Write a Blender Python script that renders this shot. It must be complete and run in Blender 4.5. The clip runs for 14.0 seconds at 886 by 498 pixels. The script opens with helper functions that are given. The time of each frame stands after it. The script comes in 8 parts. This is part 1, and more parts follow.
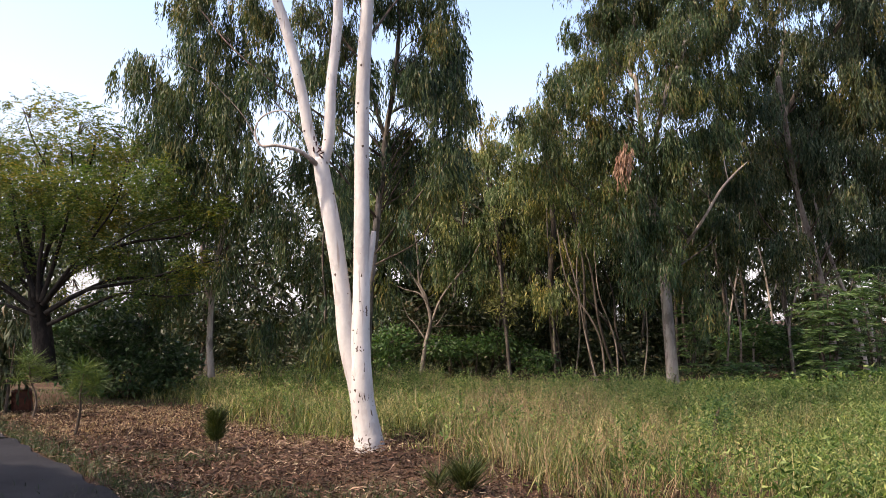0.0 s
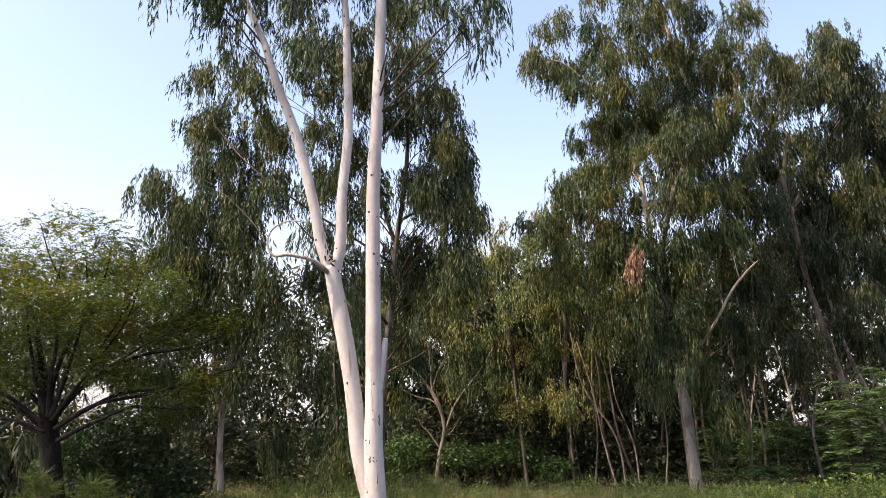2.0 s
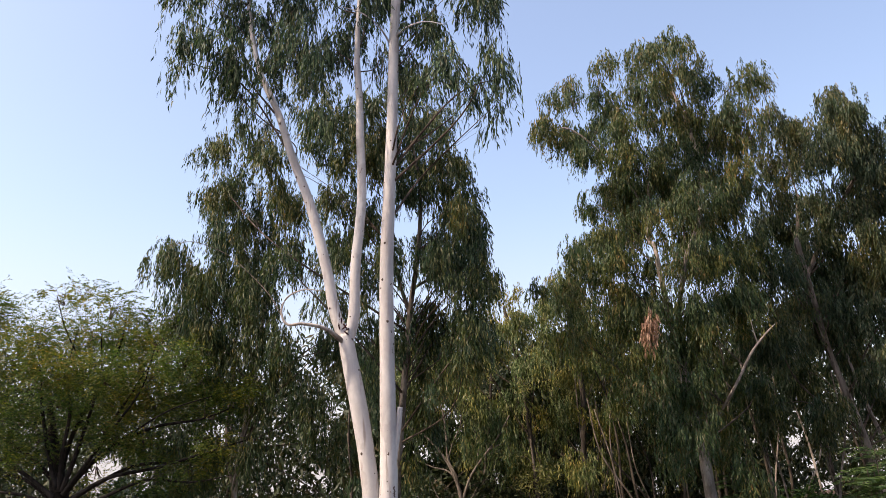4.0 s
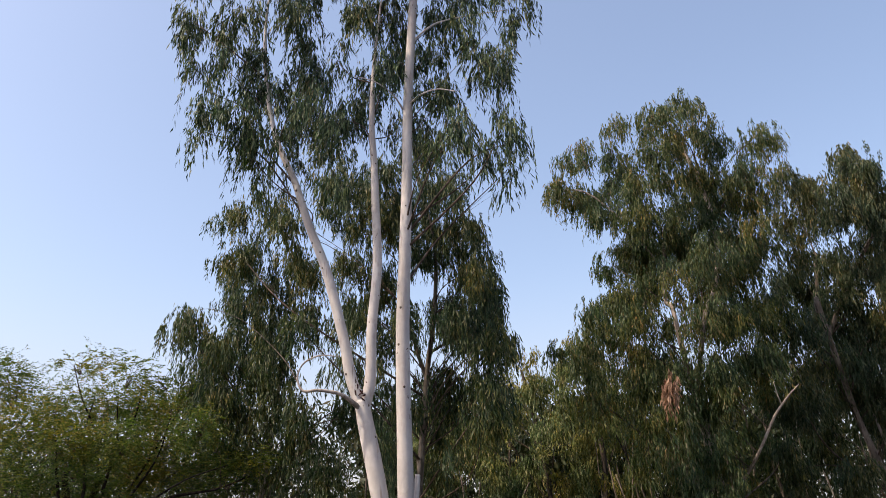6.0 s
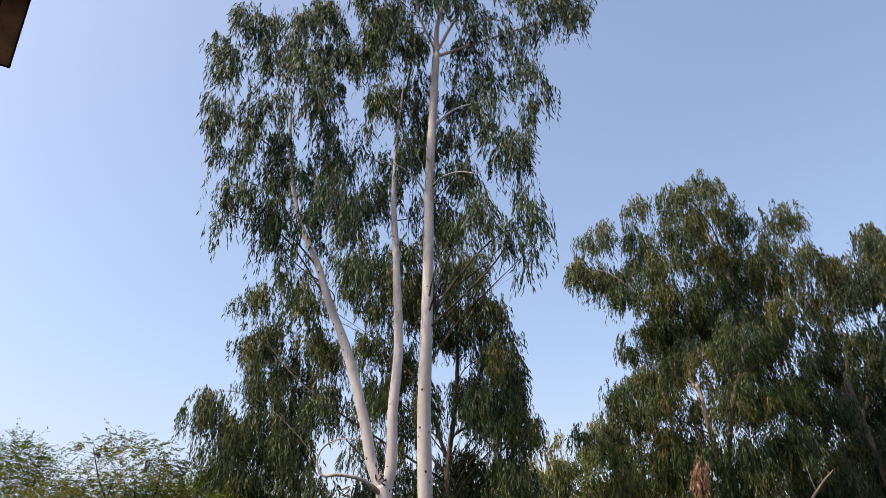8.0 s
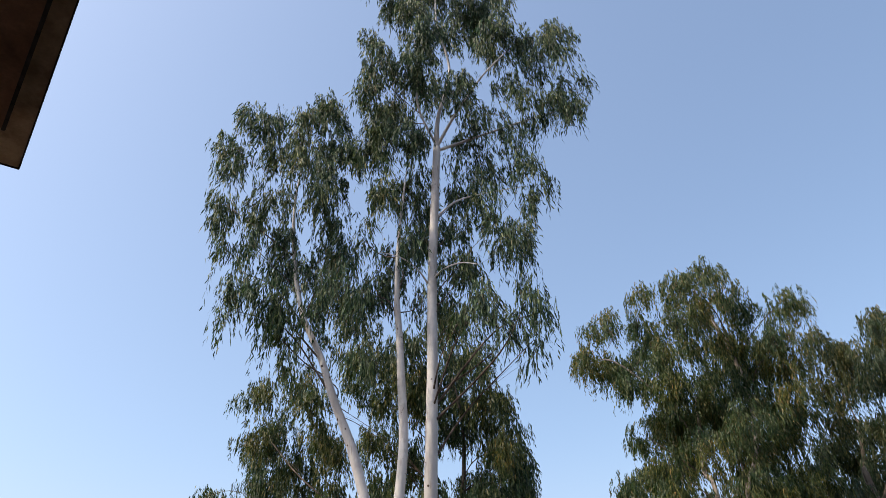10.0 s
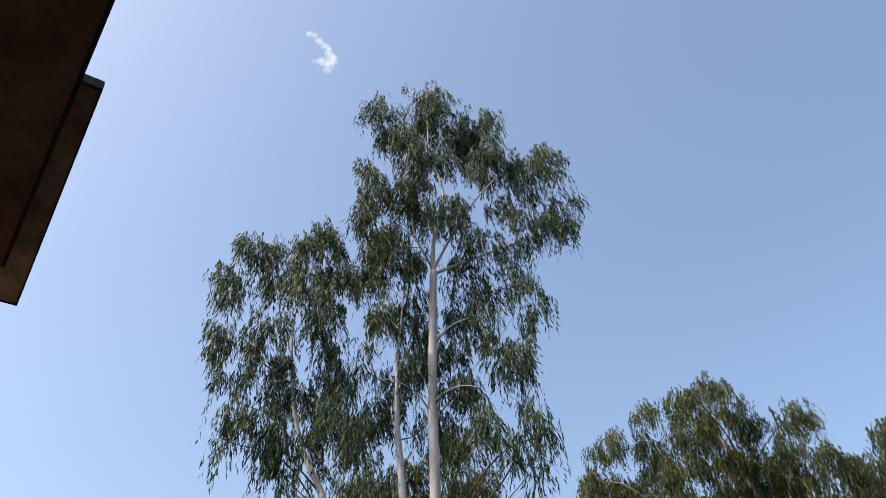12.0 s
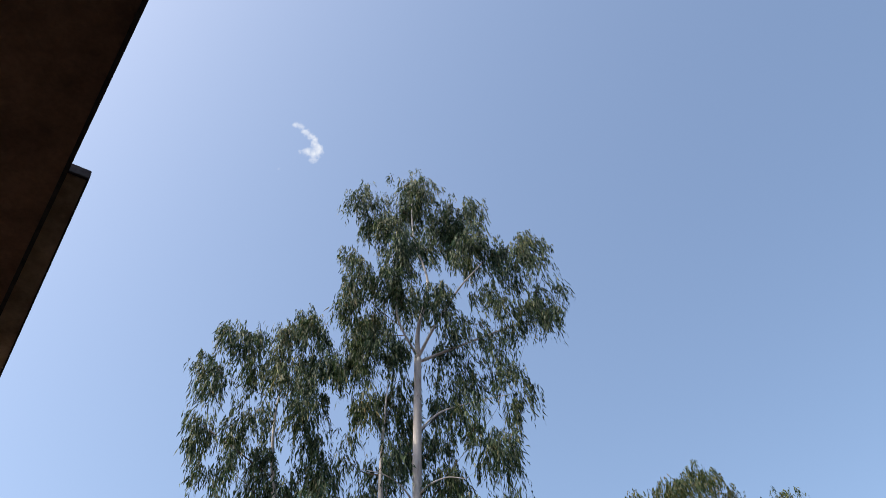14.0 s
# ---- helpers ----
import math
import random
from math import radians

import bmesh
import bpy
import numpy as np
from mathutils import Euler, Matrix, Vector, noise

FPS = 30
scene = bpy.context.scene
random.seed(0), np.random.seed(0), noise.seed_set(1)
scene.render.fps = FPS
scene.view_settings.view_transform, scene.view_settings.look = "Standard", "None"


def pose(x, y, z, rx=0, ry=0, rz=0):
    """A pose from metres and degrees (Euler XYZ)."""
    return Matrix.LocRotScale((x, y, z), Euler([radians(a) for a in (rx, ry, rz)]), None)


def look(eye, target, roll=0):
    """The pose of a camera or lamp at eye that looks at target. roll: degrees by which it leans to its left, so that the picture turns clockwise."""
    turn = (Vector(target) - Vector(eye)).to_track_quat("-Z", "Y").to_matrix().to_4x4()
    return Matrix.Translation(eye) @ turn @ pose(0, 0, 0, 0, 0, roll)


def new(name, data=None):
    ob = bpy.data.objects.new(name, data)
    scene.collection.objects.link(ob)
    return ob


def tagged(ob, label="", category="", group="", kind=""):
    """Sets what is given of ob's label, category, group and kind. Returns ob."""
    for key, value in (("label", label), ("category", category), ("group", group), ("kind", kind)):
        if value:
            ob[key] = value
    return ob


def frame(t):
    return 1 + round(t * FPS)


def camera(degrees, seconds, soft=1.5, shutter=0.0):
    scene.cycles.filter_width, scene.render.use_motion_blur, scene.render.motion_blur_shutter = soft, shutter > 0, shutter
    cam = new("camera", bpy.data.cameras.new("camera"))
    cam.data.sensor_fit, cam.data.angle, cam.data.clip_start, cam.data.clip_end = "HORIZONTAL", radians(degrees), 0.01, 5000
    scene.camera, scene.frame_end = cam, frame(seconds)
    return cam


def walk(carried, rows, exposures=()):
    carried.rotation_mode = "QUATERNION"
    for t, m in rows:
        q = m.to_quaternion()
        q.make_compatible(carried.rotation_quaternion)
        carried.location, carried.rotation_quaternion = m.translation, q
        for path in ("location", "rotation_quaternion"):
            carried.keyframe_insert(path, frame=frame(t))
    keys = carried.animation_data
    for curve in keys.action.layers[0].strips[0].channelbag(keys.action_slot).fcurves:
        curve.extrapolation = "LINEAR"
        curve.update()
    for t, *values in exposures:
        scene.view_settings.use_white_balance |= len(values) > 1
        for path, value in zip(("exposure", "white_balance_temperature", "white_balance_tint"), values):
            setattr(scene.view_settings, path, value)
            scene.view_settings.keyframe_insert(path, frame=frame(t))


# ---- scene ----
cam = camera(57.10, 14.0, soft=0.9)
PATH = [
    (0.0, pose(0, 0, 1.6, 95.00, -0.00, 0.00)),
    (0.5, pose(0, 0, 1.6, 97.00, 0.17, -0.16)),
    (1.0, pose(0, 0, 1.6, 98.65, 0.47, 0.15)),
    (1.5, pose(0, 0, 1.6, 100.69, 0.65, 0.62)),
    (2.0, pose(0, 0, 1.6, 102.42, 1.12, 0.98)),
    (2.5, pose(0, 0, 1.6, 103.60, 1.02, 1.29)),
    (3.0, pose(0, 0, 1.6, 105.13, 1.16, 1.48)),
    (3.2, pose(0, 0, 1.6, 105.58, 1.24, 1.56)),
    (5.5, pose(0, 0, 1.6, 110.38, 2.08, 3.08)),
    (6.0, pose(0, 0, 1.6, 111.67, 2.00, 3.39)),
    (6.5, pose(0, 0, 1.6, 112.74, 1.95, 4.10)),
    (7.0, pose(0, 0, 1.6, 113.88, 1.63, 4.51)),
    (7.5, pose(0, 0, 1.6, 115.24, 1.50, 4.70)),
    (8.0, pose(0, 0, 1.6, 117.40, 1.55, 4.84)),
    (8.2, pose(0, 0, 1.6, 117.73, 1.62, 4.87)),
    (10.3, pose(0, 0, 1.6, 125.52, 2.40, 5.56)),
    (10.5, pose(0, 0, 1.6, 126.75, 2.42, 5.55)),
    (11.0, pose(0, 0, 1.6, 129.46, 2.19, 5.82)),
    (11.5, pose(0, 0, 1.6, 129.94, 2.60, 6.00)),
    (12.0, pose(0, 0, 1.6, 132.50, 3.83, 6.54)),
    (12.5, pose(0, 0, 1.6, 133.88, 4.56, 6.18)),
    (13.0, pose(0, 0, 1.6, 134.88, 4.50, 5.74)),
    (13.5, pose(0, 0, 1.6, 136.47, 4.28, 5.82)),
    (14.0, pose(0, 0, 1.6, 138.60, 4.75, 5.92)),
]
# how the clip's camera opens and closes as it tilts to the sky
EXPOSURES = [(0.0, 1.40, 7300, 16), (1.5, 1.36, 7450, 17), (3.0, 1.20, 7450, 17), (5.5, 0.84, 7400, 15), (8.0, 0.78, 7250, 13), (10.5, 0.75, 6950, 8), (12.0, 0.74, 6900, 8), (12.5, 0.66, 6850, 8), (14.0, 0.65, 6800, 8)]
walk(cam, PATH, EXPOSURES)

# ---- sky and sun ----
SUN_AZ, SUN_EL = -116.0, 50.0      # degrees, clockwise from straight ahead (+y)
sun_way = Vector((math.sin(radians(SUN_AZ)) * math.cos(radians(SUN_EL)),
                  math.cos(radians(SUN_AZ)) * math.cos(radians(SUN_EL)), math.sin(radians(SUN_EL))))
world = bpy.data.worlds.new("sky")
scene.world = world
world.use_nodes = True
wn, wl = world.node_tree.nodes, world.node_tree.links
wn.clear()
sky = wn.new("ShaderNodeTexSky")
sky.sky_type = "NISHITA"
sky.sun_disc = False
sky.sun_elevation = radians(SUN_EL)
sky.sun_rotation = radians(SUN_AZ)
sky.air_density, sky.dust_density, sky.ozone_density = 1.0, 3.0, 1.8
# pale haze low over the horizon all round
coord = wn.new("ShaderNodeTexCoord")
upness = wn.new("ShaderNodeSeparateXYZ")
wl.new(coord.outputs["Generated"], upness.inputs[0])
low = wn.new("ShaderNodeMapRange"); low.interpolation_type = "SMOOTHSTEP"
low.inputs["From Min"].default_value, low.inputs["From Max"].default_value = 0.36, -0.02
low.inputs["To Max"].default_value = 0.85
wl.new(upness.outputs[2], low.inputs["Value"])
hazy = wn.new("ShaderNodeMix"); hazy.data_type = "RGBA"
wl.new(low.outputs[0], hazy.inputs[0]); wl.new(sky.outputs[0], hazy.inputs[6])
hazy.inputs[7].default_value = (2.35, 2.40, 2.65, 1)
# one small wisp of cloud, high up: a brighter curl and a fainter one beside it
swirl = wn.new("ShaderNodeTexNoise")
swirl.inputs["Scale"].default_value, swirl.inputs["Detail"].default_value = 60.0, 3.0
wl.new(coord.outputs["Generated"], swirl.inputs["Vector"])
bent = wn.new("ShaderNodeVectorMath"); bent.operation = "MULTIPLY_ADD"
wl.new(swirl.outputs["Color"], bent.inputs[0])
bent.inputs[1].default_value = (0.020, 0.020, 0.020)
shift = wn.new("ShaderNodeVectorMath"); shift.operation = "SUBTRACT"
wl.new(coord.outputs["Generated"], shift.inputs[0]); shift.inputs[1].default_value = (0.010, 0.010, 0.010)
wl.new(shift.outputs[0], bent.inputs[2])
warp = wn.new("ShaderNodeTexNoise")
warp.inputs["Scale"].default_value = 130.0
warp.inputs["Detail"].default_value = 5.0
warp.inputs["Roughness"].default_value = 0.65
wl.new(coord.outputs["Generated"], warp.inputs["Vector"])
shapes = []
for at, reach, peak in (((-0.1619, 0.5193, 0.8391), 0.0105, 0.24), ((-0.1551, 0.5224, 0.8385), 0.0115, 0.3), ((-0.1494, 0.5282, 0.8359), 0.011, 0.28), ((-0.1452, 0.5347, 0.8325), 0.011, 0.34), ((-0.1418, 0.5417, 0.8285), 0.014, 0.4), ((-0.1388, 0.5474, 0.8253), 0.014, 0.42), ((-0.1472, 0.5486, 0.8230), 0.016, 0.36), ((-0.1569, 0.5489, 0.8211), 0.009, 0.22), ((-0.1501, 0.5565, 0.8172), 0.011, 0.1), ((-0.1909, 0.5567, 0.8085), 0.01, 0.07)):
    offs = wn.new("ShaderNodeVectorMath"); offs.operation = "SUBTRACT"
    wl.new(bent.outputs[0], offs.inputs[0]); offs.inputs[1].default_value = Vector(at).normalized()
    long = wn.new("ShaderNodeVectorMath"); long.operation = "LENGTH"
    wl.new(offs.outputs[0], long.inputs[0])
    near = wn.new("ShaderNodeMapRange")
    near.interpolation_type = "SMOOTHSTEP"
    near.inputs["From Min"].default_value, near.inputs["From Max"].default_value = reach, 0.0
    near.inputs["To Min"].default_value, near.inputs["To Max"].default_value = -0.30, peak
    wl.new(long.outputs["Value"], near.inputs["Value"])
    shapes.append(near.outputs[0])
most = shapes[0]
for other in shapes[1:]:
    mx_ = wn.new("ShaderNodeMath"); mx_.operation = "MAXIMUM"
    wl.new(most, mx_.inputs[0]); wl.new(other, mx_.inputs[1])
    most = mx_.outputs[0]
summ = wn.new("ShaderNodeMath"); summ.operation = "ADD"
wl.new(warp.outputs["Fac"], summ.inputs[0]); wl.new(most, summ.inputs[1])
veil = wn.new("ShaderNodeMapRange")
veil.inputs["From Min"].default_value, veil.inputs["From Max"].default_value = 0.50, 1.15
veil.inputs["To Max"].default_value = 1.0
wl.new(summ.outputs[0], veil.inputs["Value"])
white = wn.new("ShaderNodeMix"); white.data_type = "RGBA"
wl.new(veil.outputs[0], white.inputs[0])
wl.new(hazy.outputs[2], white.inputs[6])
white.inputs[7].default_value = (3.8, 3.9, 4.15, 1)
back = wn.new("ShaderNodeBackground"); back.inputs["Strength"].default_value = 0.172
wl.new(white.outputs[2], back.inputs["Color"])
wout = wn.new("ShaderNodeOutputWorld"); wl.new(back.outputs[0], wout.inputs[0])

sun = new("sun", bpy.data.lights.new("sun", "SUN"))
sun.data.energy, sun.data.angle, sun.data.color = 2.7, radians(1.0), (1.0, 0.90, 0.76)
sun.matrix_world = look(sun_way * 60, (0, 0, 0))

# ---- materials ----
def material(name, rough=0.7, metal=0.0, spec=0.4):
    m = bpy.data.materials.new(name)
    m.use_nodes = True
    nt = m.node_tree
    b = nt.nodes["Principled BSDF"]
    b.inputs["Roughness"].default_value, b.inputs["Metallic"].default_value = rough, metal
    b.inputs["Specular IOR Level"].default_value = spec
    return m, nt.nodes, nt.links, b


def ramp(n, stops):
    r = n.new("ShaderNodeValToRGB")
    e = r.color_ramp.elements
    while len(e) < len(stops):
        e.new(0.5)
    for el, (p, c) in zip(e, stops):
        el.position, el.color = p, (*c, 1)
    return r


def noise_tex(n, l, scale, detail=5.0, rough=0.6, stretch=(1, 1, 1), kind="Object"):
    c = n.new("ShaderNodeTexCoord")
    mp = n.new("ShaderNodeMapping")
    mp.inputs["Scale"].default_value = stretch
    t = n.new("ShaderNodeTexNoise")
    t.inputs["Scale"].default_value, t.inputs["Detail"].default_value, t.inputs["Roughness"].default_value = scale, detail, rough
    l.new(c.outputs[kind], mp.inputs[0]); l.new(mp.outputs[0], t.inputs["Vector"])
    return t


def blend(n, l, fac, a, b, mode="MIX"):
    m = n.new("ShaderNodeMix"); m.data_type = "RGBA"; m.blend_type = mode
    for k, v in ((0, fac), (6, a), (7, b)):
        if isinstance(v, (tuple, float, int)):
            m.inputs[k].default_value = (*v, 1) if isinstance(v, tuple) else v
        else:
            l.new(v, m.inputs[k])
    return m.outputs[2]


def bump(n, l, b, height, strength=0.4, dist=0.01):
    k = n.new("ShaderNodeBump")
    k.inputs["Strength"].default_value, k.inputs["Distance"].default_value = strength, dist
    l.new(height, k.inputs["Height"]); l.new(k.outputs[0], b.inputs["Normal"])


def leaf_material(name, stops, gloss=0.42, glow=0.28, patch=0.35, drift=0.0):
    """Leaves: the hue differs from leaf to leaf and drifts over the crown; light shines through."""
    m, n, l, b = material(name, gloss, 0, 0.26)
    geo = n.new("ShaderNodeNewGeometry")
    r = ramp(n, stops)
    big = noise_tex(n, l, 0.9, 2.0)
    mixv = n.new("ShaderNodeMath"); mixv.operation = "MULTIPLY_ADD"
    cen = n.new("ShaderNodeMath"); cen.operation = "MULTIPLY_ADD"
    cen.inputs[1].default_value, cen.inputs[2].default_value = patch * 2, -patch
    l.new(big.outputs["Fac"], cen.inputs[0])
    l.new(geo.outputs["Random Per Island"], mixv.inputs[0])
    mixv.inputs[1].default_value = 1.0
    l.new(cen.outputs[0], mixv.inputs[2])
    l.new(mixv.outputs[0], r.inputs[0])
    col = r.outputs[0]
    if drift:      # some boughs bluish, others olive brown
        wide = noise_tex(n, l, 0.8, 2.0)
        hues = ramp(n, [(0.40, (0.78, 1.0, 1.20)), (0.52, (1.05, 1.05, 0.90)), (0.64, (1.48, 1.16, 0.70))])
        l.new(wide.outputs["Fac"], hues.inputs[0])
        col = blend(n, l, drift, col, hues.outputs[0], "MULTIPLY")
    l.new(col, b.inputs["Base Color"])
    tr = n.new("ShaderNodeBsdfTranslucent")
    warm = blend(n, l, 1.0, col, (1.12, 1.25, 0.58), "MULTIPLY")
    l.new(warm, tr.inputs["Color"])
    mx = n.new("ShaderNodeMixShader"); mx.inputs[0].default_value = glow
    l.new(b.outputs[0], mx.inputs[1]); l.new(tr.outputs[0], mx.inputs[2])
    l.new(mx.outputs[0], n["Material Output"].inputs["Surface"])
    return m


def bark_material(name, dark, light, scale=3.0, stretch=(1, 1, 0.25), rel=0.5, rough=0.85):
    m, n, l, b = material(name, rough, 0, 0.2)
    a = noise_tex(n, l, scale, 6, 0.65, stretch)
    f = noise_tex(n, l, scale * 9, 4, 0.6, (1, 1, 0.3))
    r = ramp(n, [(0.32, dark), (0.68, light)])
    l.new(a.outputs["Fac"], r.inputs[0])
    col = blend(n, l, 0.35, r.outputs[0], f.outputs["Fac"], "OVERLAY")
    peel = noise_tex(n, l, scale * 1.6, 5, 0.7, (1, 1, 0.35))
    pr = ramp(n, [(0.49, (0, 0, 0)), (0.545, (0.8, 0.8, 0.8))])
    l.new(peel.outputs["Fac"], pr.inputs[0])
    col = blend(n, l, pr.outputs[0], col, tuple(0.75 * c for c in dark))
    l.new(col, b.inputs["Base Color"])
    bump(n, l, b, f.outputs["Fac"], rel, 0.02)
    return m


def white_bark():
    m, n, l, b = material("smooth_white_bark", 0.72, 0, 0.25)
    a = noise_tex(n, l, 2.2, 4, 0.55, (1, 1, 0.35))
    f = noise_tex(n, l, 26, 4, 0.6, (1, 1, 0.5))
    s = noise_tex(n, l, 9, 3, 0.5, (1.6, 1.6, 0.16))
    r = ramp(n, [(0.3, (0.32, 0.296, 0.290)), (0.52, (0.455, 0.430, 0.422)), (0.72, (0.55, 0.524, 0.517))])
    l.new(a.outputs["Fac"], r.inputs[0])
    streak = ramp(n, [(0.62, (0, 0, 0)), (0.70, (0.8, 0.8, 0.8))])
    l.new(s.outputs["Fac"], streak.inputs[0])
    col = blend(n, l, streak.outputs[0], r.outputs[0], (0.25, 0.20, 0.18))
    # small dark pits and slits where twigs dropped off
    vc = n.new("ShaderNodeTexCoord"); vm = n.new("ShaderNodeMapping")
    vm.inputs["Scale"].default_value = (1.0, 1.0, 0.30)
    vt = n.new("ShaderNodeTexVoronoi"); vt.inputs["Scale"].default_value = 10.0
    wob = noise_tex(n, l, 14, 4, 0.7)
    bend = n.new("ShaderNodeVectorMath"); bend.operation = "MULTIPLY_ADD"
    bend.inputs[1].default_value = (0.12, 0.12, 0.35)
    l.new(wob.outputs["Color"], bend.inputs[0]); l.new(vc.outputs["Object"], bend.inputs[2])
    l.new(bend.outputs[0], vm.inputs[0]); l.new(vm.outputs[0], vt.inputs["Vector"])
    sel = n.new("ShaderNodeSeparateColor"); l.new(vt.outputs["Color"], sel.inputs[0])
    size = n.new("ShaderNodeMapRange")
    size.inputs["From Min"].default_value, size.inputs["From Max"].default_value = 0.46, 1.0
    size.inputs["To Min"].default_value, size.inputs["To Max"].default_value = 0.0, 0.185
    l.new(sel.outputs[0], size.inputs["Value"])
    pit = n.new("ShaderNodeMath"); pit.operation = "LESS_THAN"
    l.new(vt.outputs["Distance"], pit.inputs[0]); l.new(size.outputs[0], pit.inputs[1])
    col = blend(n, l, pit.outputs[0], col, (0.11, 0.082, 0.072))
    patch = noise_tex(n, l, 5.5, 3, 0.6, (1, 1, 0.55))
    flake = ramp(n, [(0.56, (0, 0, 0)), (0.60, (0.55, 0.55, 0.55))])
    l.new(patch.outputs["Fac"], flake.inputs[0])
    col = blend(n, l, flake.outputs[0], col, (0.36, 0.325, 0.315))
    col = blend(n, l, 0.16, col, f.outputs["Fac"], "OVERLAY")
    l.new(col, b.inputs["Base Color"])
    bump(n, l, b, f.outputs["Fac"], 0.25, 0.008)
    return m


M_WHITE = white_bark()
M_PALE = bark_material("pale_grey_bark", (0.19, 0.155, 0.13), (0.42, 0.37, 0.33), 2.6)
M_GREY = bark_material("grey_brown_bark", (0.06, 0.050, 0.042), (0.19, 0.16, 0.135), 3.0)
M_DARK = bark_material("dark_brown_bark", (0.010, 0.008, 0.007), (0.036, 0.029, 0.025), 4.0)
# tan grey bark, toned down below the pale bark to include shade
M_TAN = bark_material("shaded_tan_grey_bark", (0.10, 0.082, 0.068), (0.25, 0.21, 0.18), 3.0)
# brown bark darkened in colour to stand for the shade inside the wood
M_POLE = bark_material("shade_darkened_bark", (0.030, 0.024, 0.020), (0.11, 0.090, 0.075), 4.0)
M_TWIG = bark_material("twig_bark", (0.045, 0.034, 0.026), (0.13, 0.10, 0.08), 6.0)
M_KNOT, kn, kl, kb = material("knot_bark", 0.9)
kt = noise_tex(kn, kl, 30, 3)
kr = ramp(kn, [(0.3, (0.03, 0.02, 0.016)), (0.7, (0.11, 0.075, 0.055))])
kl.new(kt.outputs["Fac"], kr.inputs[0]); kl.new(kr.outputs[0], kb.inputs["Base Color"])

EUC = [(0.0, (0.010, 0.026, 0.013)), (0.4, (0.024, 0.050, 0.024)), (0.75, (0.057, 0.092, 0.042)), (0.93, (0.125, 0.158, 0.076)), (1.0, (0.15, 0.13, 0.07))]
M_EUC = leaf_material("gum_leaf", EUC, 0.52, 0.22, 0.25, 0.45)
M_EUC_OLIVE = leaf_material("olive_gum_leaf", [(0.0, (0.020, 0.040, 0.017)), (0.35, (0.047, 0.073, 0.028)), (0.7, (0.092, 0.110, 0.043)), (0.90, (0.125, 0.128, 0.055)), (1.0, (0.20, 0.150, 0.080))], 0.48, 0.38, 0.34, 0.85)
M_EUC_PALE = leaf_material("greyish_gum_leaf", [(0.0, (0.016, 0.031, 0.015)), (0.4, (0.036, 0.054, 0.025)), (0.75, (0.066, 0.082, 0.038)), (1.0, (0.13, 0.118, 0.064))], 0.48, 0.34, 0.34, 0.85)
M_EUC_DARK = leaf_material("dark_gum_leaf", [(0.0, (0.014, 0.031, 0.015)), (0.45, (0.034, 0.057, 0.025)), (0.8, (0.076, 0.096, 0.042)), (1.0, (0.15, 0.135, 0.070))], 0.46, 0.34, 0.34, 0.85)
M_EUC_LIGHT = leaf_material("young_gum_leaf", [(0.0, (0.042, 0.065, 0.022)), (0.45, (0.099, 0.120, 0.040)), (0.85, (0.215, 0.215, 0.085)), (1.0, (0.338, 0.286, 0.143))], 0.56, 0.28, 0.35, 0.85)
M_FEATHER = leaf_material("feather_leaf", [(0.0, (0.026, 0.050, 0.012)), (0.4, (0.062, 0.100, 0.020)), (0.75, (0.125, 0.145, 0.030)), (1.0, (0.21, 0.165, 0.05))], 0.58, 0.40, 0.45, 0.85)
M_BROAD = leaf_material("broad_dark_leaf", [(0.0, (0.018, 0.042, 0.018)), (0.6, (0.040, 0.078, 0.032)), (1.0, (0.095, 0.14, 0.065))], 0.36, 0.2, 0.25)
M_FERN = leaf_material("fresh_green_leaf", [(0.0, (0.024, 0.058, 0.020)), (0.6, (0.048, 0.100, 0.031)), (1.0, (0.10, 0.15, 0.05))], 0.48, 0.32, 0.3)
M_FRESH = leaf_material("feathery_green_leaf", [(0.0, (0.026, 0.056, 0.020)), (0.6, (0.058, 0.105, 0.036)), (1.0, (0.11, 0.16, 0.06))], 0.5, 0.34, 0.3)
M_YELLOW = leaf_material("yellowing_leaf", [(0.0, (0.07, 0.085, 0.025)), (0.5, (0.14, 0.14, 0.050)), (1.0, (0.25, 0.23, 0.10))], 0.5, 0.35, 0.2)
M_DEADLEAF = leaf_material("dead_leaf", [(0.0, (0.16, 0.085, 0.058)), (0.5, (0.28, 0.16, 0.11)), (1.0, (0.42, 0.27, 0.20))], 0.7, 0.2, 0.1)
M_SHED = leaf_material("shed_bark_strip", [(0.0, (0.055, 0.028, 0.020)), (0.5, (0.12, 0.070, 0.050)), (1.0, (0.26, 0.18, 0.13))], 0.8, 0.05, 0.3)
M_LITTER = leaf_material("fallen_leaf", [(0.0, (0.018, 0.012, 0.009)), (0.40, (0.042, 0.021, 0.015)), (0.70, (0.090, 0.046, 0.032)), (0.92, (0.16, 0.108, 0.074)), (1.0, (0.31, 0.24, 0.17))], 0.85, 0.08, 0.55)
M_GRASS = leaf_material("grass_blade", [(0.0, (0.030, 0.054, 0.014)), (0.45, (0.078, 0.104, 0.030)), (0.75, (0.18, 0.175, 0.066)), (1.0, (0.38, 0.32, 0.17))], 0.55, 0.28, 0.42)
M_VERGE = leaf_material("verge_blade", [(0.0, (0.012, 0.026, 0.010)), (0.6, (0.028, 0.048, 0.016)), (1.0, (0.08, 0.085, 0.035))], 0.55, 0.2, 0.3)
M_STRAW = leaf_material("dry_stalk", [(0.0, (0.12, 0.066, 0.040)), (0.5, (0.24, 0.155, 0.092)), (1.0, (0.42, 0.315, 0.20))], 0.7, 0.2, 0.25)
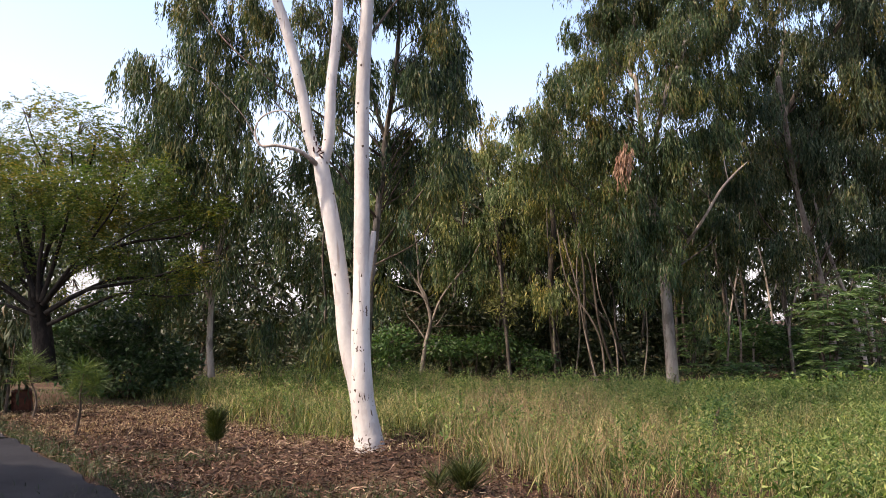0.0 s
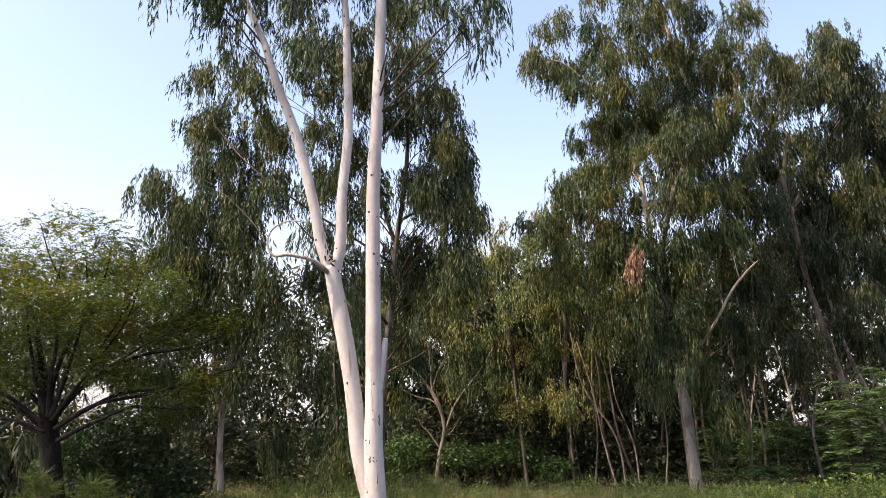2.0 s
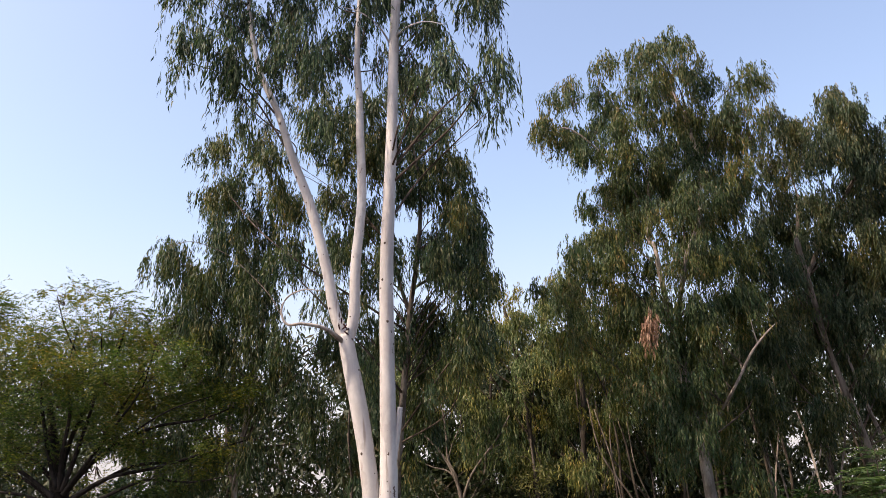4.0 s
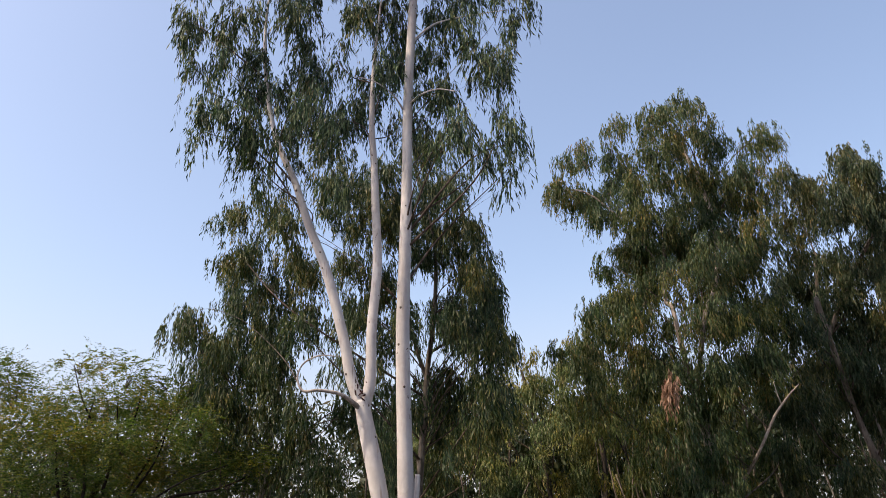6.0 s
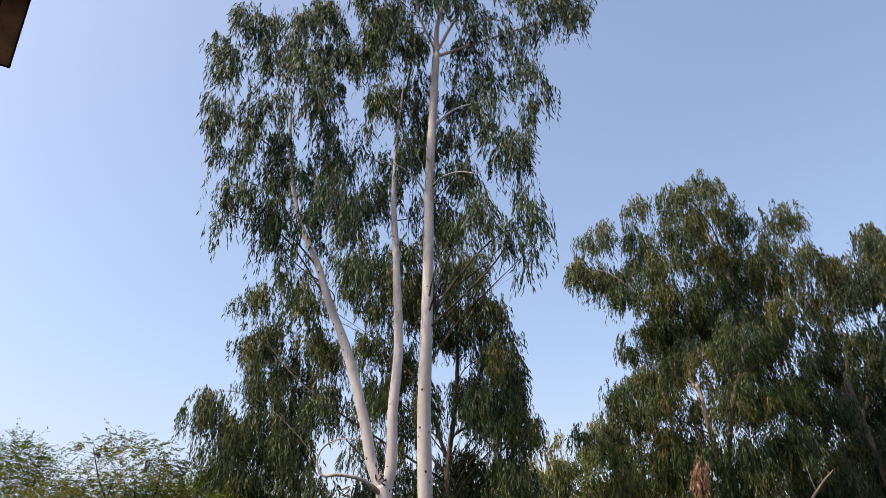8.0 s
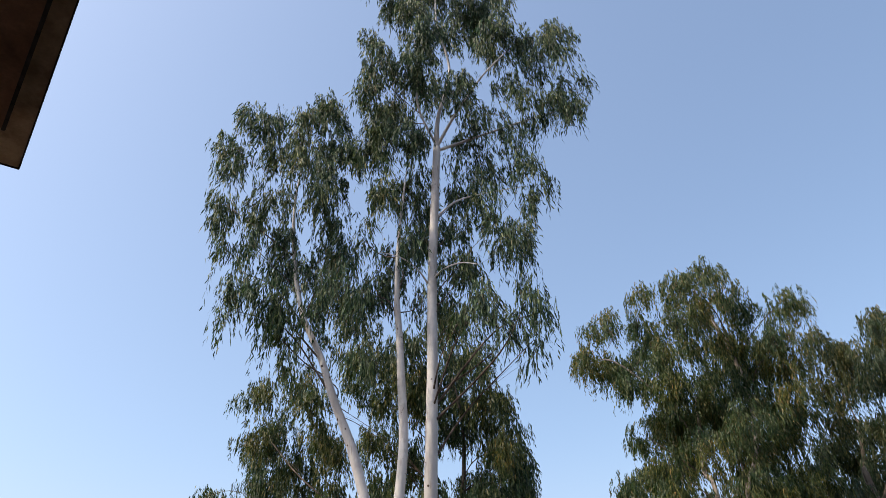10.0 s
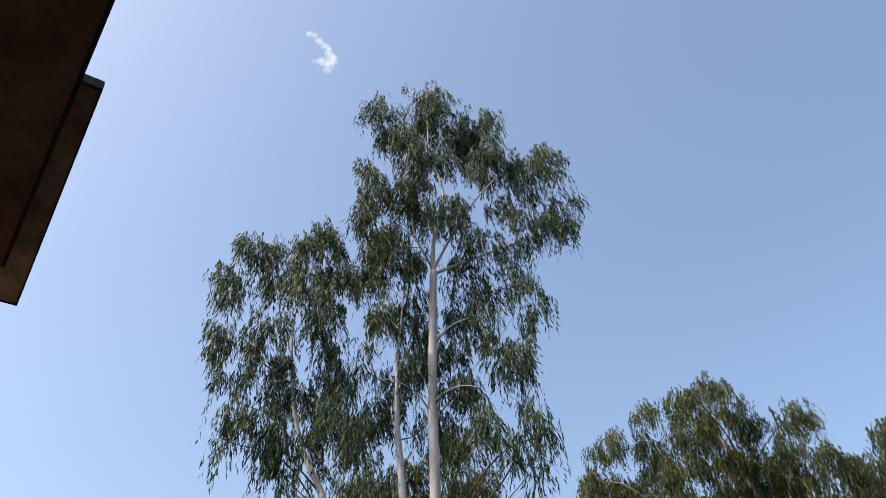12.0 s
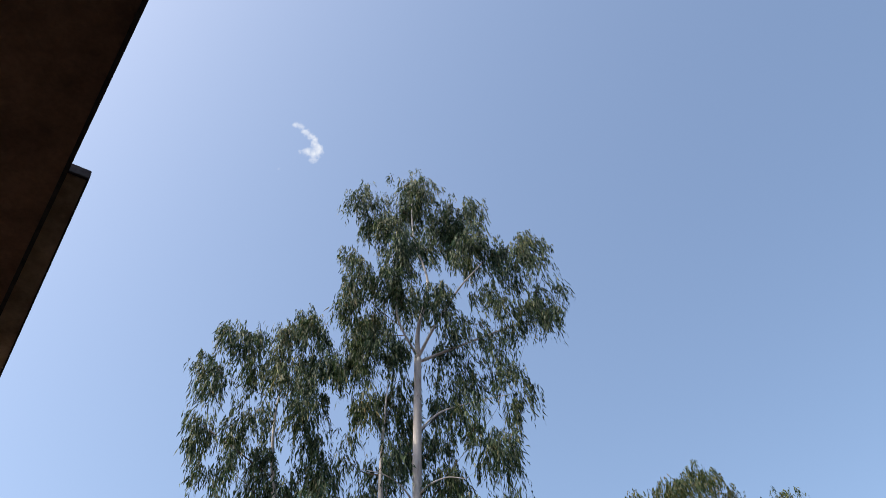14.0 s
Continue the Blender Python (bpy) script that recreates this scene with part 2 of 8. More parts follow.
M_SEED = leaf_material("seed_head", [(0.0, (0.09, 0.105, 0.035)), (0.5, (0.20, 0.200, 0.080)), (1.0, (0.38, 0.33, 0.17))], 0.7, 0.3, 0.35)
M_WEED = leaf_material("weed_leaf", [(0.0, (0.026, 0.064, 0.015)), (0.4, (0.068, 0.124, 0.030)), (0.75, (0.150, 0.205, 0.060)), (1.0, (0.28, 0.31, 0.115))], 0.50, 0.36, 0.40)
M_NEEDLE = leaf_material("seedling_needle", [(0.0, (0.018, 0.032, 0.010)), (0.6, (0.036, 0.052, 0.015)), (1.0, (0.09, 0.09, 0.03))], 0.5, 0.2, 0.2)
M_FROND = leaf_material("sapling_frond", [(0.0, (0.030, 0.056, 0.015)), (0.6, (0.062, 0.095, 0.025)), (1.0, (0.12, 0.14, 0.05))], 0.55, 0.35, 0.2)
# leaves deep in the wood: their shade is put into the dark colour
M_UNDER = leaf_material("shade_darkened_leaf", [(0.0, (0.013, 0.023, 0.010)), (0.5, (0.026, 0.040, 0.017)), (0.85, (0.048, 0.057, 0.025)), (1.0, (0.085, 0.066, 0.034))], 0.5, 0.2, 0.3)
M_TORN = bark_material("torn_red_wood", (0.022, 0.008, 0.008), (0.075, 0.022, 0.018), 20.0)


def soil_material():
    m, n, l, b = material("earth", 0.95, 0, 0.1)
    a = noise_tex(n, l, 0.8, 5, 0.6)
    f = noise_tex(n, l, 24, 6, 0.7)
    r = ramp(n, [(0.3, (0.03, 0.018, 0.013)), (0.5, (0.06, 0.036, 0.025)), (0.72, (0.10, 0.07, 0.045))])
    l.new(a.outputs["Fac"], r.inputs[0])
    col = blend(n, l, 0.6, r.outputs[0], f.outputs["Fac"], "OVERLAY")
    l.new(col, b.inputs["Base Color"])
    bump(n, l, b, f.outputs["Fac"], 0.9, 0.03)
    return m


def asphalt_material():
    m, n, l, b = material("asphalt", 0.85, 0, 0.12)
    a = noise_tex(n, l, 0.7, 4, 0.6)
    f = noise_tex(n, l, 160, 3, 0.7)
    r = ramp(n, [(0.3, (0.009, 0.009, 0.012)), (0.7, (0.020, 0.020, 0.024))])
    l.new(a.outputs["Fac"], r.inputs[0])
    col = blend(n, l, 0.5, r.outputs[0], f.outputs["Fac"], "OVERLAY")
    l.new(col, b.inputs["Base Color"])
    damp = ramp(n, [(0.35, (0.92, 0.92, 0.92)), (0.70, (0.74, 0.74, 0.74))])
    l.new(a.outputs["Fac"], damp.inputs[0]); l.new(damp.outputs[0], b.inputs["Roughness"])
    bump(n, l, b, f.outputs["Fac"], 0.7, 0.004)
    return m


def paint_material(name, dark, light, scale=1.5, rough=0.8):
    m, n, l, b = material(name, rough, 0, 0.3)
    a = noise_tex(n, l, scale, 6, 0.7)
    f = noise_tex(n, l, 40, 4, 0.6)
    r = ramp(n, [(0.35, dark), (0.6, light)])
    l.new(a.outputs["Fac"], r.inputs[0])
    col = blend(n, l, 0.25, r.outputs[0], f.outputs["Fac"], "OVERLAY")
    l.new(col, b.inputs["Base Color"])
    bump(n, l, b, f.outputs["Fac"], 0.3, 0.004)
    return m


M_SOIL, M_ASPHALT = soil_material(), asphalt_material()
M_SOFFIT = paint_material("brown_soffit_paint", (0.085, 0.042, 0.028), (0.19, 0.098, 0.064), 2.6)
M_CREAM = paint_material("weathered_cream_paint", (0.22, 0.155, 0.105), (0.44, 0.33, 0.235), 3.2)
# near-black mottled tone for the rim, the slab end and the drip edges
M_EDGE = paint_material("dark_mottled_concrete", (0.010, 0.008, 0.009), (0.040, 0.034, 0.035), 9.0, 0.95)
M_WALL = paint_material("cream_wall_paint", (0.50, 0.42, 0.30), (0.62, 0.54, 0.40))

# ---- builders ----
rng = np.random.default_rng(7)


def numpy_mesh(name, verts, tris, mat):
    me = bpy.data.meshes.new(name)
    verts, tris = np.asarray(verts, np.float32), np.asarray(tris, np.int32)
    me.vertices.add(len(verts)); me.vertices.foreach_set("co", verts.ravel())
    me.loops.add(tris.size); me.loops.foreach_set("vertex_index", tris.ravel())
    me.polygons.add(len(tris)); me.polygons.foreach_set("loop_start", np.arange(0, tris.size, 3, dtype=np.int32))
    me.update(calc_edges=True)
    me.materials.append(mat)
    return me


def place(name, me, parent=None, label=""):
    ob = new(name, me)
    if parent:
        ob.parent = parent
        ob.matrix_parent_inverse = parent.matrix_basis.inverted()
    return tagged(ob, label)


def part(name, bm, mat, parent=None, label=""):
    me = bpy.data.meshes.new(name)
    bm.to_mesh(me); bm.free()
    me.materials.append(mat)
    return place(name, me, parent, label)


def base(name, at, label, category, group="", kind=""):
    ob = new(name)
    ob.empty_display_size = 0.2
    ob.matrix_basis = pose(*at)
    return tagged(ob, label, category, group, kind)


def unit(v):
    return v / np.maximum(np.linalg.norm(v, axis=-1, keepdims=True), 1e-9)


def spline(points, n=8):
    """A smooth line (Catmull-Rom) through rows of x, y, z, radius."""
    p = np.asarray(points, float)
    p = np.vstack([2 * p[0] - p[1], p, 2 * p[-1] - p[-2]])
    out = []
    for i in range(1, len(p) - 2):
        t = np.linspace(0, 1, n, endpoint=False)[:, None]
        a, b, c, d = p[i - 1:i + 3]
        out.append(0.5 * (2 * b + (c - a) * t + (2 * a - 5 * b + 4 * c - d) * t ** 2 + (3 * b - a - 3 * c + d) * t ** 3))
    return np.vstack(out + [p[-2:-1]])


def tube_arrays(line, sides=8, rough=0.0):
    line = np.asarray(line, float)
    c, r = line[:, :3], np.maximum(line[:, 3], 0.001)
    tang = unit(np.gradient(c, axis=0))
    ref = np.where(np.abs(tang[:, 2:3]) > 0.9, np.array([[1.0, 0, 0]]), np.array([[0, 0, 1.0]]))
    e1 = unit(np.cross(tang, ref)); e2 = np.cross(tang, e1)
    a = np.linspace(0, 2 * np.pi, sides, endpoint=False)
    ring = np.cos(a)[None, :, None] * e1[:, None] + np.sin(a)[None, :, None] * e2[:, None]
    rr = r[:, None] * (1 + rough * rng.normal(size=(len(c), sides)))
    v = c[:, None] + ring * rr[..., None]
    m = len(c)
    i = np.arange(m - 1)[:, None] * sides
    j = np.arange(sides)[None]; k = (j + 1) % sides
    q = np.stack([i + j, i + k, i + sides + k, i + sides + j], -1).reshape(-1, 4)
    tris = np.vstack([q[:, [0, 1, 2]], q[:, [0, 2, 3]]])
    vs = np.vstack([v.reshape(-1, 3), c[:1], c[-1:]])
    n0, n1 = m * sides, m * sides + 1
    cap = np.vstack([np.stack([np.full(sides, n0), k[0], j[0]], -1), np.stack([np.full(sides, n1), (m - 1) * sides + j[0], (m - 1) * sides + k[0]], -1)])
    return vs, np.vstack([tris, cap])


def join(arrays):
    vs, ts, o = [], [], 0
    for v, t in arrays:
        vs.append(v); ts.append(t + o); o += len(v)
    return np.vstack(vs), np.vstack(ts)


def tube(name, points, mat, parent, sides=10, n=8, rough=0.0, label=""):
    v, t = tube_arrays(spline(points, n), sides, rough)
    me = numpy_mesh(name, v, t, mat)
    me.shade_smooth()
    return place(name, me, parent, label)


def leaves(base_at, way, length, width, curl=0.12):
    """Leaf blades: each a bent pair of triangles with its widest place two fifths up."""
    k = len(base_at)
    way = unit(way)
    side = unit(np.cross(way, rng.normal(size=(k, 3))))
    face = np.cross(side, way)
    length = np.broadcast_to(length, (k,))[:, None]; width = np.broadcast_to(width, (k,))[:, None]
    mid = base_at + way * length * 0.42 + face * length * curl * rng.normal(size=(k, 1))
    v = np.stack([base_at, mid - side * width / 2, mid + side * width / 2, base_at + way * length], 1).reshape(-1, 3)
    o = np.arange(k)[:, None] * 4
    return v, np.vstack([o + [0, 1, 2], o + [1, 3, 2]])


def in_ball(k, hollow=0.5):
    d = unit(rng.normal(size=(k, 3)))
    return d * (hollow + (1 - hollow) * rng.random((k, 1))) ** (1 / 2)


def hanging(c, rx, rz, strands, per, llen, lwid, drop):
    """A bough's drooping leaves: bunches spread through it, each of a few arching twigs with long leaves that hang down."""
    bunches = max(3, strands // 4)
    o = in_ball(bunches, 0.0) * (0.35 + 0.75 * rng.random((bunches, 1)) ** 0.6)
    head = unit(o * [1, 1, 0.0] + rng.normal(size=(bunches, 3)) * [0.4, 0.4, 0.0] + 1e-6)
    long = drop * (0.45 + rng.random((bunches, 1)) ** 1.5 * 1.0)
    of = rng.integers(0, bunches, strands)
    out = unit(head[of] + rng.normal(size=(strands, 3)) * [0.45, 0.45, 0.0])
    start = c + o[of] * [rx, rx, rz] + [0, 0, rz * 0.25] + rng.normal(size=(strands, 3)) * [0.065, 0.065, 0.08]
    ln = long[of] * (0.55 + 0.65 * rng.random((strands, 1)))
    s = (np.arange(per)[None, :, None] + rng.random((strands, per, 1))) / per
    line = lambda q: start[:, None] + ln[:, None] * (out[:, None] * (0.36 * q - 0.18 * q ** 2) + np.array([0, 0, 1.0]) * (0.16 * q - 0.95 * q ** 1.6))
    p = line(s)
    flare = 0.10 + 0.20 * rng.random((strands, 1, 1))
    way = np.array([0, 0, -1.0]) + rng.normal(size=p.shape) * [1, 1, 0.4] * flare + out[:, None] * 0.2
    p = (p + rng.normal(size=p.shape) * 0.014).reshape(-1, 3)
    k = len(p)
    lv = leaves(p, way.reshape(-1, 3), llen * (0.6 + 0.7 * rng.random(k)), lwid * (0.7 + 0.6 * rng.random(k)))
    return lv, line(np.linspace(0, 0.8, 5)[None, :, None].repeat(strands, 0))


def twig_arrays(lines, r):
    """Thin three-sided twigs along the strands."""
    k, m, _ = lines.shape
    a = np.array([0, 2.1, 4.2])
    off = np.stack([np.cos(a), np.sin(a), a * 0], -1)
    taper = np.linspace(1, 0.35, m)[None, :, None, None] * r
    v = (lines[:, :, None] + off[None, None] * taper).reshape(-1, 3)
    o = (np.arange(k)[:, None, None] * m + np.arange(m - 1)[None, :, None]) * 3
    j = np.arange(3)[None, None]; n = (j + 1) % 3
    q = np.stack([o + j, o + n, o + 3 + n, o + 3 + j], -1).reshape(-1, 4)
    return v, np.vstack([q[:, [0, 1, 2]], q[:, [0, 2, 3]]])


def spray(c, rx, rz, twigs, per, llen, lwid):
    """Feathery foliage: flat sprays of small leaflets, held level or tilted up."""
    o = in_ball(twigs, 0.2)
    start = c + o * [rx, rx, rz] * 0.8
    way = unit(o * [1, 1, 0.4] + rng.normal(size=(twigs, 3)) * [0.5, 0.5, 0.25])
    ln = (0.34 + 0.36 * rng.random((twigs, 1))) * min(1.0, rx * 1.6)
    s = rng.random((twigs, per, 1))
    sgn = np.where(rng.random((twigs, per, 1)) < 0.5, -1.0, 1.0)
    side = unit(np.cross(way, [0, 0, 1.0]))[:, None] * sgn
    p = start[:, None] + way[:, None] * ln[:, None] * s + np.array([0, 0, -0.12]) * s ** 2
    w = side + way[:, None] * 0.5 + rng.normal(size=p.shape) * 0.22 + np.array([0, 0, -0.2])
    k = twigs * per
    return leaves(p.reshape(-1, 3), w.reshape(-1, 3), llen * (0.6 + 0.7 * rng.random(k)), lwid * (0.7 + 0.5 * rng.random(k)), 0.05)


def bushy(c, rx, rz, count, llen, lwid):
    """Broad leaves all through a clump, most at its skin."""
    o = in_ball(count, 0.35)
    p = c + o * [rx, rx, rz] + rng.normal(size=(count, 3)) * 0.06
    w = o * [1, 1, 0.5] + rng.normal(size=(count, 3)) * 0.6 + [0, 0, -0.25]
    return leaves(p, w, llen * (0.6 + 0.7 * rng.random(count)), lwid * (0.7 + 0.5 * rng.random(count)), 0.08)


class Tree:
    """A tree grown bough by bough: bough() adds a limb from the nearest stem and its foliage."""

    def __init__(self, name, at, label, category, bark, leaf, group="", style="hang", llen=0.15, lwid=0.022, dens=1.0, drop=0.6, twigs=6, limbs=True):
        self.ob = base(name, at, label, category, group)
        self.bark, self.leaf, self.style = bark, leaf, style
        self.llen, self.lwid, self.dens, self.drop, self.twigs, self.limbs = llen, lwid, dens, drop, twigs, limbs
        self.stems, self.foliage, self.twig_lines = [], [], []
        self.pale_from = 0.04      # limbs thicker than this wear the trunk's bark

    def stem(self, points, name="trunk", sides=14, label="", mat=None, rough=0.015, keep=True):
        if keep:
            self.stems.append(spline(points, 8))
        return tube(name, points, mat or self.bark, self.ob, sides, 8, rough, label)

    def bough(self, x, y, z, rx, rz, full=1.0, limb=True):
        c = np.array([x, y, z], float)
        if limb and self.limbs and self.stems:
            pts = np.vstack(self.stems)
            d = np.hypot(pts[:, 0] - x, pts[:, 1] - y)
            cost = d + 1.2 * np.abs((z - 0.75 * d - 0.2) - pts[:, 2])
            if pts[:, 2].max() > 5:
                cost = cost + 4.0 * np.clip(2.6 - pts[:, 2], 0, 1)
            a = pts[np.argmin(cost)]
            if y < a[1] - 0.05 and abs(x - a[0]) < 0.55:
                limb = False      # shoots that hang before the trunk carry no limb of their own
            reach = np.linalg.norm(c - a[:3])
            r0 = min(a[3] * 0.45, 0.006 + 0.006 * reach)
            b = a[:3] + (c - a[:3]) * 0.5 + np.array([0, 0, 0.10 * reach]) + rng.normal(size=3) * 0.10 * reach
            e = c + np.array([0, 0, rz * 0.3])
            if limb:
                tube("limb", [(*a[:3], r0), (*b, r0 * 0.62), (*e, r0 * 0.22)], self.bark if r0 > self.pale_from else M_TWIG, self.ob, 6, 6, 0.02)
            # side shoots out into the clump
            for _ in range(12 if self.style == "spray" else 3):
                q = c + in_ball(1, 0.4)[0] * [rx * 0.8, rx * 0.8, rz * 0.7]
                self.twig_lines.append(np.stack([b + (e - b) * s + (q - e) * s ** 2 for s in np.linspace(0.3, 1, 5)]))
        vol = self.dens * full
        if self.style == "hang":
            k = max(6, int(165 * vol * rx * (rx + rz)))
            lv, lines = hanging(c, rx, rz, k, 11, self.llen, self.lwid, self.drop)
            if self.twigs:
                self.twig_lines.extend(lines[::self.twigs])
        elif self.style == "spray":
            lv = spray(c, rx, rz, max(8, int(400 * vol * rx * (rx + rz))), 28, self.llen, self.lwid)
        else:
            lv = bushy(c, rx, rz, max(40, int(2200 * vol * rx * (rx + rz))), self.llen, self.lwid)
        self.foliage.append(lv)

    def finish(self, twig_r=0.004, label=""):
        if self.foliage:
            v, t = join(self.foliage)
            place("crown", numpy_mesh("crown", v, t, self.leaf), self.ob, label)
        if self.twig_lines:
            v, t = twig_arrays(np.array(self.twig_lines), twig_r)
            tagged(place("branchwork", numpy_mesh("branchwork", v, t, M_TWIG), self.ob), kind="stuff")
        return self.ob


def box_bm(u0, u1, n0, n1, z0, z1, bevel=0.0):
    """A box in the house's own directions: u along its front, n out towards the trees."""
    bm = bmesh.new()
    bmesh.ops.create_cube(bm, size=1)
    for v in bm.verts:
        u, n, z = (u1 if v.co.x > 0 else u0), (n1 if v.co.y > 0 else n0), (z1 if v.co.z > 0 else z0)
        v.co = Vector((u * HU[0] + n * HN[0], u * HU[1] + n * HN[1], z))
    if bevel:
        bmesh.ops.bevel(bm, geom=bm.edges[:], offset=bevel, segments=2, affect="EDGES")
    return bm


# ---- ground, road ----
HU, HN = (0.628, -0.778), (0.778, 0.628)     # along the road and the house; across them


def rise(x, y):
    """Height of the ground: nearly level, swelling a little under the tall grass."""
    x, y = np.asarray(x, float), np.asarray(y, float)
    n = x * HN[0] + y * HN[1]
    wave = 0.05 * np.sin(x * 0.9 + 1.3) * np.sin(y * 0.7) + 0.03 * np.sin(x * 2.3 + y * 1.9)
    return wave * np.clip((n - 2.9) / 1.5, 0, 1)


def graded(lo, hi, step, far):
    inner = np.arange(lo, hi + step, step)
    out = np.geomspace(step * 2, far, 24)
    return np.concatenate([lo - out[::-1], inner, inner[-1] + out])


gx, gy = graded(-16, 16, 0.3, 1500), graded(0, 30, 0.3, 1500)
GX, GY = np.meshgrid(gx, gy)
GZ = rise(GX, GY) + rng.normal(size=GX.shape) * 0.012 * ((GX * HN[0] + GY * HN[1]) > 2.9) - 0.012
gw = len(gx)
gi = (np.arange(len(gy) - 1)[:, None] * gw + np.arange(gw - 1)[None]).ravel()
gq = np.stack([gi, gi + 1, gi + gw + 1, gi + gw], -1)
ground_me = numpy_mesh("ground", np.stack([GX, GY, GZ], -1).reshape(-1, 3), np.vstack([gq[:, [0, 1, 2]], gq[:, [0, 2, 3]]]), M_SOIL)
ground_me.shade_smooth()
tagged(new("ground", ground_me), "bare reddish earth strewn with leaf litter", "ground", kind="structure")

bm = bmesh.new()
us = np.linspace(-45, 14, 240)
wob = 0.035 * np.sin(us * 3.1) + 0.03 * np.sin(us * 7.7 + 1) + 0.02 * rng.normal(size=len(us))
top_a = [bm.verts.new((u * HU[0] - 1.18 * HN[0], u * HU[1] - 1.18 * HN[1], 0.022)) for u in us]
top_b = [bm.verts.new((u * HU[0] + (2.45 + w) * HN[0], u * HU[1] + (2.45 + w) * HN[1], 0.022)) for u, w in zip(us, wob)]
low_b = [bm.verts.new((u * HU[0] + (2.50 + w) * HN[0], u * HU[1] + (2.50 + w) * HN[1], -0.05)) for u, w in zip(us, wob)]
for i in range(len(us) - 1):
    bm.faces.new((top_a[i], top_b[i], top_b[i + 1], top_a[i + 1]))
    bm.faces.new((top_b[i], low_b[i], low_b[i + 1], top_b[i + 1]))
bmesh.ops.recalc_face_normals(bm, faces=bm.faces[:])
tagged(part("road", bm, M_ASPHALT), "dark grey asphalt lane with a ragged edge", "road", kind="structure")

# ---- house: the eave overhead ----
house = base("house", (-2.0, 1.0, 0), "house with a dark brown soffit and a weathered cream sunshade", "house")
part("wall", box_bm(-4.3, 9.0, -1.45, -1.2, 0, 5.12), M_WALL, house)
part("wall", box_bm(-4.3, -4.05, -8.0, -1.45, 0, 5.12), M_WALL, house)
part("wall", box_bm(8.75, 9.0, -8.0, -1.45, 0, 5.12), M_WALL, house)
part("wall", box_bm(-4.05, 8.75, -8.0, -7.75, 0, 5.12), M_WALL, house)


def askew(bm_):
    """The soffit's edge runs a little askew to the sunshade."""
    for sv in bm_.verts:
        su, sn = sv.co.x * HU[0] + sv.co.y * HU[1], sv.co.x * HN[0] + sv.co.y * HN[1]
        if sn > -1:
            k = -0.073 + 0.0247 * (su + 4.56)
            sv.co += Vector((HN[0] * k, HN[1] * k, 0))
    return bm_


soffit_bm = askew(box_bm(-4.56, 9.4, -8.2, 0.0, 5.12, 5.30, 0.006))
# added dark strip: stands for the joint and the ragged shadow in it
part("rim", askew(box_bm(-4.57, 9.4, -0.020, 0.004, 5.112, 5.304, 0.004)), M_EDGE, house, "dark rim of the soffit, standing for its shadowed joint")
part("soffit", soffit_bm, M_SOFFIT, house, "dark brown painted soffit")
part("sunshade", box_bm(-5.165, -3.100, -0.5, 0.070, 5.302, 5.365, 0.005), M_CREAM, house, "weathered cream concrete sunshade")
part("slab_end", box_bm(-3.099, -3.080, -0.5, 0.078, 5.298, 5.370, 0.004), M_EDGE, house, "dark speckled concrete edge")
part("drip_edge", box_bm(-5.165, -3.095, 0.071, 0.080, 5.296, 5.368, 0.002), M_EDGE, house, "dark mottled rim")
part("drip_edge", box_bm(-5.176, -5.166, -0.5, 0.079, 5.296, 5.368, 0.002), M_EDGE, house, "dark mottled rim")


# ---- the white gum in front: three pale stems, long hanging leaves ----
gum = Tree("eucalyptus_tree", (-0.97, 10.4, 0), "tall eucalyptus with three smooth white stems and drooping leaves", "tree", M_WHITE, M_EUC, llen=0.14, lwid=0.020, dens=2.05, drop=0.57, twigs=3)
gum.pale_from = 0.022

gum.stem([(-0.92, 10.40, -0.05, 0.204), (-0.93, 10.40, 0.06, 0.192), (-0.95, 10.40, 0.18, 0.178), (-0.99, 10.40, 0.41, 0.163), (-1.02, 10.40, 0.66, 0.146), (-1.05, 10.40, 1.36, 0.123), (-1.04, 10.40, 2.05, 0.109), (-1.05, 10.40, 3.54, 0.096), (-1.05, 10.40, 4.45, 0.092), (-1.03, 10.40, 5.06, 0.088), (-0.96, 10.40, 6.56, 0.078), (-0.91, 10.40, 8.11, 0.070), (-0.83, 10.40, 9.41, 0.066), (-0.75, 10.40, 10.64, 0.060)], "trunk", 20, rough=0.012)
gum.stem([(-1.01, 10.45, 0.40, 0.132), (-1.08, 10.45, 0.79, 0.132), (-1.22, 10.45, 1.36, 0.121), (-1.31, 10.45, 2.08, 0.106), (-1.43, 10.45, 2.81, 0.111), (-1.55, 10.45, 3.41, 0.104), (-1.60, 10.45, 3.70, 0.094)], "trunk", 18, rough=0.012)
gum.stem([(-1.60, 10.45, 3.61, 0.082), (-1.74, 10.45, 4.00, 0.075), (-1.85, 10.45, 4.56, 0.071), (-2.09, 10.45, 5.50, 0.067), (-2.37, 10.45, 6.26, 0.059), (-2.58, 10.45, 6.92, 0.050), (-2.89, 10.45, 7.68, 0.039), (-3.08, 10.45, 8.71, 0.032), (-3.13, 10.45, 9.83, 0.020), (-3.01, 10.45, 10.79, 0.006)], "stem", 14)
gum.stem([(-1.59, 10.46, 3.56, 0.082), (-1.49, 10.46, 3.97, 0.075), (-1.47, 10.46, 4.66, 0.069), (-1.39, 10.46, 5.58, 0.065), (-1.41, 10.46, 6.45, 0.058), (-1.43, 10.46, 7.17, 0.050), (-1.46, 10.46, 7.81, 0.043), (-1.43, 10.46, 8.75, 0.028), (-1.36, 10.50, 9.60, 0.018), (-1.28, 10.55, 10.40, 0.006)], "stem", 14)
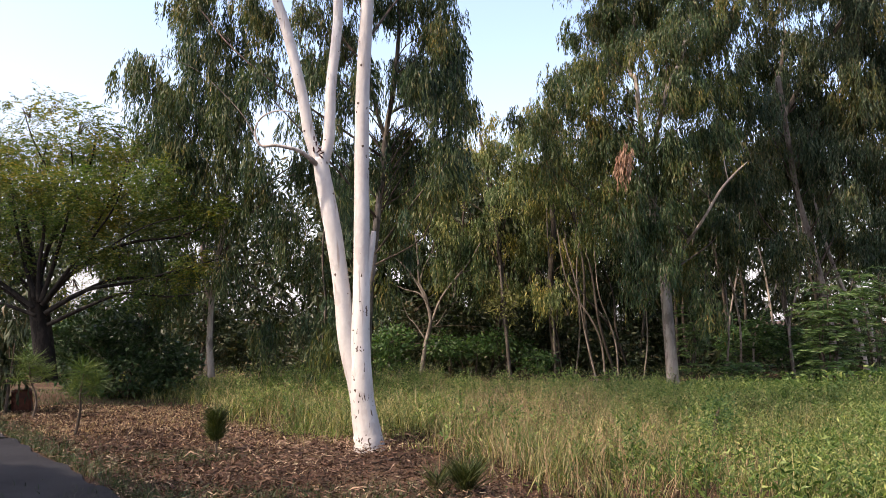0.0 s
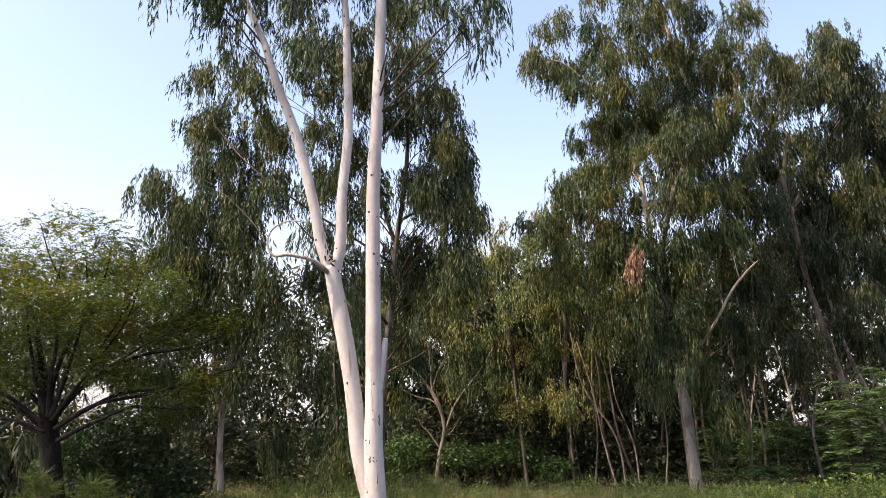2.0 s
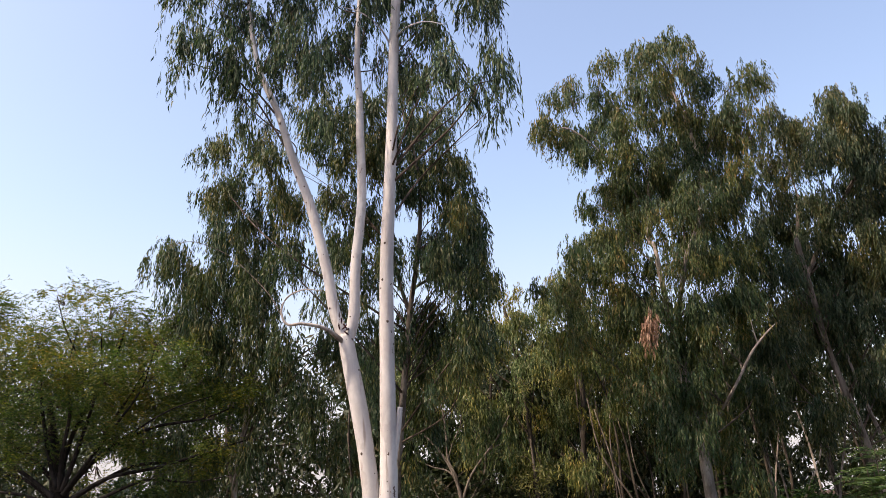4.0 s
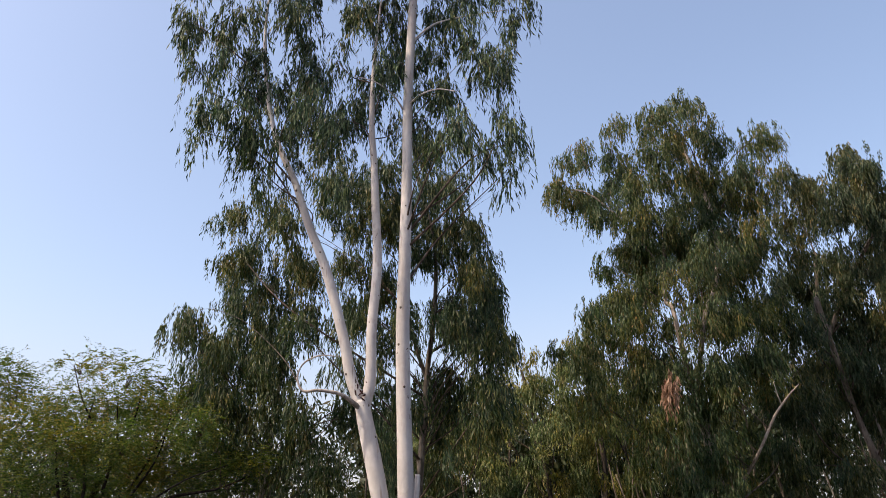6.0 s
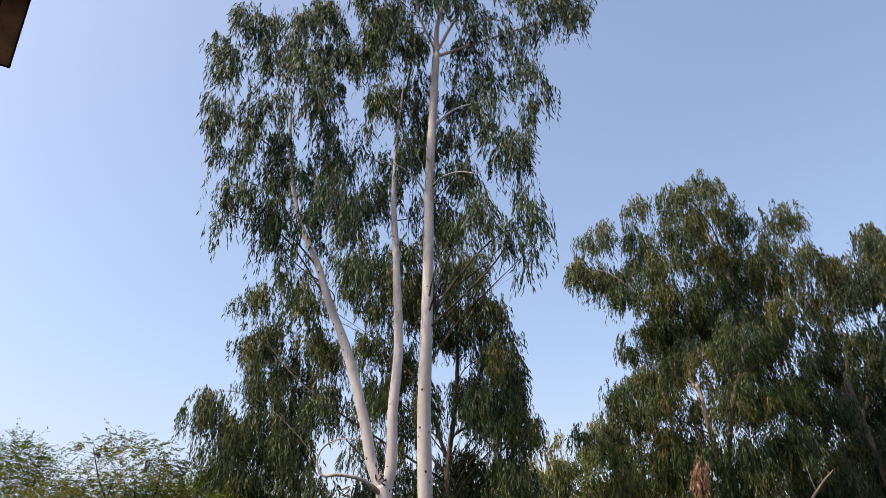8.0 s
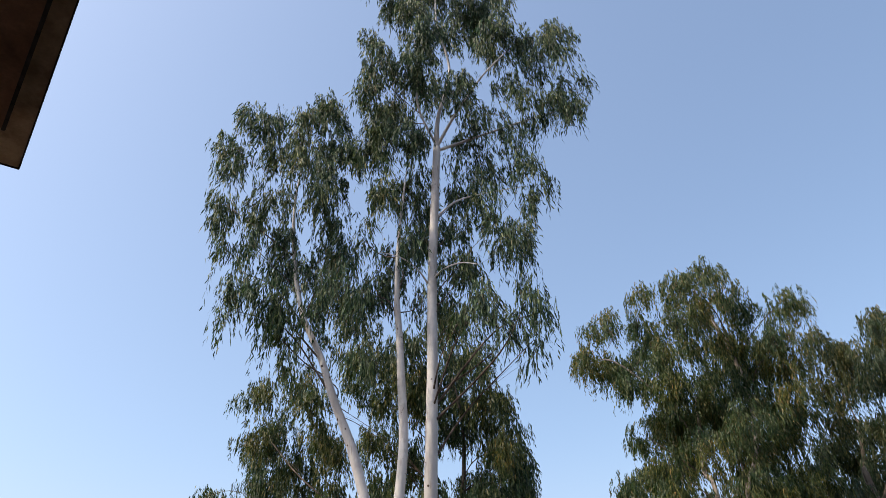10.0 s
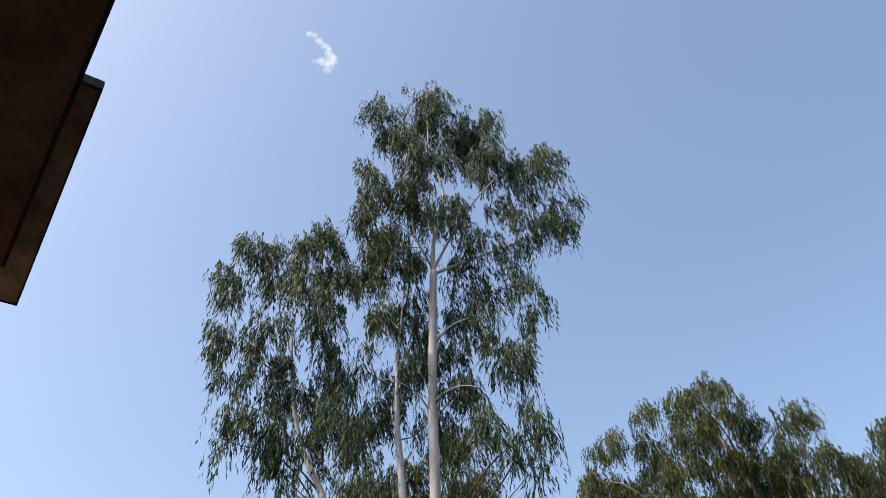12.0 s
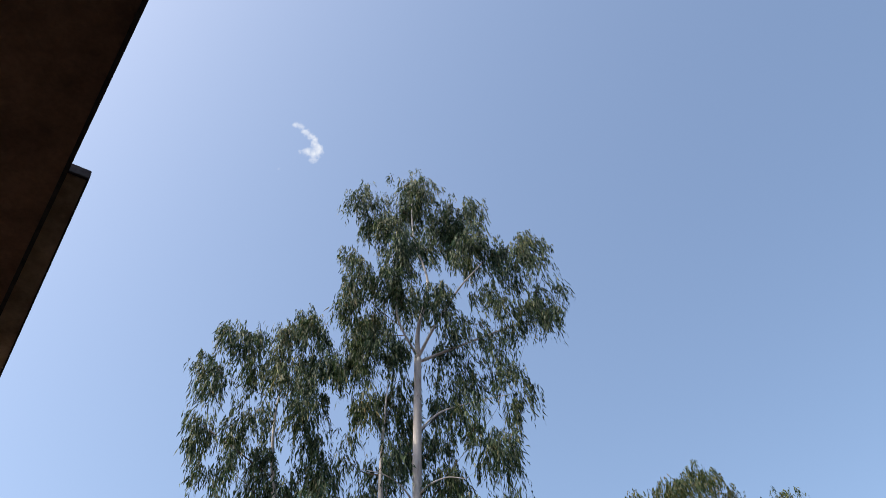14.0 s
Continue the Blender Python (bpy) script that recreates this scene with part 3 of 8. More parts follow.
gum.stem([(-0.76, 10.40, 10.61, 0.053), (-0.70, 10.40, 11.33, 0.035), (-0.47, 10.70, 12.74, 0.024), (-0.66, 10.70, 14.09, 0.017), (-0.63, 10.60, 15.44, 0.012)], "limb", 8)
gum.stem([(-0.75, 10.40, 10.65, 0.029), (-0.43, 10.20, 11.09, 0.022), (0.09, 9.90, 11.66, 0.016), (0.55, 9.80, 12.12, 0.010)], "limb", 8)
gum.stem([(-0.73, 10.40, 10.57, 0.029), (-0.14, 10.60, 10.94, 0.022), (0.70, 10.90, 11.47, 0.018), (1.47, 11.00, 11.77, 0.013), (1.98, 11.10, 12.00, 0.008)], "limb", 8)
gum.stem([(-0.78, 10.40, 10.75, 0.022), (-1.02, 10.10, 11.37, 0.018), (-0.98, 10.00, 12.26, 0.013), (-1.14, 10.00, 13.71, 0.008)], "limb", 8)
gum.stem([(-0.85, 10.40, 9.16, 0.018), (-0.44, 10.40, 9.49, 0.014), (0.21, 10.40, 9.61, 0.009), (0.67, 10.40, 9.65, 0.006)], "limb", 8)
gum.stem([(-0.93, 10.40, 8.02, 0.018), (-0.72, 10.25, 8.12, 0.013), (-0.45, 10.15, 8.14, 0.009), (-0.18, 10.05, 8.02, 0.005)], "limb", 8)
gum.stem([(-0.98, 10.40, 7.98, 0.017), (-1.12, 10.25, 8.16, 0.012), (-1.36, 10.10, 8.30, 0.009), (-1.70, 9.95, 8.34, 0.005)], "limb", 8)
gum.stem([(-1.62, 10.40, 3.60, 0.037), (-1.82, 10.20, 3.74, 0.026), (-2.09, 10.10, 3.79, 0.020), (-2.29, 10.10, 3.79, 0.017), (-2.37, 10.10, 3.96, 0.013), (-2.30, 10.10, 4.14, 0.011), (-2.08, 10.00, 4.21, 0.009), (-1.83, 10.00, 4.19, 0.005)], "limb", 8, "", M_PALE)
gum.stem([(-2.34, 10.10, 3.86, 0.009), (-2.55, 10.20, 4.20, 0.006), (-2.87, 10.40, 4.55, 0.005), (-3.21, 10.40, 4.85, 0.004), (-3.66, 10.40, 5.04, 0.004), (-3.99, 10.40, 5.00, 0.003)], "limb", 8, "", M_GREY)
gum.stem([(-1.00, 10.40, 1.94, 0.047), (-0.95, 10.40, 2.30, 0.047), (-0.91, 10.40, 2.59, 0.044), (-0.89, 10.40, 2.74, 0.033)], "stub", 10, "broken white stub", M_WHITE, keep=False)
gum.bough(0.62, 10.36, 11.95, 0.27, 0.33, 0.56)
gum.bough(0.67, 9.79, 11.20, 0.17, 0.19, 0.80, limb=False)
gum.bough(0.36, 10.82, 12.27, 0.19, 0.21, 0.80, limb=False)
gum.bough(0.19, 11.22, 11.96, 0.32, 0.37, 0.56)
gum.bough(0.30, 10.01, 10.65, 0.17, 0.18, 0.80, limb=False)
gum.bough(-0.04, 10.67, 11.39, 0.18, 0.20, 0.80, limb=False)
gum.bough(-0.33, 11.11, 10.46, 0.27, 0.34, 0.56)
gum.bough(-0.33, 10.55, 10.40, 0.17, 0.22, 0.80, limb=False)
gum.bough(-0.09, 10.35, 9.88, 0.17, 0.21, 0.80, limb=False)
gum.bough(-0.26, 9.87, 11.38, 0.33, 0.52, 0.80)
gum.bough(-0.31, 10.63, 12.30, 0.21, 0.30, 1.15, limb=False)
gum.bough(-0.17, 10.04, 11.14, 0.20, 0.27, 1.15, limb=False)
gum.bough(0.84, 10.98, 12.21, 0.28, 0.25, 0.48)
gum.bough(0.83, 10.27, 11.53, 0.15, 0.13, 0.69, limb=False)
gum.bough(1.03, 10.87, 11.76, 0.16, 0.14, 0.69, limb=False)
gum.bough(-0.59, 10.76, 15.44, 0.61, 0.57, 0.80)
gum.bough(-0.39, 10.03, 14.73, 0.36, 0.39, 1.15, limb=False)
gum.bough(-0.63, 11.07, 15.28, 0.38, 0.40, 1.15, limb=False)
gum.bough(-1.53, 10.84, 15.71, 0.38, 0.49, 0.80)
gum.bough(-1.61, 10.85, 14.94, 0.24, 0.32, 1.35, limb=False)
gum.bough(-1.73, 10.52, 15.30, 0.25, 0.33, 1.35, limb=False)
gum.bough(0.22, 10.59, 14.30, 0.53, 0.55, 0.80)
gum.bough(0.56, 11.25, 15.29, 0.31, 0.35, 1.15, limb=False)
gum.bough(0.21, 10.92, 14.31, 0.29, 0.32, 1.15, limb=False)
gum.bough(-1.15, 11.05, 14.76, 0.54, 0.65, 0.80)
gum.bough(-1.05, 9.73, 13.38, 0.32, 0.40, 1.15, limb=False)
gum.bough(-0.90, 10.03, 12.93, 0.32, 0.38, 1.15, limb=False)
gum.bough(-0.30, 10.77, 13.74, 0.61, 0.76, 0.80)
gum.bough(-0.78, 9.59, 12.58, 0.36, 0.42, 1.15, limb=False)
gum.bough(0.00, 10.72, 14.31, 0.42, 0.48, 1.15, limb=False)
gum.bough(0.45, 9.86, 12.54, 0.45, 0.53, 0.80)
gum.bough(0.26, 10.39, 12.81, 0.29, 0.33, 1.15, limb=False)
gum.bough(0.46, 9.73, 12.83, 0.28, 0.33, 1.15, limb=False)
gum.bough(1.25, 9.87, 12.39, 0.31, 0.30, 0.80)
gum.bough(1.09, 10.83, 13.43, 0.24, 0.20, 1.15, limb=False)
gum.bough(1.45, 10.20, 12.93, 0.23, 0.19, 1.15, limb=False)
gum.bough(1.55, 9.67, 11.73, 0.22, 0.25, 0.80)
gum.bough(1.54, 10.48, 12.75, 0.15, 0.17, 1.15, limb=False)
gum.bough(1.85, 11.16, 13.90, 0.17, 0.19, 1.15, limb=False)
gum.bough(1.11, 10.98, 13.14, 0.41, 0.45, 0.80)
gum.bough(0.72, 9.96, 12.38, 0.22, 0.23, 1.15, limb=False)
gum.bough(1.27, 10.37, 12.78, 0.23, 0.24, 1.15, limb=False)
gum.bough(-1.60, 9.69, 11.96, 0.34, 0.58, 0.80)
gum.bough(-1.86, 10.30, 12.35, 0.21, 0.36, 1.35, limb=False)
gum.bough(-1.83, 10.20, 13.08, 0.22, 0.39, 1.35, limb=False)
gum.bough(-1.07, 10.10, 11.98, 0.53, 0.67, 0.80)
gum.bough(-1.14, 9.85, 12.05, 0.33, 0.39, 1.15, limb=False)
gum.bough(-0.79, 11.18, 12.75, 0.36, 0.42, 1.15, limb=False)
gum.bough(1.81, 11.19, 12.45, 0.30, 0.30, 0.80)
gum.bough(1.56, 9.73, 10.76, 0.17, 0.15, 1.15, limb=False)
gum.bough(1.50, 10.25, 11.58, 0.18, 0.17, 1.15, limb=False)
gum.bough(1.24, 10.56, 11.49, 0.39, 0.29, 0.80)
gum.bough(1.14, 9.81, 11.03, 0.20, 0.21, 1.15, limb=False)
gum.bough(1.64, 10.88, 11.64, 0.22, 0.22, 1.15, limb=False)
gum.bough(0.57, 9.93, 10.45, 0.30, 0.30, 0.42)
gum.bough(0.84, 10.70, 11.28, 0.20, 0.18, 0.69, limb=False)
gum.bough(0.51, 10.23, 10.57, 0.19, 0.17, 0.69, limb=False)
gum.bough(-1.70, 10.91, 12.00, 0.44, 0.57, 0.94)
gum.bough(-1.72, 10.43, 11.21, 0.24, 0.32, 1.35, limb=False)
gum.bough(-1.81, 9.79, 11.41, 0.23, 0.33, 1.35, limb=False)
gum.bough(-0.20, 10.88, 11.03, 0.24, 0.29, 0.80)
gum.bough(-0.45, 10.74, 11.07, 0.17, 0.19, 1.15, limb=False)
gum.bough(-0.15, 10.51, 11.20, 0.17, 0.19, 1.15, limb=False)
gum.bough(-1.16, 10.08, 10.67, 0.39, 0.59, 0.80)
gum.bough(-1.50, 10.70, 11.70, 0.26, 0.38, 1.15, limb=False)
gum.bough(-1.00, 10.61, 10.98, 0.25, 0.36, 1.15, limb=False)
gum.bough(-1.82, 10.66, 11.15, 0.32, 0.50, 0.94)
gum.bough(-1.71, 10.20, 11.14, 0.18, 0.29, 1.35, limb=False)
gum.bough(-1.60, 10.14, 10.42, 0.17, 0.27, 1.00, limb=False)
gum.bough(0.67, 9.71, 9.49, 0.28, 0.28, 0.56)
gum.bough(0.73, 11.11, 10.84, 0.18, 0.24, 0.92, limb=False)
gum.bough(0.85, 10.22, 9.75, 0.16, 0.21, 0.80, limb=False)
gum.bough(0.15, 10.80, 10.25, 0.32, 0.46, 0.56)
gum.bough(0.09, 9.52, 8.95, 0.17, 0.23, 0.80, limb=False)
gum.bough(0.00, 10.96, 10.67, 0.20, 0.28, 0.92, limb=False)
gum.bough(0.75, 10.48, 9.34, 0.23, 0.30, 0.70)
gum.bough(0.67, 9.80, 8.77, 0.12, 0.19, 1.00, limb=False)
gum.bough(0.94, 10.61, 9.72, 0.13, 0.21, 1.00, limb=False)
gum.bough(-0.36, 10.83, 9.74, 0.30, 0.37, 0.70)
gum.bough(-0.15, 10.31, 9.39, 0.18, 0.20, 1.00, limb=False)
gum.bough(-0.40, 10.65, 9.19, 0.19, 0.20, 1.00, limb=False)
gum.bough(-1.56, 10.11, 9.42, 0.33, 0.44, 0.70)
gum.bough(-1.69, 10.28, 9.75, 0.20, 0.28, 1.15, limb=False)
gum.bough(-1.46, 11.16, 10.05, 0.21, 0.29, 1.00, limb=False)
gum.bough(0.21, 9.98, 8.51, 0.31, 0.33, 0.70)
gum.bough(0.25, 9.86, 8.41, 0.17, 0.22, 1.00, limb=False)
gum.bough(0.01, 10.58, 9.24, 0.18, 0.24, 1.00, limb=False)
gum.bough(0.49, 10.94, 8.79, 0.30, 0.40, 0.70)
gum.bough(0.21, 11.14, 8.93, 0.19, 0.23, 1.00, limb=False)
gum.bough(0.57, 10.40, 8.69, 0.18, 0.22, 1.00, limb=False)
gum.bough(0.50, 9.54, 7.15, 0.20, 0.36, 0.70)
gum.bough(0.45, 10.69, 8.01, 0.12, 0.22, 1.00, limb=False)
gum.bough(0.66, 10.09, 7.52, 0.12, 0.20, 1.00, limb=False)
gum.bough(-0.43, 10.42, 8.13, 0.28, 0.32, 0.70)
gum.bough(-0.40, 10.99, 8.49, 0.18, 0.22, 1.00, limb=False)
gum.bough(-0.72, 10.91, 8.61, 0.18, 0.22, 1.00, limb=False)
gum.bough(-1.07, 11.29, 10.39, 0.33, 0.52, 0.70)
gum.bough(-1.08, 10.96, 9.76, 0.18, 0.28, 1.00, limb=False)
gum.bough(-1.38, 11.29, 10.67, 0.19, 0.31, 1.15, limb=False)
gum.bough(-1.24, 10.09, 8.67, 0.25, 0.39, 0.70)
gum.bough(-1.15, 11.09, 9.12, 0.19, 0.27, 1.00, limb=False)
gum.bough(-1.56, 11.20, 8.97, 0.19, 0.27, 1.00, limb=False)
gum.bough(-0.06, 9.51, 7.07, 0.24, 0.37, 0.56)
gum.bough(0.03, 10.31, 7.25, 0.17, 0.22, 0.80, limb=False)
gum.bough(-0.34, 10.72, 7.71, 0.17, 0.24, 0.80, limb=False)
gum.bough(-0.89, 11.23, 8.10, 0.33, 0.30, 0.56)
gum.bough(-1.03, 10.99, 8.26, 0.19, 0.23, 0.80, limb=False)
gum.bough(-0.62, 10.67, 7.83, 0.19, 0.21, 0.80, limb=False)
gum.bough(-1.02, 11.34, 9.64, 0.30, 0.48, 0.49)
gum.bough(-0.89, 11.02, 9.30, 0.17, 0.27, 0.70, limb=False)
gum.bough(-1.21, 10.97, 9.16, 0.17, 0.27, 0.70, limb=False)
gum.bough(-3.60, 9.74, 10.82, 0.36, 0.39, 0.94)
gum.bough(-3.79, 9.71, 11.16, 0.21, 0.21, 1.35, limb=False)
gum.bough(-3.68, 10.81, 12.05, 0.23, 0.23, 1.35, limb=False)
gum.bough(-3.00, 11.13, 12.33, 0.42, 0.41, 0.94)
gum.bough(-3.03, 10.27, 11.55, 0.27, 0.20, 1.35, limb=False)
gum.bough(-2.59, 10.35, 11.80, 0.27, 0.21, 1.35, limb=False)
gum.bough(-4.42, 10.92, 11.40, 0.34, 0.39, 0.94)
gum.bough(-4.04, 9.89, 10.17, 0.17, 0.21, 1.35, limb=False)
gum.bough(-4.72, 11.01, 11.72, 0.20, 0.25, 1.35, limb=False)
gum.bough(-3.21, 10.87, 11.31, 0.42, 0.42, 0.94)
gum.bough(-2.76, 9.63, 9.95, 0.25, 0.26, 1.15, limb=False)
gum.bough(-3.28, 9.69, 10.20, 0.26, 0.27, 1.35, limb=False)
gum.bough(-2.54, 10.67, 11.02, 0.45, 0.52, 0.94)
gum.bough(-2.24, 10.45, 10.86, 0.25, 0.28, 1.35, limb=False)
gum.bough(-2.61, 10.44, 10.39, 0.24, 0.27, 1.35, limb=False)
gum.bough(-1.98, 10.61, 10.88, 0.26, 0.30, 0.94)
gum.bough(-1.91, 10.79, 11.11, 0.16, 0.18, 1.35, limb=False)
gum.bough(-2.03, 10.07, 10.28, 0.15, 0.16, 1.35, limb=False)
gum.bough(-4.47, 10.74, 10.02, 0.23, 0.40, 0.94)
gum.bough(-4.35, 10.24, 9.42, 0.15, 0.26, 1.15, limb=False)
gum.bough(-4.33, 10.15, 9.89, 0.15, 0.27, 1.15, limb=False)
gum.bough(-3.50, 10.15, 9.58, 0.40, 0.47, 0.57)
gum.bough(-3.39, 10.55, 9.97, 0.25, 0.30, 0.80, limb=False)
gum.bough(-3.88, 10.69, 9.71, 0.26, 0.29, 0.80, limb=False)
gum.bough(-2.51, 9.79, 9.15, 0.33, 0.40, 0.80)
gum.bough(-2.72, 10.85, 10.31, 0.26, 0.33, 1.35, limb=False)
gum.bough(-2.45, 10.19, 9.12, 0.24, 0.29, 1.15, limb=False)
gum.bough(-3.80, 10.14, 8.79, 0.29, 0.44, 0.48)
gum.bough(-4.10, 10.27, 8.88, 0.20, 0.24, 0.68, limb=False)
gum.bough(-3.69, 10.02, 8.94, 0.19, 0.24, 0.68, limb=False)
gum.bough(-3.25, 10.55, 8.78, 0.42, 0.44, 0.59)
gum.bough(-3.29, 10.52, 9.13, 0.27, 0.27, 1.15, limb=False)
gum.bough(-3.10, 11.04, 8.87, 0.27, 0.27, 0.85, limb=False)
gum.bough(-2.48, 10.69, 8.77, 0.36, 0.50, 0.59)
gum.bough(-2.29, 10.51, 8.74, 0.23, 0.27, 0.85, limb=False)
gum.bough(-2.34, 9.74, 7.85, 0.21, 0.25, 0.68, limb=False)
gum.bough(-2.15, 10.86, 9.30, 0.21, 0.30, 0.57)
gum.bough(-1.79, 9.67, 8.72, 0.13, 0.19, 0.59, limb=False)
gum.bough(-1.78, 9.81, 8.36, 0.13, 0.18, 0.48, limb=False)
gum.bough(-3.81, 10.16, 7.98, 0.27, 0.39, 0.48)
gum.bough(-3.88, 9.91, 7.82, 0.17, 0.22, 0.68, limb=False)
gum.bough(-3.45, 9.60, 7.81, 0.17, 0.21, 0.68, limb=False)
gum.bough(-3.06, 10.05, 7.54, 0.45, 0.45, 0.48)
gum.bough(-3.23, 10.64, 7.56, 0.26, 0.26, 0.68, limb=False)
gum.bough(-3.23, 9.79, 7.71, 0.25, 0.26, 0.68, limb=False)
gum.bough(-2.60, 10.88, 8.17, 0.41, 0.43, 0.48)
gum.bough(-2.88, 11.17, 8.19, 0.24, 0.28, 0.68, limb=False)
gum.bough(-2.27, 10.19, 7.86, 0.22, 0.26, 0.68, limb=False)
gum.bough(-2.05, 11.32, 8.29, 0.34, 0.48, 0.48)
gum.bough(-2.07, 10.81, 8.11, 0.22, 0.27, 0.68, limb=False)
gum.bough(-1.73, 11.11, 8.47, 0.23, 0.28, 0.68, limb=False)
gum.bough(-3.88, 10.12, 7.58, 0.22, 0.25, 0.33)
gum.bough(-3.79, 9.69, 7.27, 0.12, 0.17, 0.48, limb=False)
gum.bough(-3.85, 9.98, 7.82, 0.12, 0.18, 0.48, limb=False)
gum.bough(-3.50, 10.41, 7.52, 0.33, 0.42, 0.33)
gum.bough(-3.42, 10.16, 7.79, 0.21, 0.23, 0.48, limb=False)
gum.bough(-3.33, 10.85, 7.64, 0.21, 0.23, 0.48, limb=False)
gum.bough(-2.58, 10.00, 7.36, 0.32, 0.45, 0.33)
gum.bough(-2.68, 10.89, 8.10, 0.24, 0.30, 0.48, limb=False)
gum.bough(-2.74, 11.01, 7.53, 0.23, 0.29, 0.48, limb=False)
gum.bough(-1.87, 10.37, 7.82, 0.33, 0.37, 0.33)
gum.bough(-1.90, 9.61, 7.47, 0.21, 0.25, 0.48, limb=False)
gum.bough(-1.70, 10.97, 8.11, 0.24, 0.27, 0.48, limb=False)
gum.bough(-0.27, 9.65, 7.12, 0.28, 0.36, 0.49)
gum.bough(-0.09, 10.63, 7.59, 0.17, 0.22, 0.70, limb=False)
gum.bough(-0.46, 9.70, 6.99, 0.16, 0.20, 0.70, limb=False)
gum.bough(0.26, 10.62, 7.23, 0.21, 0.35, 0.49)
gum.bough(0.40, 11.16, 7.62, 0.14, 0.20, 0.70, limb=False)
gum.bough(0.09, 10.36, 7.01, 0.13, 0.19, 0.70, limb=False)
gum.bough(0.48, 9.91, 6.56, 0.13, 0.32, 0.49)
gum.bough(0.52, 10.30, 6.99, 0.09, 0.20, 0.70, limb=False)
gum.bough(0.47, 10.64, 6.65, 0.09, 0.20, 0.70, limb=False)
gum.bough(0.73, 10.73, 7.48, 0.16, 0.19, 0.56)
gum.bough(0.62, 10.57, 7.35, 0.09, 0.10, 0.80, limb=False)
gum.bough(0.55, 9.69, 7.08, 0.08, 0.10, 0.80, limb=False)
gum.bough(-3.50, 11.13, 8.81, 0.39, 0.39, 0.42)
gum.bough(-3.26, 10.74, 8.57, 0.22, 0.26, 0.48, limb=False)
gum.bough(-3.27, 10.45, 7.83, 0.21, 0.24, 0.48, limb=False)
gum.bough(-3.86, 10.27, 8.31, 0.25, 0.31, 0.33)
gum.bough(-3.69, 9.70, 8.12, 0.15, 0.21, 0.48, limb=False)
gum.bough(-3.38, 9.64, 7.89, 0.15, 0.20, 0.48, limb=False)
gum.bough(-2.19, 10.27, 8.24, 0.31, 0.35, 0.33)
gum.bough(-2.55, 10.65, 8.09, 0.21, 0.25, 0.48, limb=False)
gum.bough(-2.60, 10.92, 8.98, 0.22, 0.27, 0.59, limb=False)
gum.bough(-1.65, 11.25, 8.64, 0.29, 0.42, 0.42)
gum.bough(-1.82, 11.10, 8.58, 0.19, 0.26, 0.48, limb=False)
gum.bough(-1.49, 11.11, 9.01, 0.19, 0.27, 0.70, limb=False)
gum.bough(-1.88, 10.40, 6.80, 0.27, 0.26, 0.33)
gum.bough(-1.79, 10.08, 6.59, 0.16, 0.18, 0.48, limb=False)
gum.bough(-1.98, 9.73, 6.62, 0.16, 0.18, 0.48, limb=False)
gum.bough(-3.13, 11.14, 7.17, 0.34, 0.24, 0.29)
gum.bough(-3.11, 10.55, 6.84, 0.18, 0.17, 0.41, limb=False)
gum.bough(-3.10, 11.17, 7.53, 0.20, 0.18, 0.41, limb=False)
gum.bough(-0.52, 10.95, 9.35, 0.30, 0.42, 0.62)
gum.bough(-0.38, 10.85, 8.55, 0.28, 0.38, 0.62)
gum.bough(-1.12, 10.90, 9.05, 0.24, 0.40, 0.62)
gum.bough(-1.16, 10.95, 8.15, 0.22, 0.36, 0.55)
gum.bough(-0.55, 11.00, 10.15, 0.24, 0.36, 0.62)
gum.bough(-0.62, 10.95, 7.55, 0.22, 0.34, 0.55)
gum.bough(-1.10, 10.85, 10.30, 0.26, 0.40, 0.62)
gum.finish(0.004)


# ---- the grey-stemmed gum close behind it ----
rear = Tree("eucalyptus_tree", (-1.0, 14.6, 0), "grey-stemmed eucalyptus with dense dark drooping crown", "tree", M_GREY, M_EUC_DARK, llen=0.13, lwid=0.021, dens=1.75, drop=0.62)
rear.stem([(-1.36, 14.60, 0.37, 0.073), (-1.33, 14.60, 1.67, 0.070), (-1.22, 14.60, 3.09, 0.063), (-1.10, 14.60, 4.33, 0.056), (-1.03, 14.60, 5.06, 0.049), (-0.87, 14.60, 6.11, 0.042), (-0.83, 14.60, 7.50, 0.035), (-1.16, 14.60, 9.17, 0.024)])
rear.stem([(-1.03, 14.60, 4.85, 0.041), (-1.23, 14.60, 5.48, 0.034), (-1.39, 14.60, 6.33, 0.027), (-1.51, 14.60, 7.50, 0.024), (-2.73, 14.60, 8.98, 0.021)], "limb", 8)
rear.stem([(-0.97, 14.60, 5.37, 0.030), (-0.45, 14.60, 5.64, 0.019), (0.06, 14.60, 5.74, 0.015)], "limb", 8)
rear.bough(-5.25, 15.80, 8.87, 0.46, 0.50, 0.85)
rear.bough(-4.31, 13.43, 7.86, 0.23, 0.28, limb=False)
rear.bough(-4.05, 14.91, 8.45, 0.62, 0.55, 0.85)
rear.bough(-3.27, 13.05, 7.48, 0.33, 0.34, limb=False)
rear.bough(-2.59, 13.59, 8.09, 0.63, 0.66, 0.85)
rear.bough(-3.04, 16.19, 9.71, 0.43, 0.43, limb=False)
rear.bough(-1.66, 13.58, 7.60, 0.66, 0.49, 0.85)
rear.bough(-1.40, 13.87, 8.05, 0.42, 0.35, limb=False)
rear.bough(-0.64, 16.03, 9.33, 0.59, 0.54, 0.85)
rear.bough(-0.41, 13.58, 8.18, 0.29, 0.28, limb=False)
rear.bough(-0.06, 14.61, 7.82, 0.37, 0.34, 0.85)
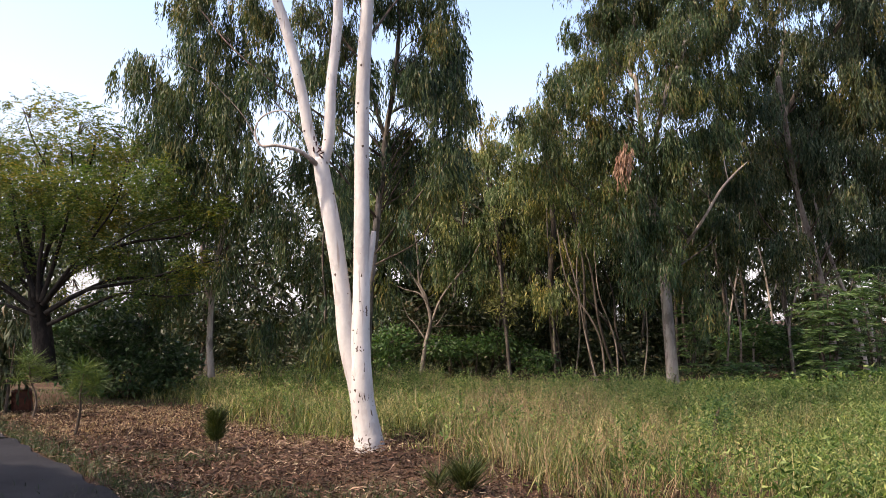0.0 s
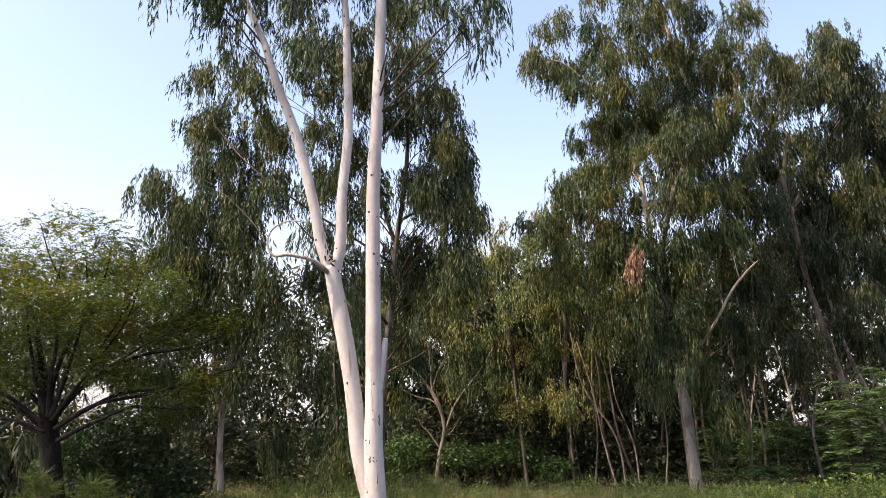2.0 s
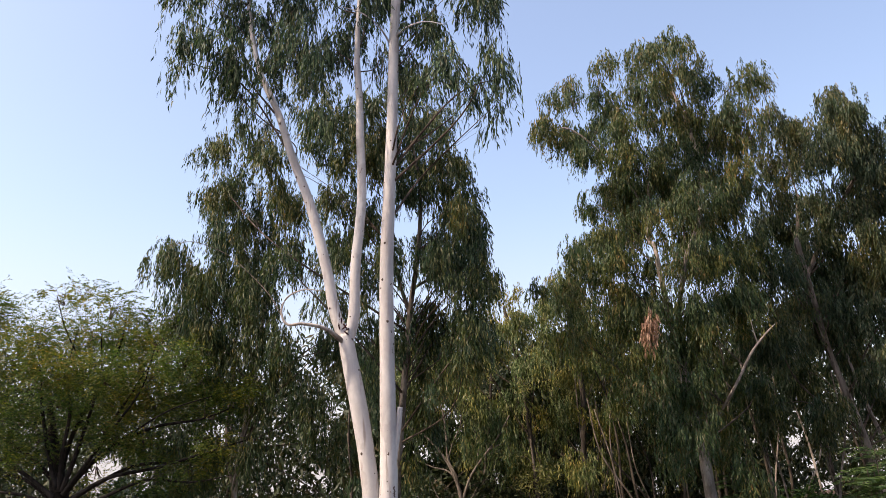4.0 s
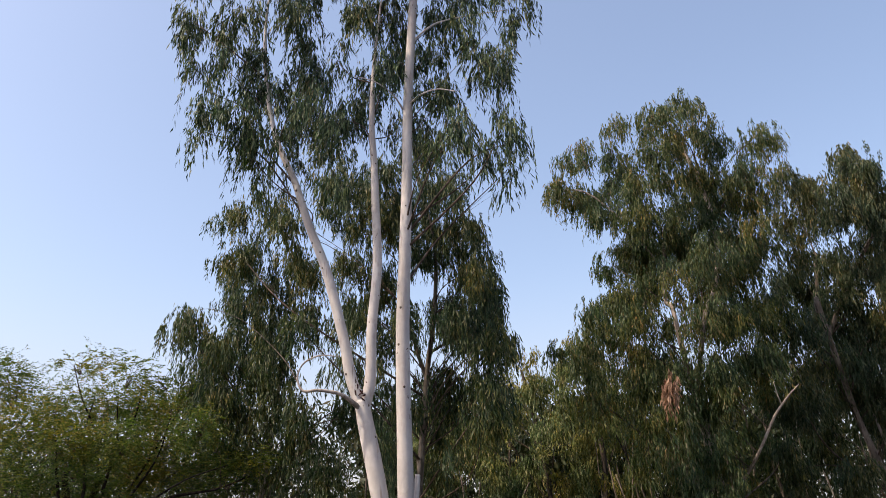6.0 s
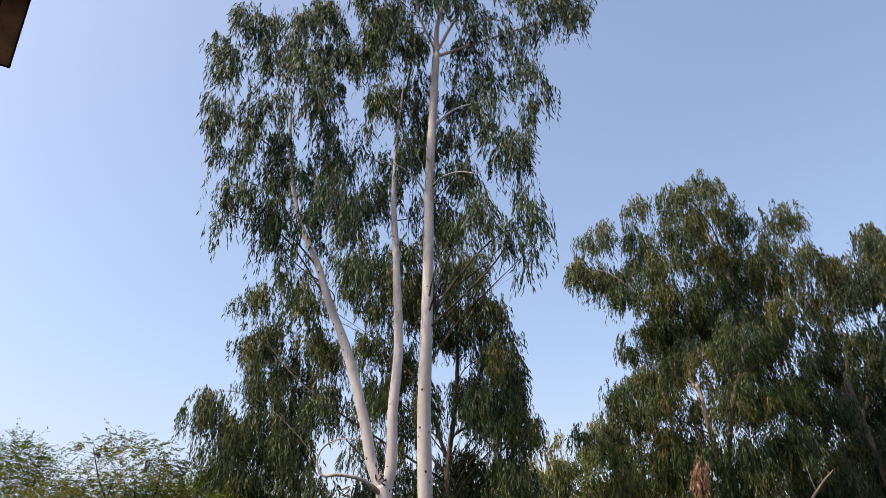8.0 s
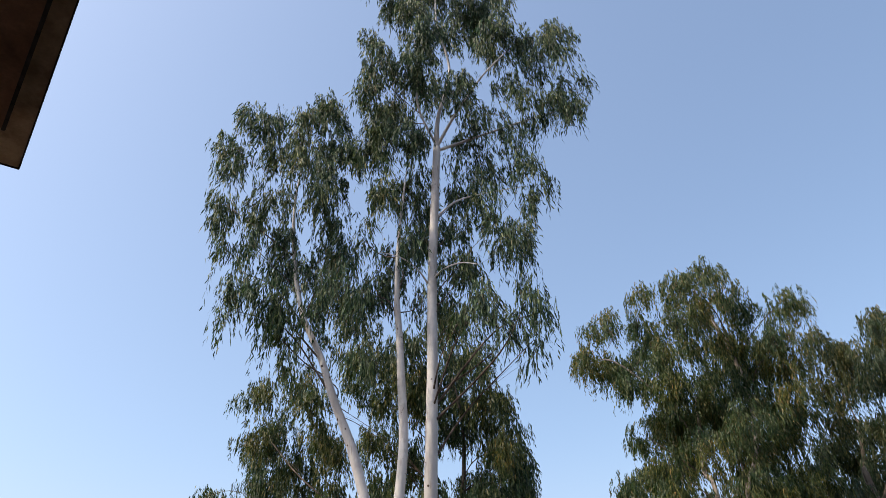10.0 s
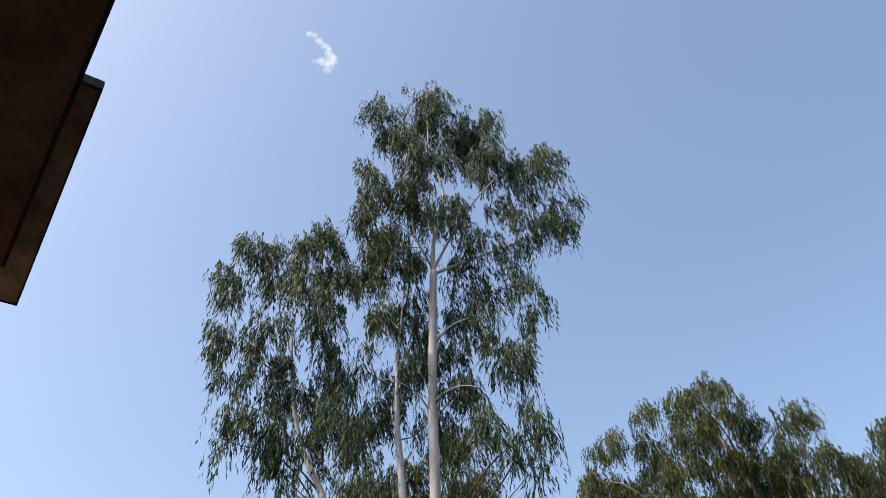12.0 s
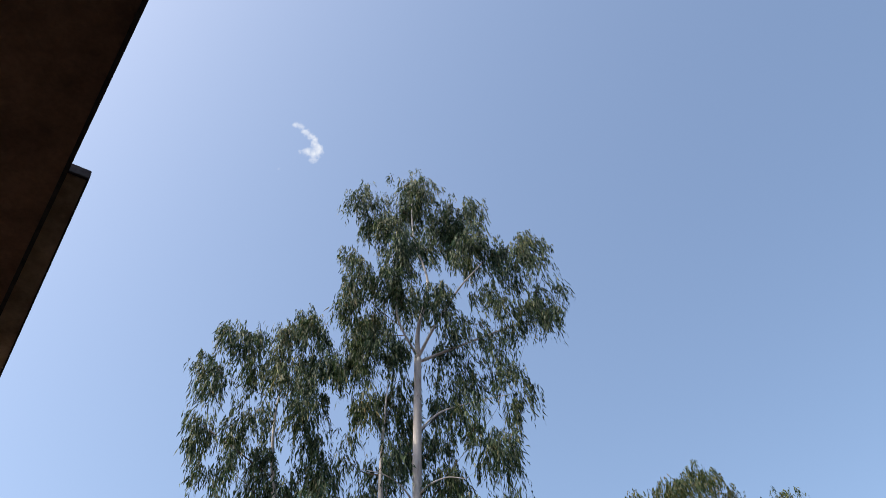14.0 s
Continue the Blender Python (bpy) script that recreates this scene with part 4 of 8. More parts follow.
rear.bough(-0.06, 15.66, 8.11, 0.25, 0.26, limb=False)
rear.bough(-5.01, 15.67, 7.82, 0.61, 0.55, 0.85)
rear.bough(-4.72, 16.01, 8.20, 0.40, 0.40, limb=False)
rear.bough(-3.54, 15.96, 7.53, 0.57, 0.60, 0.85)
rear.bough(-3.29, 13.33, 6.98, 0.33, 0.33, limb=False)
rear.bough(-1.97, 15.18, 6.98, 0.55, 0.66, 0.85)
rear.bough(-1.88, 15.04, 6.86, 0.33, 0.35, limb=False)
rear.bough(-1.01, 14.33, 7.24, 0.50, 0.40, 0.85)
rear.bough(-1.29, 15.07, 7.63, 0.31, 0.29, limb=False)
rear.bough(-0.05, 13.42, 6.41, 0.44, 0.40, 0.85)
rear.bough(-0.23, 13.87, 6.71, 0.27, 0.24, limb=False)
rear.bough(0.17, 15.04, 6.55, 0.36, 0.36, 0.85)
rear.bough(0.23, 16.01, 6.46, 0.25, 0.22, limb=False)
rear.bough(-0.49, 14.10, 5.72, 0.53, 0.50, 0.85)
rear.bough(-0.60, 15.11, 6.48, 0.37, 0.31, limb=False)
rear.bough(0.11, 15.46, 5.85, 0.39, 0.43, 0.85)
rear.bough(0.18, 14.26, 5.19, 0.24, 0.25, limb=False)
rear.bough(-1.38, 13.99, 5.69, 0.54, 0.50, 0.59)
rear.bough(-1.71, 15.14, 5.90, 0.33, 0.30, 0.70, limb=False)
rear.bough(-2.59, 15.49, 6.16, 0.62, 0.47, 0.59)
rear.bough(-2.36, 15.02, 6.40, 0.33, 0.31, 0.70, limb=False)
rear.bough(-3.15, 13.02, 5.46, 0.40, 0.42, 0.59)
rear.bough(-3.58, 15.77, 6.44, 0.32, 0.29, 0.70, limb=False)
rear.bough(-1.63, 13.50, 8.58, 0.68, 0.40, 0.85)
rear.bough(-2.16, 14.46, 8.83, 0.41, 0.30, limb=False)
rear.bough(-2.90, 14.28, 9.46, 0.60, 0.60, 0.85)
rear.bough(-2.77, 13.92, 8.67, 0.33, 0.30, limb=False)
rear.bough(-0.89, 15.32, 9.93, 0.47, 0.45, 0.85)
rear.bough(-1.12, 15.04, 9.86, 0.29, 0.29, limb=False)
rear.bough(0.16, 14.68, 6.38, 0.34, 0.35, 0.85)
rear.bough(0.25, 15.05, 6.22, 0.22, 0.25, limb=False)
rear.bough(0.25, 15.31, 5.74, 0.38, 0.34, 0.85)
rear.bough(0.13, 15.82, 5.72, 0.23, 0.21, limb=False)
rear.bough(-0.31, 14.17, 5.64, 0.40, 0.49, 0.85)
rear.bough(-0.65, 14.39, 5.75, 0.25, 0.26, limb=False)
rear.bough(-1.32, 14.44, 4.28, 0.35, 0.43, 0.85)
rear.bough(-1.68, 14.78, 4.30, 0.25, 0.28, limb=False)
rear.bough(-0.90, 15.51, 4.70, 0.46, 0.42, 0.85)
rear.bough(-1.13, 14.72, 4.81, 0.25, 0.26, limb=False)
rear.bough(-1.64, 13.78, 3.59, 0.31, 0.36, 0.85)
rear.bough(-1.74, 13.26, 3.66, 0.20, 0.25, limb=False)
rear.bough(-0.01, 14.02, 4.71, 0.39, 0.33, 0.85)
rear.bough(0.04, 14.38, 4.82, 0.25, 0.23, limb=False)
rear.bough(-1.93, 14.78, 5.51, 0.41, 0.50, 0.85)
rear.bough(-1.82, 13.46, 4.81, 0.21, 0.24, limb=False)
rear.bough(-2.42, 14.04, 4.93, 0.40, 0.44, 0.85)
rear.bough(-2.28, 14.23, 5.12, 0.22, 0.25, limb=False)
rear.bough(-1.51, 15.58, 3.26, 0.32, 0.53, 0.85)
rear.bough(-1.56, 13.81, 2.87, 0.20, 0.26, limb=False)
rear.bough(-0.22, 14.75, 5.64, 0.41, 0.40, 0.85)
rear.bough(0.04, 13.36, 5.19, 0.23, 0.20, limb=False)
rear.bough(0.21, 13.24, 5.27, 0.25, 0.28, 0.85)
rear.bough(0.22, 16.00, 6.33, 0.21, 0.22, limb=False)
rear.bough(-0.55, 13.72, 5.75, 0.37, 0.42, 0.85)
rear.bough(-0.44, 15.99, 6.10, 0.28, 0.26, limb=False)
rear.bough(0.07, 15.28, 6.60, 0.40, 0.30, 0.85)
rear.bough(-0.18, 15.67, 6.46, 0.23, 0.21, limb=False)
rear.bough(-1.94, 14.79, 1.55, 0.37, 0.60, 0.85)
rear.bough(-1.92, 15.45, 1.26, 0.22, 0.39, limb=False)
rear.bough(-0.84, 15.01, 3.90, 0.38, 0.52, 0.85)
rear.bough(-0.63, 13.40, 3.38, 0.20, 0.26, limb=False)
rear.bough(-0.68, 15.74, 4.67, 0.46, 0.52, 0.85)
rear.bough(-0.36, 14.57, 4.21, 0.25, 0.29, limb=False)
rear.bough(-0.01, 13.44, 3.90, 0.41, 0.43, 0.85)
rear.bough(-0.13, 14.89, 4.10, 0.25, 0.26, limb=False)
rear.bough(0.16, 13.55, 4.28, 0.35, 0.33, 0.85)
rear.bough(0.06, 15.12, 4.61, 0.23, 0.24, limb=False)
rear.bough(-0.87, 15.12, 3.01, 0.33, 0.47, 0.85)
rear.bough(-0.69, 15.18, 2.85, 0.22, 0.28, limb=False)
rear.bough(-1.04, 14.55, 2.06, 0.32, 0.46, 0.59)
rear.bough(-1.35, 15.89, 1.91, 0.20, 0.27, 0.70, limb=False)
rear.bough(-2.19, 14.28, 6.07, 0.39, 0.49, 0.85)
rear.bough(-2.56, 14.95, 6.43, 0.27, 0.28, limb=False)
rear.bough(-2.47, 14.41, 6.98, 0.45, 0.46, 0.85)
rear.bough(-2.52, 15.72, 7.70, 0.28, 0.30, limb=False)
rear.bough(-0.94, 15.52, 9.07, 0.45, 0.45, 0.85)
rear.bough(-0.73, 14.73, 8.35, 0.23, 0.25, limb=False)
rear.bough(-0.37, 13.83, 7.59, 0.35, 0.32, 0.85)
rear.bough(-0.33, 14.21, 7.62, 0.21, 0.20, limb=False)
rear.bough(-0.91, 15.38, 8.12, 0.39, 0.37, 0.85)
rear.bough(-0.97, 14.70, 8.12, 0.23, 0.25, limb=False)
rear.bough(-0.58, 14.50, 7.34, 0.41, 0.39, 0.85)
rear.bough(-0.59, 13.87, 7.53, 0.25, 0.21, limb=False)
rear.bough(-1.03, 13.72, 8.06, 0.34, 0.28, 0.85)
rear.bough(-1.31, 14.11, 8.06, 0.19, 0.21, limb=False)
rear.bough(-0.22, 15.29, 7.98, 0.29, 0.24, 0.85)
rear.bough(-0.16, 14.30, 7.80, 0.16, 0.16, limb=False)
rear.bough(-1.40, 13.63, 7.49, 0.38, 0.30, 0.85)
rear.bough(-1.55, 14.43, 8.04, 0.26, 0.22, limb=False)
rear.bough(-1.96, 14.15, 8.26, 0.41, 0.47, 0.85)
rear.bough(-2.18, 15.22, 9.00, 0.26, 0.28, limb=False)
rear.bough(-0.03, 14.32, 7.02, 0.44, 0.31, 0.85)
rear.bough(0.09, 14.83, 7.03, 0.26, 0.24, limb=False)
rear.bough(-2.41, 14.89, 7.99, 0.43, 0.46, 0.85)
rear.bough(-2.13, 13.83, 7.78, 0.23, 0.24, limb=False)
rear.bough(0.16, 14.15, 6.46, 0.26, 0.27, 0.85)
rear.bough(0.22, 15.30, 6.73, 0.19, 0.17, limb=False)
rear.bough(0.26, 15.64, 7.05, 0.22, 0.14, 0.85)
rear.bough(0.18, 14.82, 6.85, 0.12, 0.10, limb=False)
rear.bough(0.36, 15.47, 5.57, 0.31, 0.28, 0.85)
rear.bough(0.36, 13.79, 5.23, 0.17, 0.15, limb=False)
rear.bough(-0.06, 15.56, 7.74, 0.20, 0.16, 0.85)
rear.bough(-0.09, 15.66, 8.04, 0.13, 0.11, limb=False)
rear.bough(0.28, 14.45, 5.97, 0.22, 0.16, 0.85)
rear.bough(0.26, 13.92, 5.90, 0.13, 0.11, limb=False)
rear.bough(-0.31, 14.60, 8.39, 0.20, 0.18, 0.85)
rear.bough(-0.28, 14.69, 8.54, 0.14, 0.12, limb=False)
rear.bough(-1.55, 14.9, 6.30, 0.40, 0.42, 0.80)
rear.bough(-0.30, 15.2, 6.95, 0.36, 0.38, 0.80)
rear.bough(-0.75, 15.4, 6.35, 0.34, 0.40, 0.80)
rear.bough(-0.95, 15.7, 5.10, 0.42, 0.42, 0.80)
rear.bough(-0.50, 15.8, 5.00, 0.42, 0.42, 0.80)
rear.bough(-0.05, 15.9, 4.90, 0.40, 0.40, 0.80)
rear.bough(0.32, 15.6, 4.70, 0.36, 0.38, 0.80)
rear.finish(0.004)

weep = Tree("eucalyptus_tree", (-5.0, 16.8, 0), "weeping eucalyptus with pinkish grey trunk beside the lane", "tree", M_PALE, M_EUC_DARK, llen=0.13, lwid=0.022, dens=1.7, drop=0.72)
weep.stem([(-4.73, 16.80, 0.44, 0.079), (-4.79, 16.80, 1.22, 0.061), (-4.75, 16.80, 2.15, 0.055), (-4.59, 16.80, 3.32, 0.061), (-4.42, 16.80, 4.74, 0.049), (-4.26, 16.80, 5.94, 0.037), (-4.23, 16.80, 7.04, 0.025)])
weep.bough(-6.28, 16.40, 6.70, 0.45, 0.40, 0.85)
weep.bough(-6.49, 17.45, 7.17, 0.29, 0.31, limb=False)
weep.bough(-5.79, 16.86, 6.14, 0.64, 0.56, 0.85)
weep.bough(-5.65, 17.59, 6.47, 0.40, 0.36, limb=False)
weep.bough(-4.84, 17.31, 6.34, 0.71, 0.59, 0.85)
weep.bough(-4.54, 15.97, 6.35, 0.36, 0.33, limb=False)
weep.bough(-5.42, 17.17, 7.28, 0.64, 0.57, 0.85)
weep.bough(-5.23, 16.71, 6.52, 0.35, 0.32, limb=False)
weep.bough(-5.32, 15.91, 4.98, 0.65, 0.49, 0.85)
weep.bough(-5.59, 16.16, 5.69, 0.37, 0.38, limb=False)
weep.bough(-4.01, 15.73, 4.92, 0.53, 0.49, 0.85)
weep.bough(-4.69, 16.73, 5.46, 0.37, 0.38, limb=False)
weep.bough(-6.08, 16.54, 5.41, 0.58, 0.54, 0.85)
weep.bough(-5.41, 15.81, 4.91, 0.31, 0.36, limb=False)
weep.bough(-5.55, 17.59, 2.89, 0.46, 0.50, 0.85)
weep.bough(-4.97, 16.17, 2.61, 0.28, 0.28, limb=False)
weep.bough(-4.17, 15.38, 2.41, 0.36, 0.39, 0.85)
weep.bough(-4.35, 16.56, 2.72, 0.26, 0.26, limb=False)
weep.bough(-5.94, 17.61, 2.06, 0.56, 0.46, 0.85)
weep.bough(-5.19, 16.06, 2.13, 0.28, 0.25, limb=False)
weep.bough(-5.70, 16.05, 2.72, 0.45, 0.29, 0.68)
weep.bough(-6.04, 17.52, 2.79, 0.28, 0.23, 0.80, limb=False)
weep.bough(-6.07, 15.45, 6.22, 0.39, 0.35, 0.85)
weep.bough(-6.62, 16.91, 6.99, 0.28, 0.26, limb=False)
weep.bough(-5.81, 16.68, 6.18, 0.50, 0.52, 0.85)
weep.bough(-5.20, 15.43, 5.94, 0.31, 0.29, limb=False)
weep.bough(-5.08, 16.85, 5.76, 0.61, 0.64, 0.85)
weep.bough(-4.41, 15.53, 5.60, 0.35, 0.33, limb=False)
weep.bough(-4.13, 16.28, 5.73, 0.51, 0.47, 0.85)
weep.bough(-4.82, 17.69, 5.87, 0.31, 0.37, limb=False)
weep.bough(-5.26, 15.78, 4.66, 0.53, 0.65, 0.85)
weep.bough(-5.41, 16.32, 5.14, 0.32, 0.37, limb=False)
weep.bough(-4.50, 16.02, 4.62, 0.51, 0.64, 0.85)
weep.bough(-5.04, 16.75, 4.62, 0.34, 0.38, limb=False)
weep.bough(-3.94, 17.01, 4.42, 0.59, 0.67, 0.85)
weep.bough(-3.55, 15.36, 4.50, 0.31, 0.34, limb=False)
weep.bough(-3.10, 15.90, 3.35, 0.49, 0.60, 0.85)
weep.bough(-3.27, 17.03, 3.04, 0.29, 0.33, limb=False)
weep.bough(-3.98, 15.78, 3.43, 0.39, 0.46, 0.68)
weep.bough(-4.14, 16.83, 4.00, 0.29, 0.32, 0.80, limb=False)
weep.bough(-5.00, 17.45, 3.87, 0.44, 0.51, 0.85)
weep.bough(-5.36, 16.78, 3.94, 0.30, 0.34, limb=False)
weep.bough(-2.61, 16.69, 1.38, 0.40, 0.56, 0.85)
weep.bough(-2.39, 15.50, 0.97, 0.26, 0.30, limb=False)
weep.bough(-3.65, 17.14, 1.39, 0.41, 0.33, 0.85)
weep.bough(-3.63, 15.91, 1.24, 0.23, 0.20, limb=False)
weep.bough(-2.97, 17.25, 4.83, 0.42, 0.55, 0.85)
weep.bough(-3.16, 17.65, 5.04, 0.26, 0.31, limb=False)
weep.bough(-4.27, 16.39, 6.83, 0.48, 0.50, 0.85)
weep.bough(-4.27, 16.83, 6.40, 0.35, 0.34, limb=False)
weep.bough(-5.22, 17.10, 7.20, 0.61, 0.63, 0.85)
weep.bough(-4.56, 15.67, 7.17, 0.32, 0.30, limb=False)
weep.bough(-3.64, 16.40, 6.60, 0.53, 0.46, 0.85)
weep.bough(-3.64, 15.71, 6.61, 0.28, 0.30, limb=False)
weep.bough(-5.55, 17.41, 8.07, 0.50, 0.58, 0.85)
weep.bough(-4.74, 15.57, 7.63, 0.29, 0.28, limb=False)
weep.bough(-4.04, 16.31, 7.62, 0.62, 0.57, 0.85)
weep.bough(-4.33, 16.20, 7.50, 0.34, 0.32, limb=False)
weep.bough(-2.45, 17.2, 4.60, 0.50, 0.50, 0.80)
weep.bough(-2.15, 17.0, 3.85, 0.45, 0.50, 0.80)
weep.bough(-2.05, 17.3, 5.30, 0.45, 0.45, 0.80)
weep.bough(-2.75, 17.4, 2.75, 0.42, 0.50, 0.80)
weep.finish(0.004)


# ---- the big gum across the grass ----
far_gum = Tree("eucalyptus_tree", (5.2, 18.4, 0), "broad eucalyptus with pale trunk and olive drooping crown", "tree", M_PALE, M_EUC_OLIVE, llen=0.125, lwid=0.022, dens=1.95, drop=0.55)
far_gum.stem([(5.17, 18.40, -0.15, 0.165), (5.16, 18.40, 0.08, 0.145), (5.09, 18.40, 1.18, 0.130), (5.01, 18.40, 2.45, 0.120), (4.87, 18.40, 3.48, 0.108), (4.67, 18.10, 4.60, 0.099), (4.36, 17.40, 5.32, 0.070), (4.21, 17.10, 5.96, 0.057), (4.13, 17.10, 6.76, 0.045), (4.27, 18.20, 7.36, 0.048), (4.53, 18.40, 9.14, 0.042)])
far_gum.stem([(4.63, 17.90, 4.95, 0.065), (4.59, 17.20, 5.61, 0.054), (4.82, 17.00, 6.61, 0.054), (5.28, 17.40, 7.49, 0.053), (5.71, 18.40, 9.40, 0.050), (5.38, 18.40, 10.91, 0.044), (5.06, 18.40, 12.01, 0.023)], "stem", 10)
far_gum.stem([(5.10, 18.10, 2.90, 0.030), (5.36, 17.40, 3.42, 0.032), (5.56, 17.10, 3.82, 0.030), (5.84, 16.95, 4.33, 0.027), (6.16, 16.90, 4.70, 0.020), (6.40, 16.90, 4.92, 0.007)], "limb", 8, "bare pale grey broken limb", M_PALE)
far_gum.stem([(6.00, 16.93, 4.50, 0.015), (5.95, 16.93, 4.75, 0.011), (5.92, 16.95, 5.05, 0.005)], "twig", 6, "", M_PALE)
far_gum.stem([(4.54, 18.40, 7.70, 0.041), (3.72, 18.40, 9.16, 0.028), (2.69, 18.40, 10.24, 0.021), (1.72, 18.40, 10.12, 0.014)], "limb", 8)
far_gum.bough(5.32, 17.68, 11.98, 0.37, 0.39, 0.85)
far_gum.bough(5.24, 17.88, 12.41, 0.23, 0.21, 1.00, limb=False)
far_gum.bough(5.37, 17.13, 11.72, 0.22, 0.20, 1.00, limb=False)
far_gum.bough(4.45, 17.28, 11.51, 0.67, 0.40, 0.85)
far_gum.bough(5.31, 19.54, 12.95, 0.43, 0.31, 1.00, limb=False)
far_gum.bough(4.81, 19.77, 12.51, 0.42, 0.31, 1.00, limb=False)
far_gum.bough(3.39, 17.07, 11.26, 0.29, 0.21, 0.85)
far_gum.bough(3.43, 18.51, 12.00, 0.21, 0.16, 1.00, limb=False)
far_gum.bough(3.93, 18.63, 12.12, 0.22, 0.17, 1.00, limb=False)
far_gum.bough(2.81, 19.27, 11.60, 0.49, 0.30, 0.85)
far_gum.bough(2.18, 17.43, 10.65, 0.30, 0.17, 1.00, limb=False)
far_gum.bough(2.93, 19.60, 12.13, 0.34, 0.19, 1.00, limb=False)
far_gum.bough(1.99, 17.77, 10.00, 0.40, 0.23, 0.85)
far_gum.bough(1.92, 18.50, 10.21, 0.29, 0.15, 1.00, limb=False)
far_gum.bough(1.93, 18.08, 10.34, 0.29, 0.15, 1.00, limb=False)
far_gum.bough(2.74, 18.71, 10.16, 0.72, 0.43, 0.85)
far_gum.bough(3.33, 19.64, 10.54, 0.42, 0.24, 1.00, limb=False)
far_gum.bough(2.36, 18.16, 9.92, 0.39, 0.22, 1.00, limb=False)
far_gum.bough(4.00, 19.77, 11.46, 0.66, 0.49, 0.85)
far_gum.bough(3.69, 19.60, 10.93, 0.40, 0.30, 1.00, limb=False)
far_gum.bough(3.52, 19.07, 11.47, 0.40, 0.31, 1.00, limb=False)
far_gum.bough(4.35, 17.20, 10.51, 0.77, 0.55, 0.85)
far_gum.bough(4.82, 17.66, 10.86, 0.48, 0.42, 1.00, limb=False)
far_gum.bough(4.28, 17.19, 9.81, 0.46, 0.40, 1.00, limb=False)
far_gum.bough(5.82, 17.77, 11.10, 0.60, 0.64, 0.85)
far_gum.bough(5.79, 18.05, 10.82, 0.37, 0.35, 1.00, limb=False)
far_gum.bough(5.98, 19.50, 12.26, 0.40, 0.39, 1.00, limb=False)
far_gum.bough(7.17, 18.30, 11.34, 0.52, 0.50, 0.85)
far_gum.bough(7.79, 19.33, 11.82, 0.31, 0.31, 1.00, limb=False)
far_gum.bough(7.37, 19.77, 11.82, 0.31, 0.31, 1.00, limb=False)
far_gum.bough(3.06, 18.24, 9.50, 0.50, 0.36, 0.85)
far_gum.bough(2.72, 17.64, 9.25, 0.27, 0.25, 1.00, limb=False)
far_gum.bough(3.67, 19.74, 10.13, 0.31, 0.28, 1.00, limb=False)
far_gum.bough(3.81, 17.39, 8.97, 0.66, 0.53, 0.85)
far_gum.bough(3.82, 18.20, 9.08, 0.47, 0.40, 1.00, limb=False)
far_gum.bough(3.60, 17.65, 9.67, 0.46, 0.40, 1.00, limb=False)
far_gum.bough(5.77, 19.50, 10.31, 0.96, 0.80, 0.85)
far_gum.bough(4.91, 17.26, 9.92, 0.49, 0.42, 1.00, limb=False)
far_gum.bough(6.24, 19.00, 9.98, 0.54, 0.45, 1.00, limb=False)
far_gum.bough(6.53, 17.64, 9.68, 0.75, 0.75, 0.85)
far_gum.bough(6.60, 18.26, 9.49, 0.44, 0.42, 1.00, limb=False)
far_gum.bough(6.17, 17.43, 9.93, 0.42, 0.41, 1.00, limb=False)
far_gum.bough(4.05, 18.69, 8.21, 0.92, 0.65, 0.85)
far_gum.bough(4.44, 19.79, 8.06, 0.53, 0.43, 1.00, limb=False)
far_gum.bough(3.70, 19.06, 8.72, 0.52, 0.42, 1.00, limb=False)
far_gum.bough(5.04, 17.03, 7.71, 0.80, 0.59, 0.85)
far_gum.bough(5.52, 17.96, 8.62, 0.50, 0.41, 1.00, limb=False)
far_gum.bough(5.79, 18.56, 7.84, 0.51, 0.41, 1.00, limb=False)
far_gum.bough(6.78, 18.76, 8.57, 0.79, 0.58, 0.85)
far_gum.bough(6.60, 19.33, 8.42, 0.45, 0.44, 1.00, limb=False)
far_gum.bough(6.11, 16.97, 8.47, 0.40, 0.40, 1.00, limb=False)
far_gum.bough(3.10, 18.40, 8.23, 0.39, 0.36, 0.68)
far_gum.bough(3.04, 19.36, 8.50, 0.26, 0.28, 0.80, limb=False)
far_gum.bough(3.53, 19.37, 8.96, 0.26, 0.28, 0.80, limb=False)
far_gum.bough(3.36, 16.92, 6.45, 0.67, 0.54, 0.85)
far_gum.bough(3.70, 18.26, 7.24, 0.49, 0.39, 1.00, limb=False)
far_gum.bough(4.50, 19.25, 6.82, 0.51, 0.41, 1.00, limb=False)
far_gum.bough(2.74, 18.12, 6.49, 0.72, 0.46, 0.85)
far_gum.bough(2.31, 17.39, 5.96, 0.38, 0.31, 1.00, limb=False)
far_gum.bough(2.41, 17.30, 6.74, 0.38, 0.32, 1.00, limb=False)
far_gum.bough(5.01, 17.29, 6.57, 0.74, 0.65, 0.85)
far_gum.bough(5.38, 19.16, 7.42, 0.52, 0.42, 1.00, limb=False)
far_gum.bough(5.95, 19.22, 6.87, 0.52, 0.41, 1.00, limb=False)
far_gum.bough(6.15, 17.93, 6.71, 0.58, 0.71, 0.85)
far_gum.bough(6.21, 18.98, 7.46, 0.43, 0.42, 1.00, limb=False)
far_gum.bough(6.89, 18.38, 7.14, 0.42, 0.41, 1.00, limb=False)
far_gum.bough(2.38, 19.61, 6.47, 0.50, 0.52, 0.85)
far_gum.bough(2.13, 16.98, 5.51, 0.29, 0.27, 1.00, limb=False)
far_gum.bough(1.62, 16.90, 5.79, 0.29, 0.27, 1.00, limb=False)
far_gum.bough(2.16, 17.25, 4.87, 0.61, 0.43, 0.85)
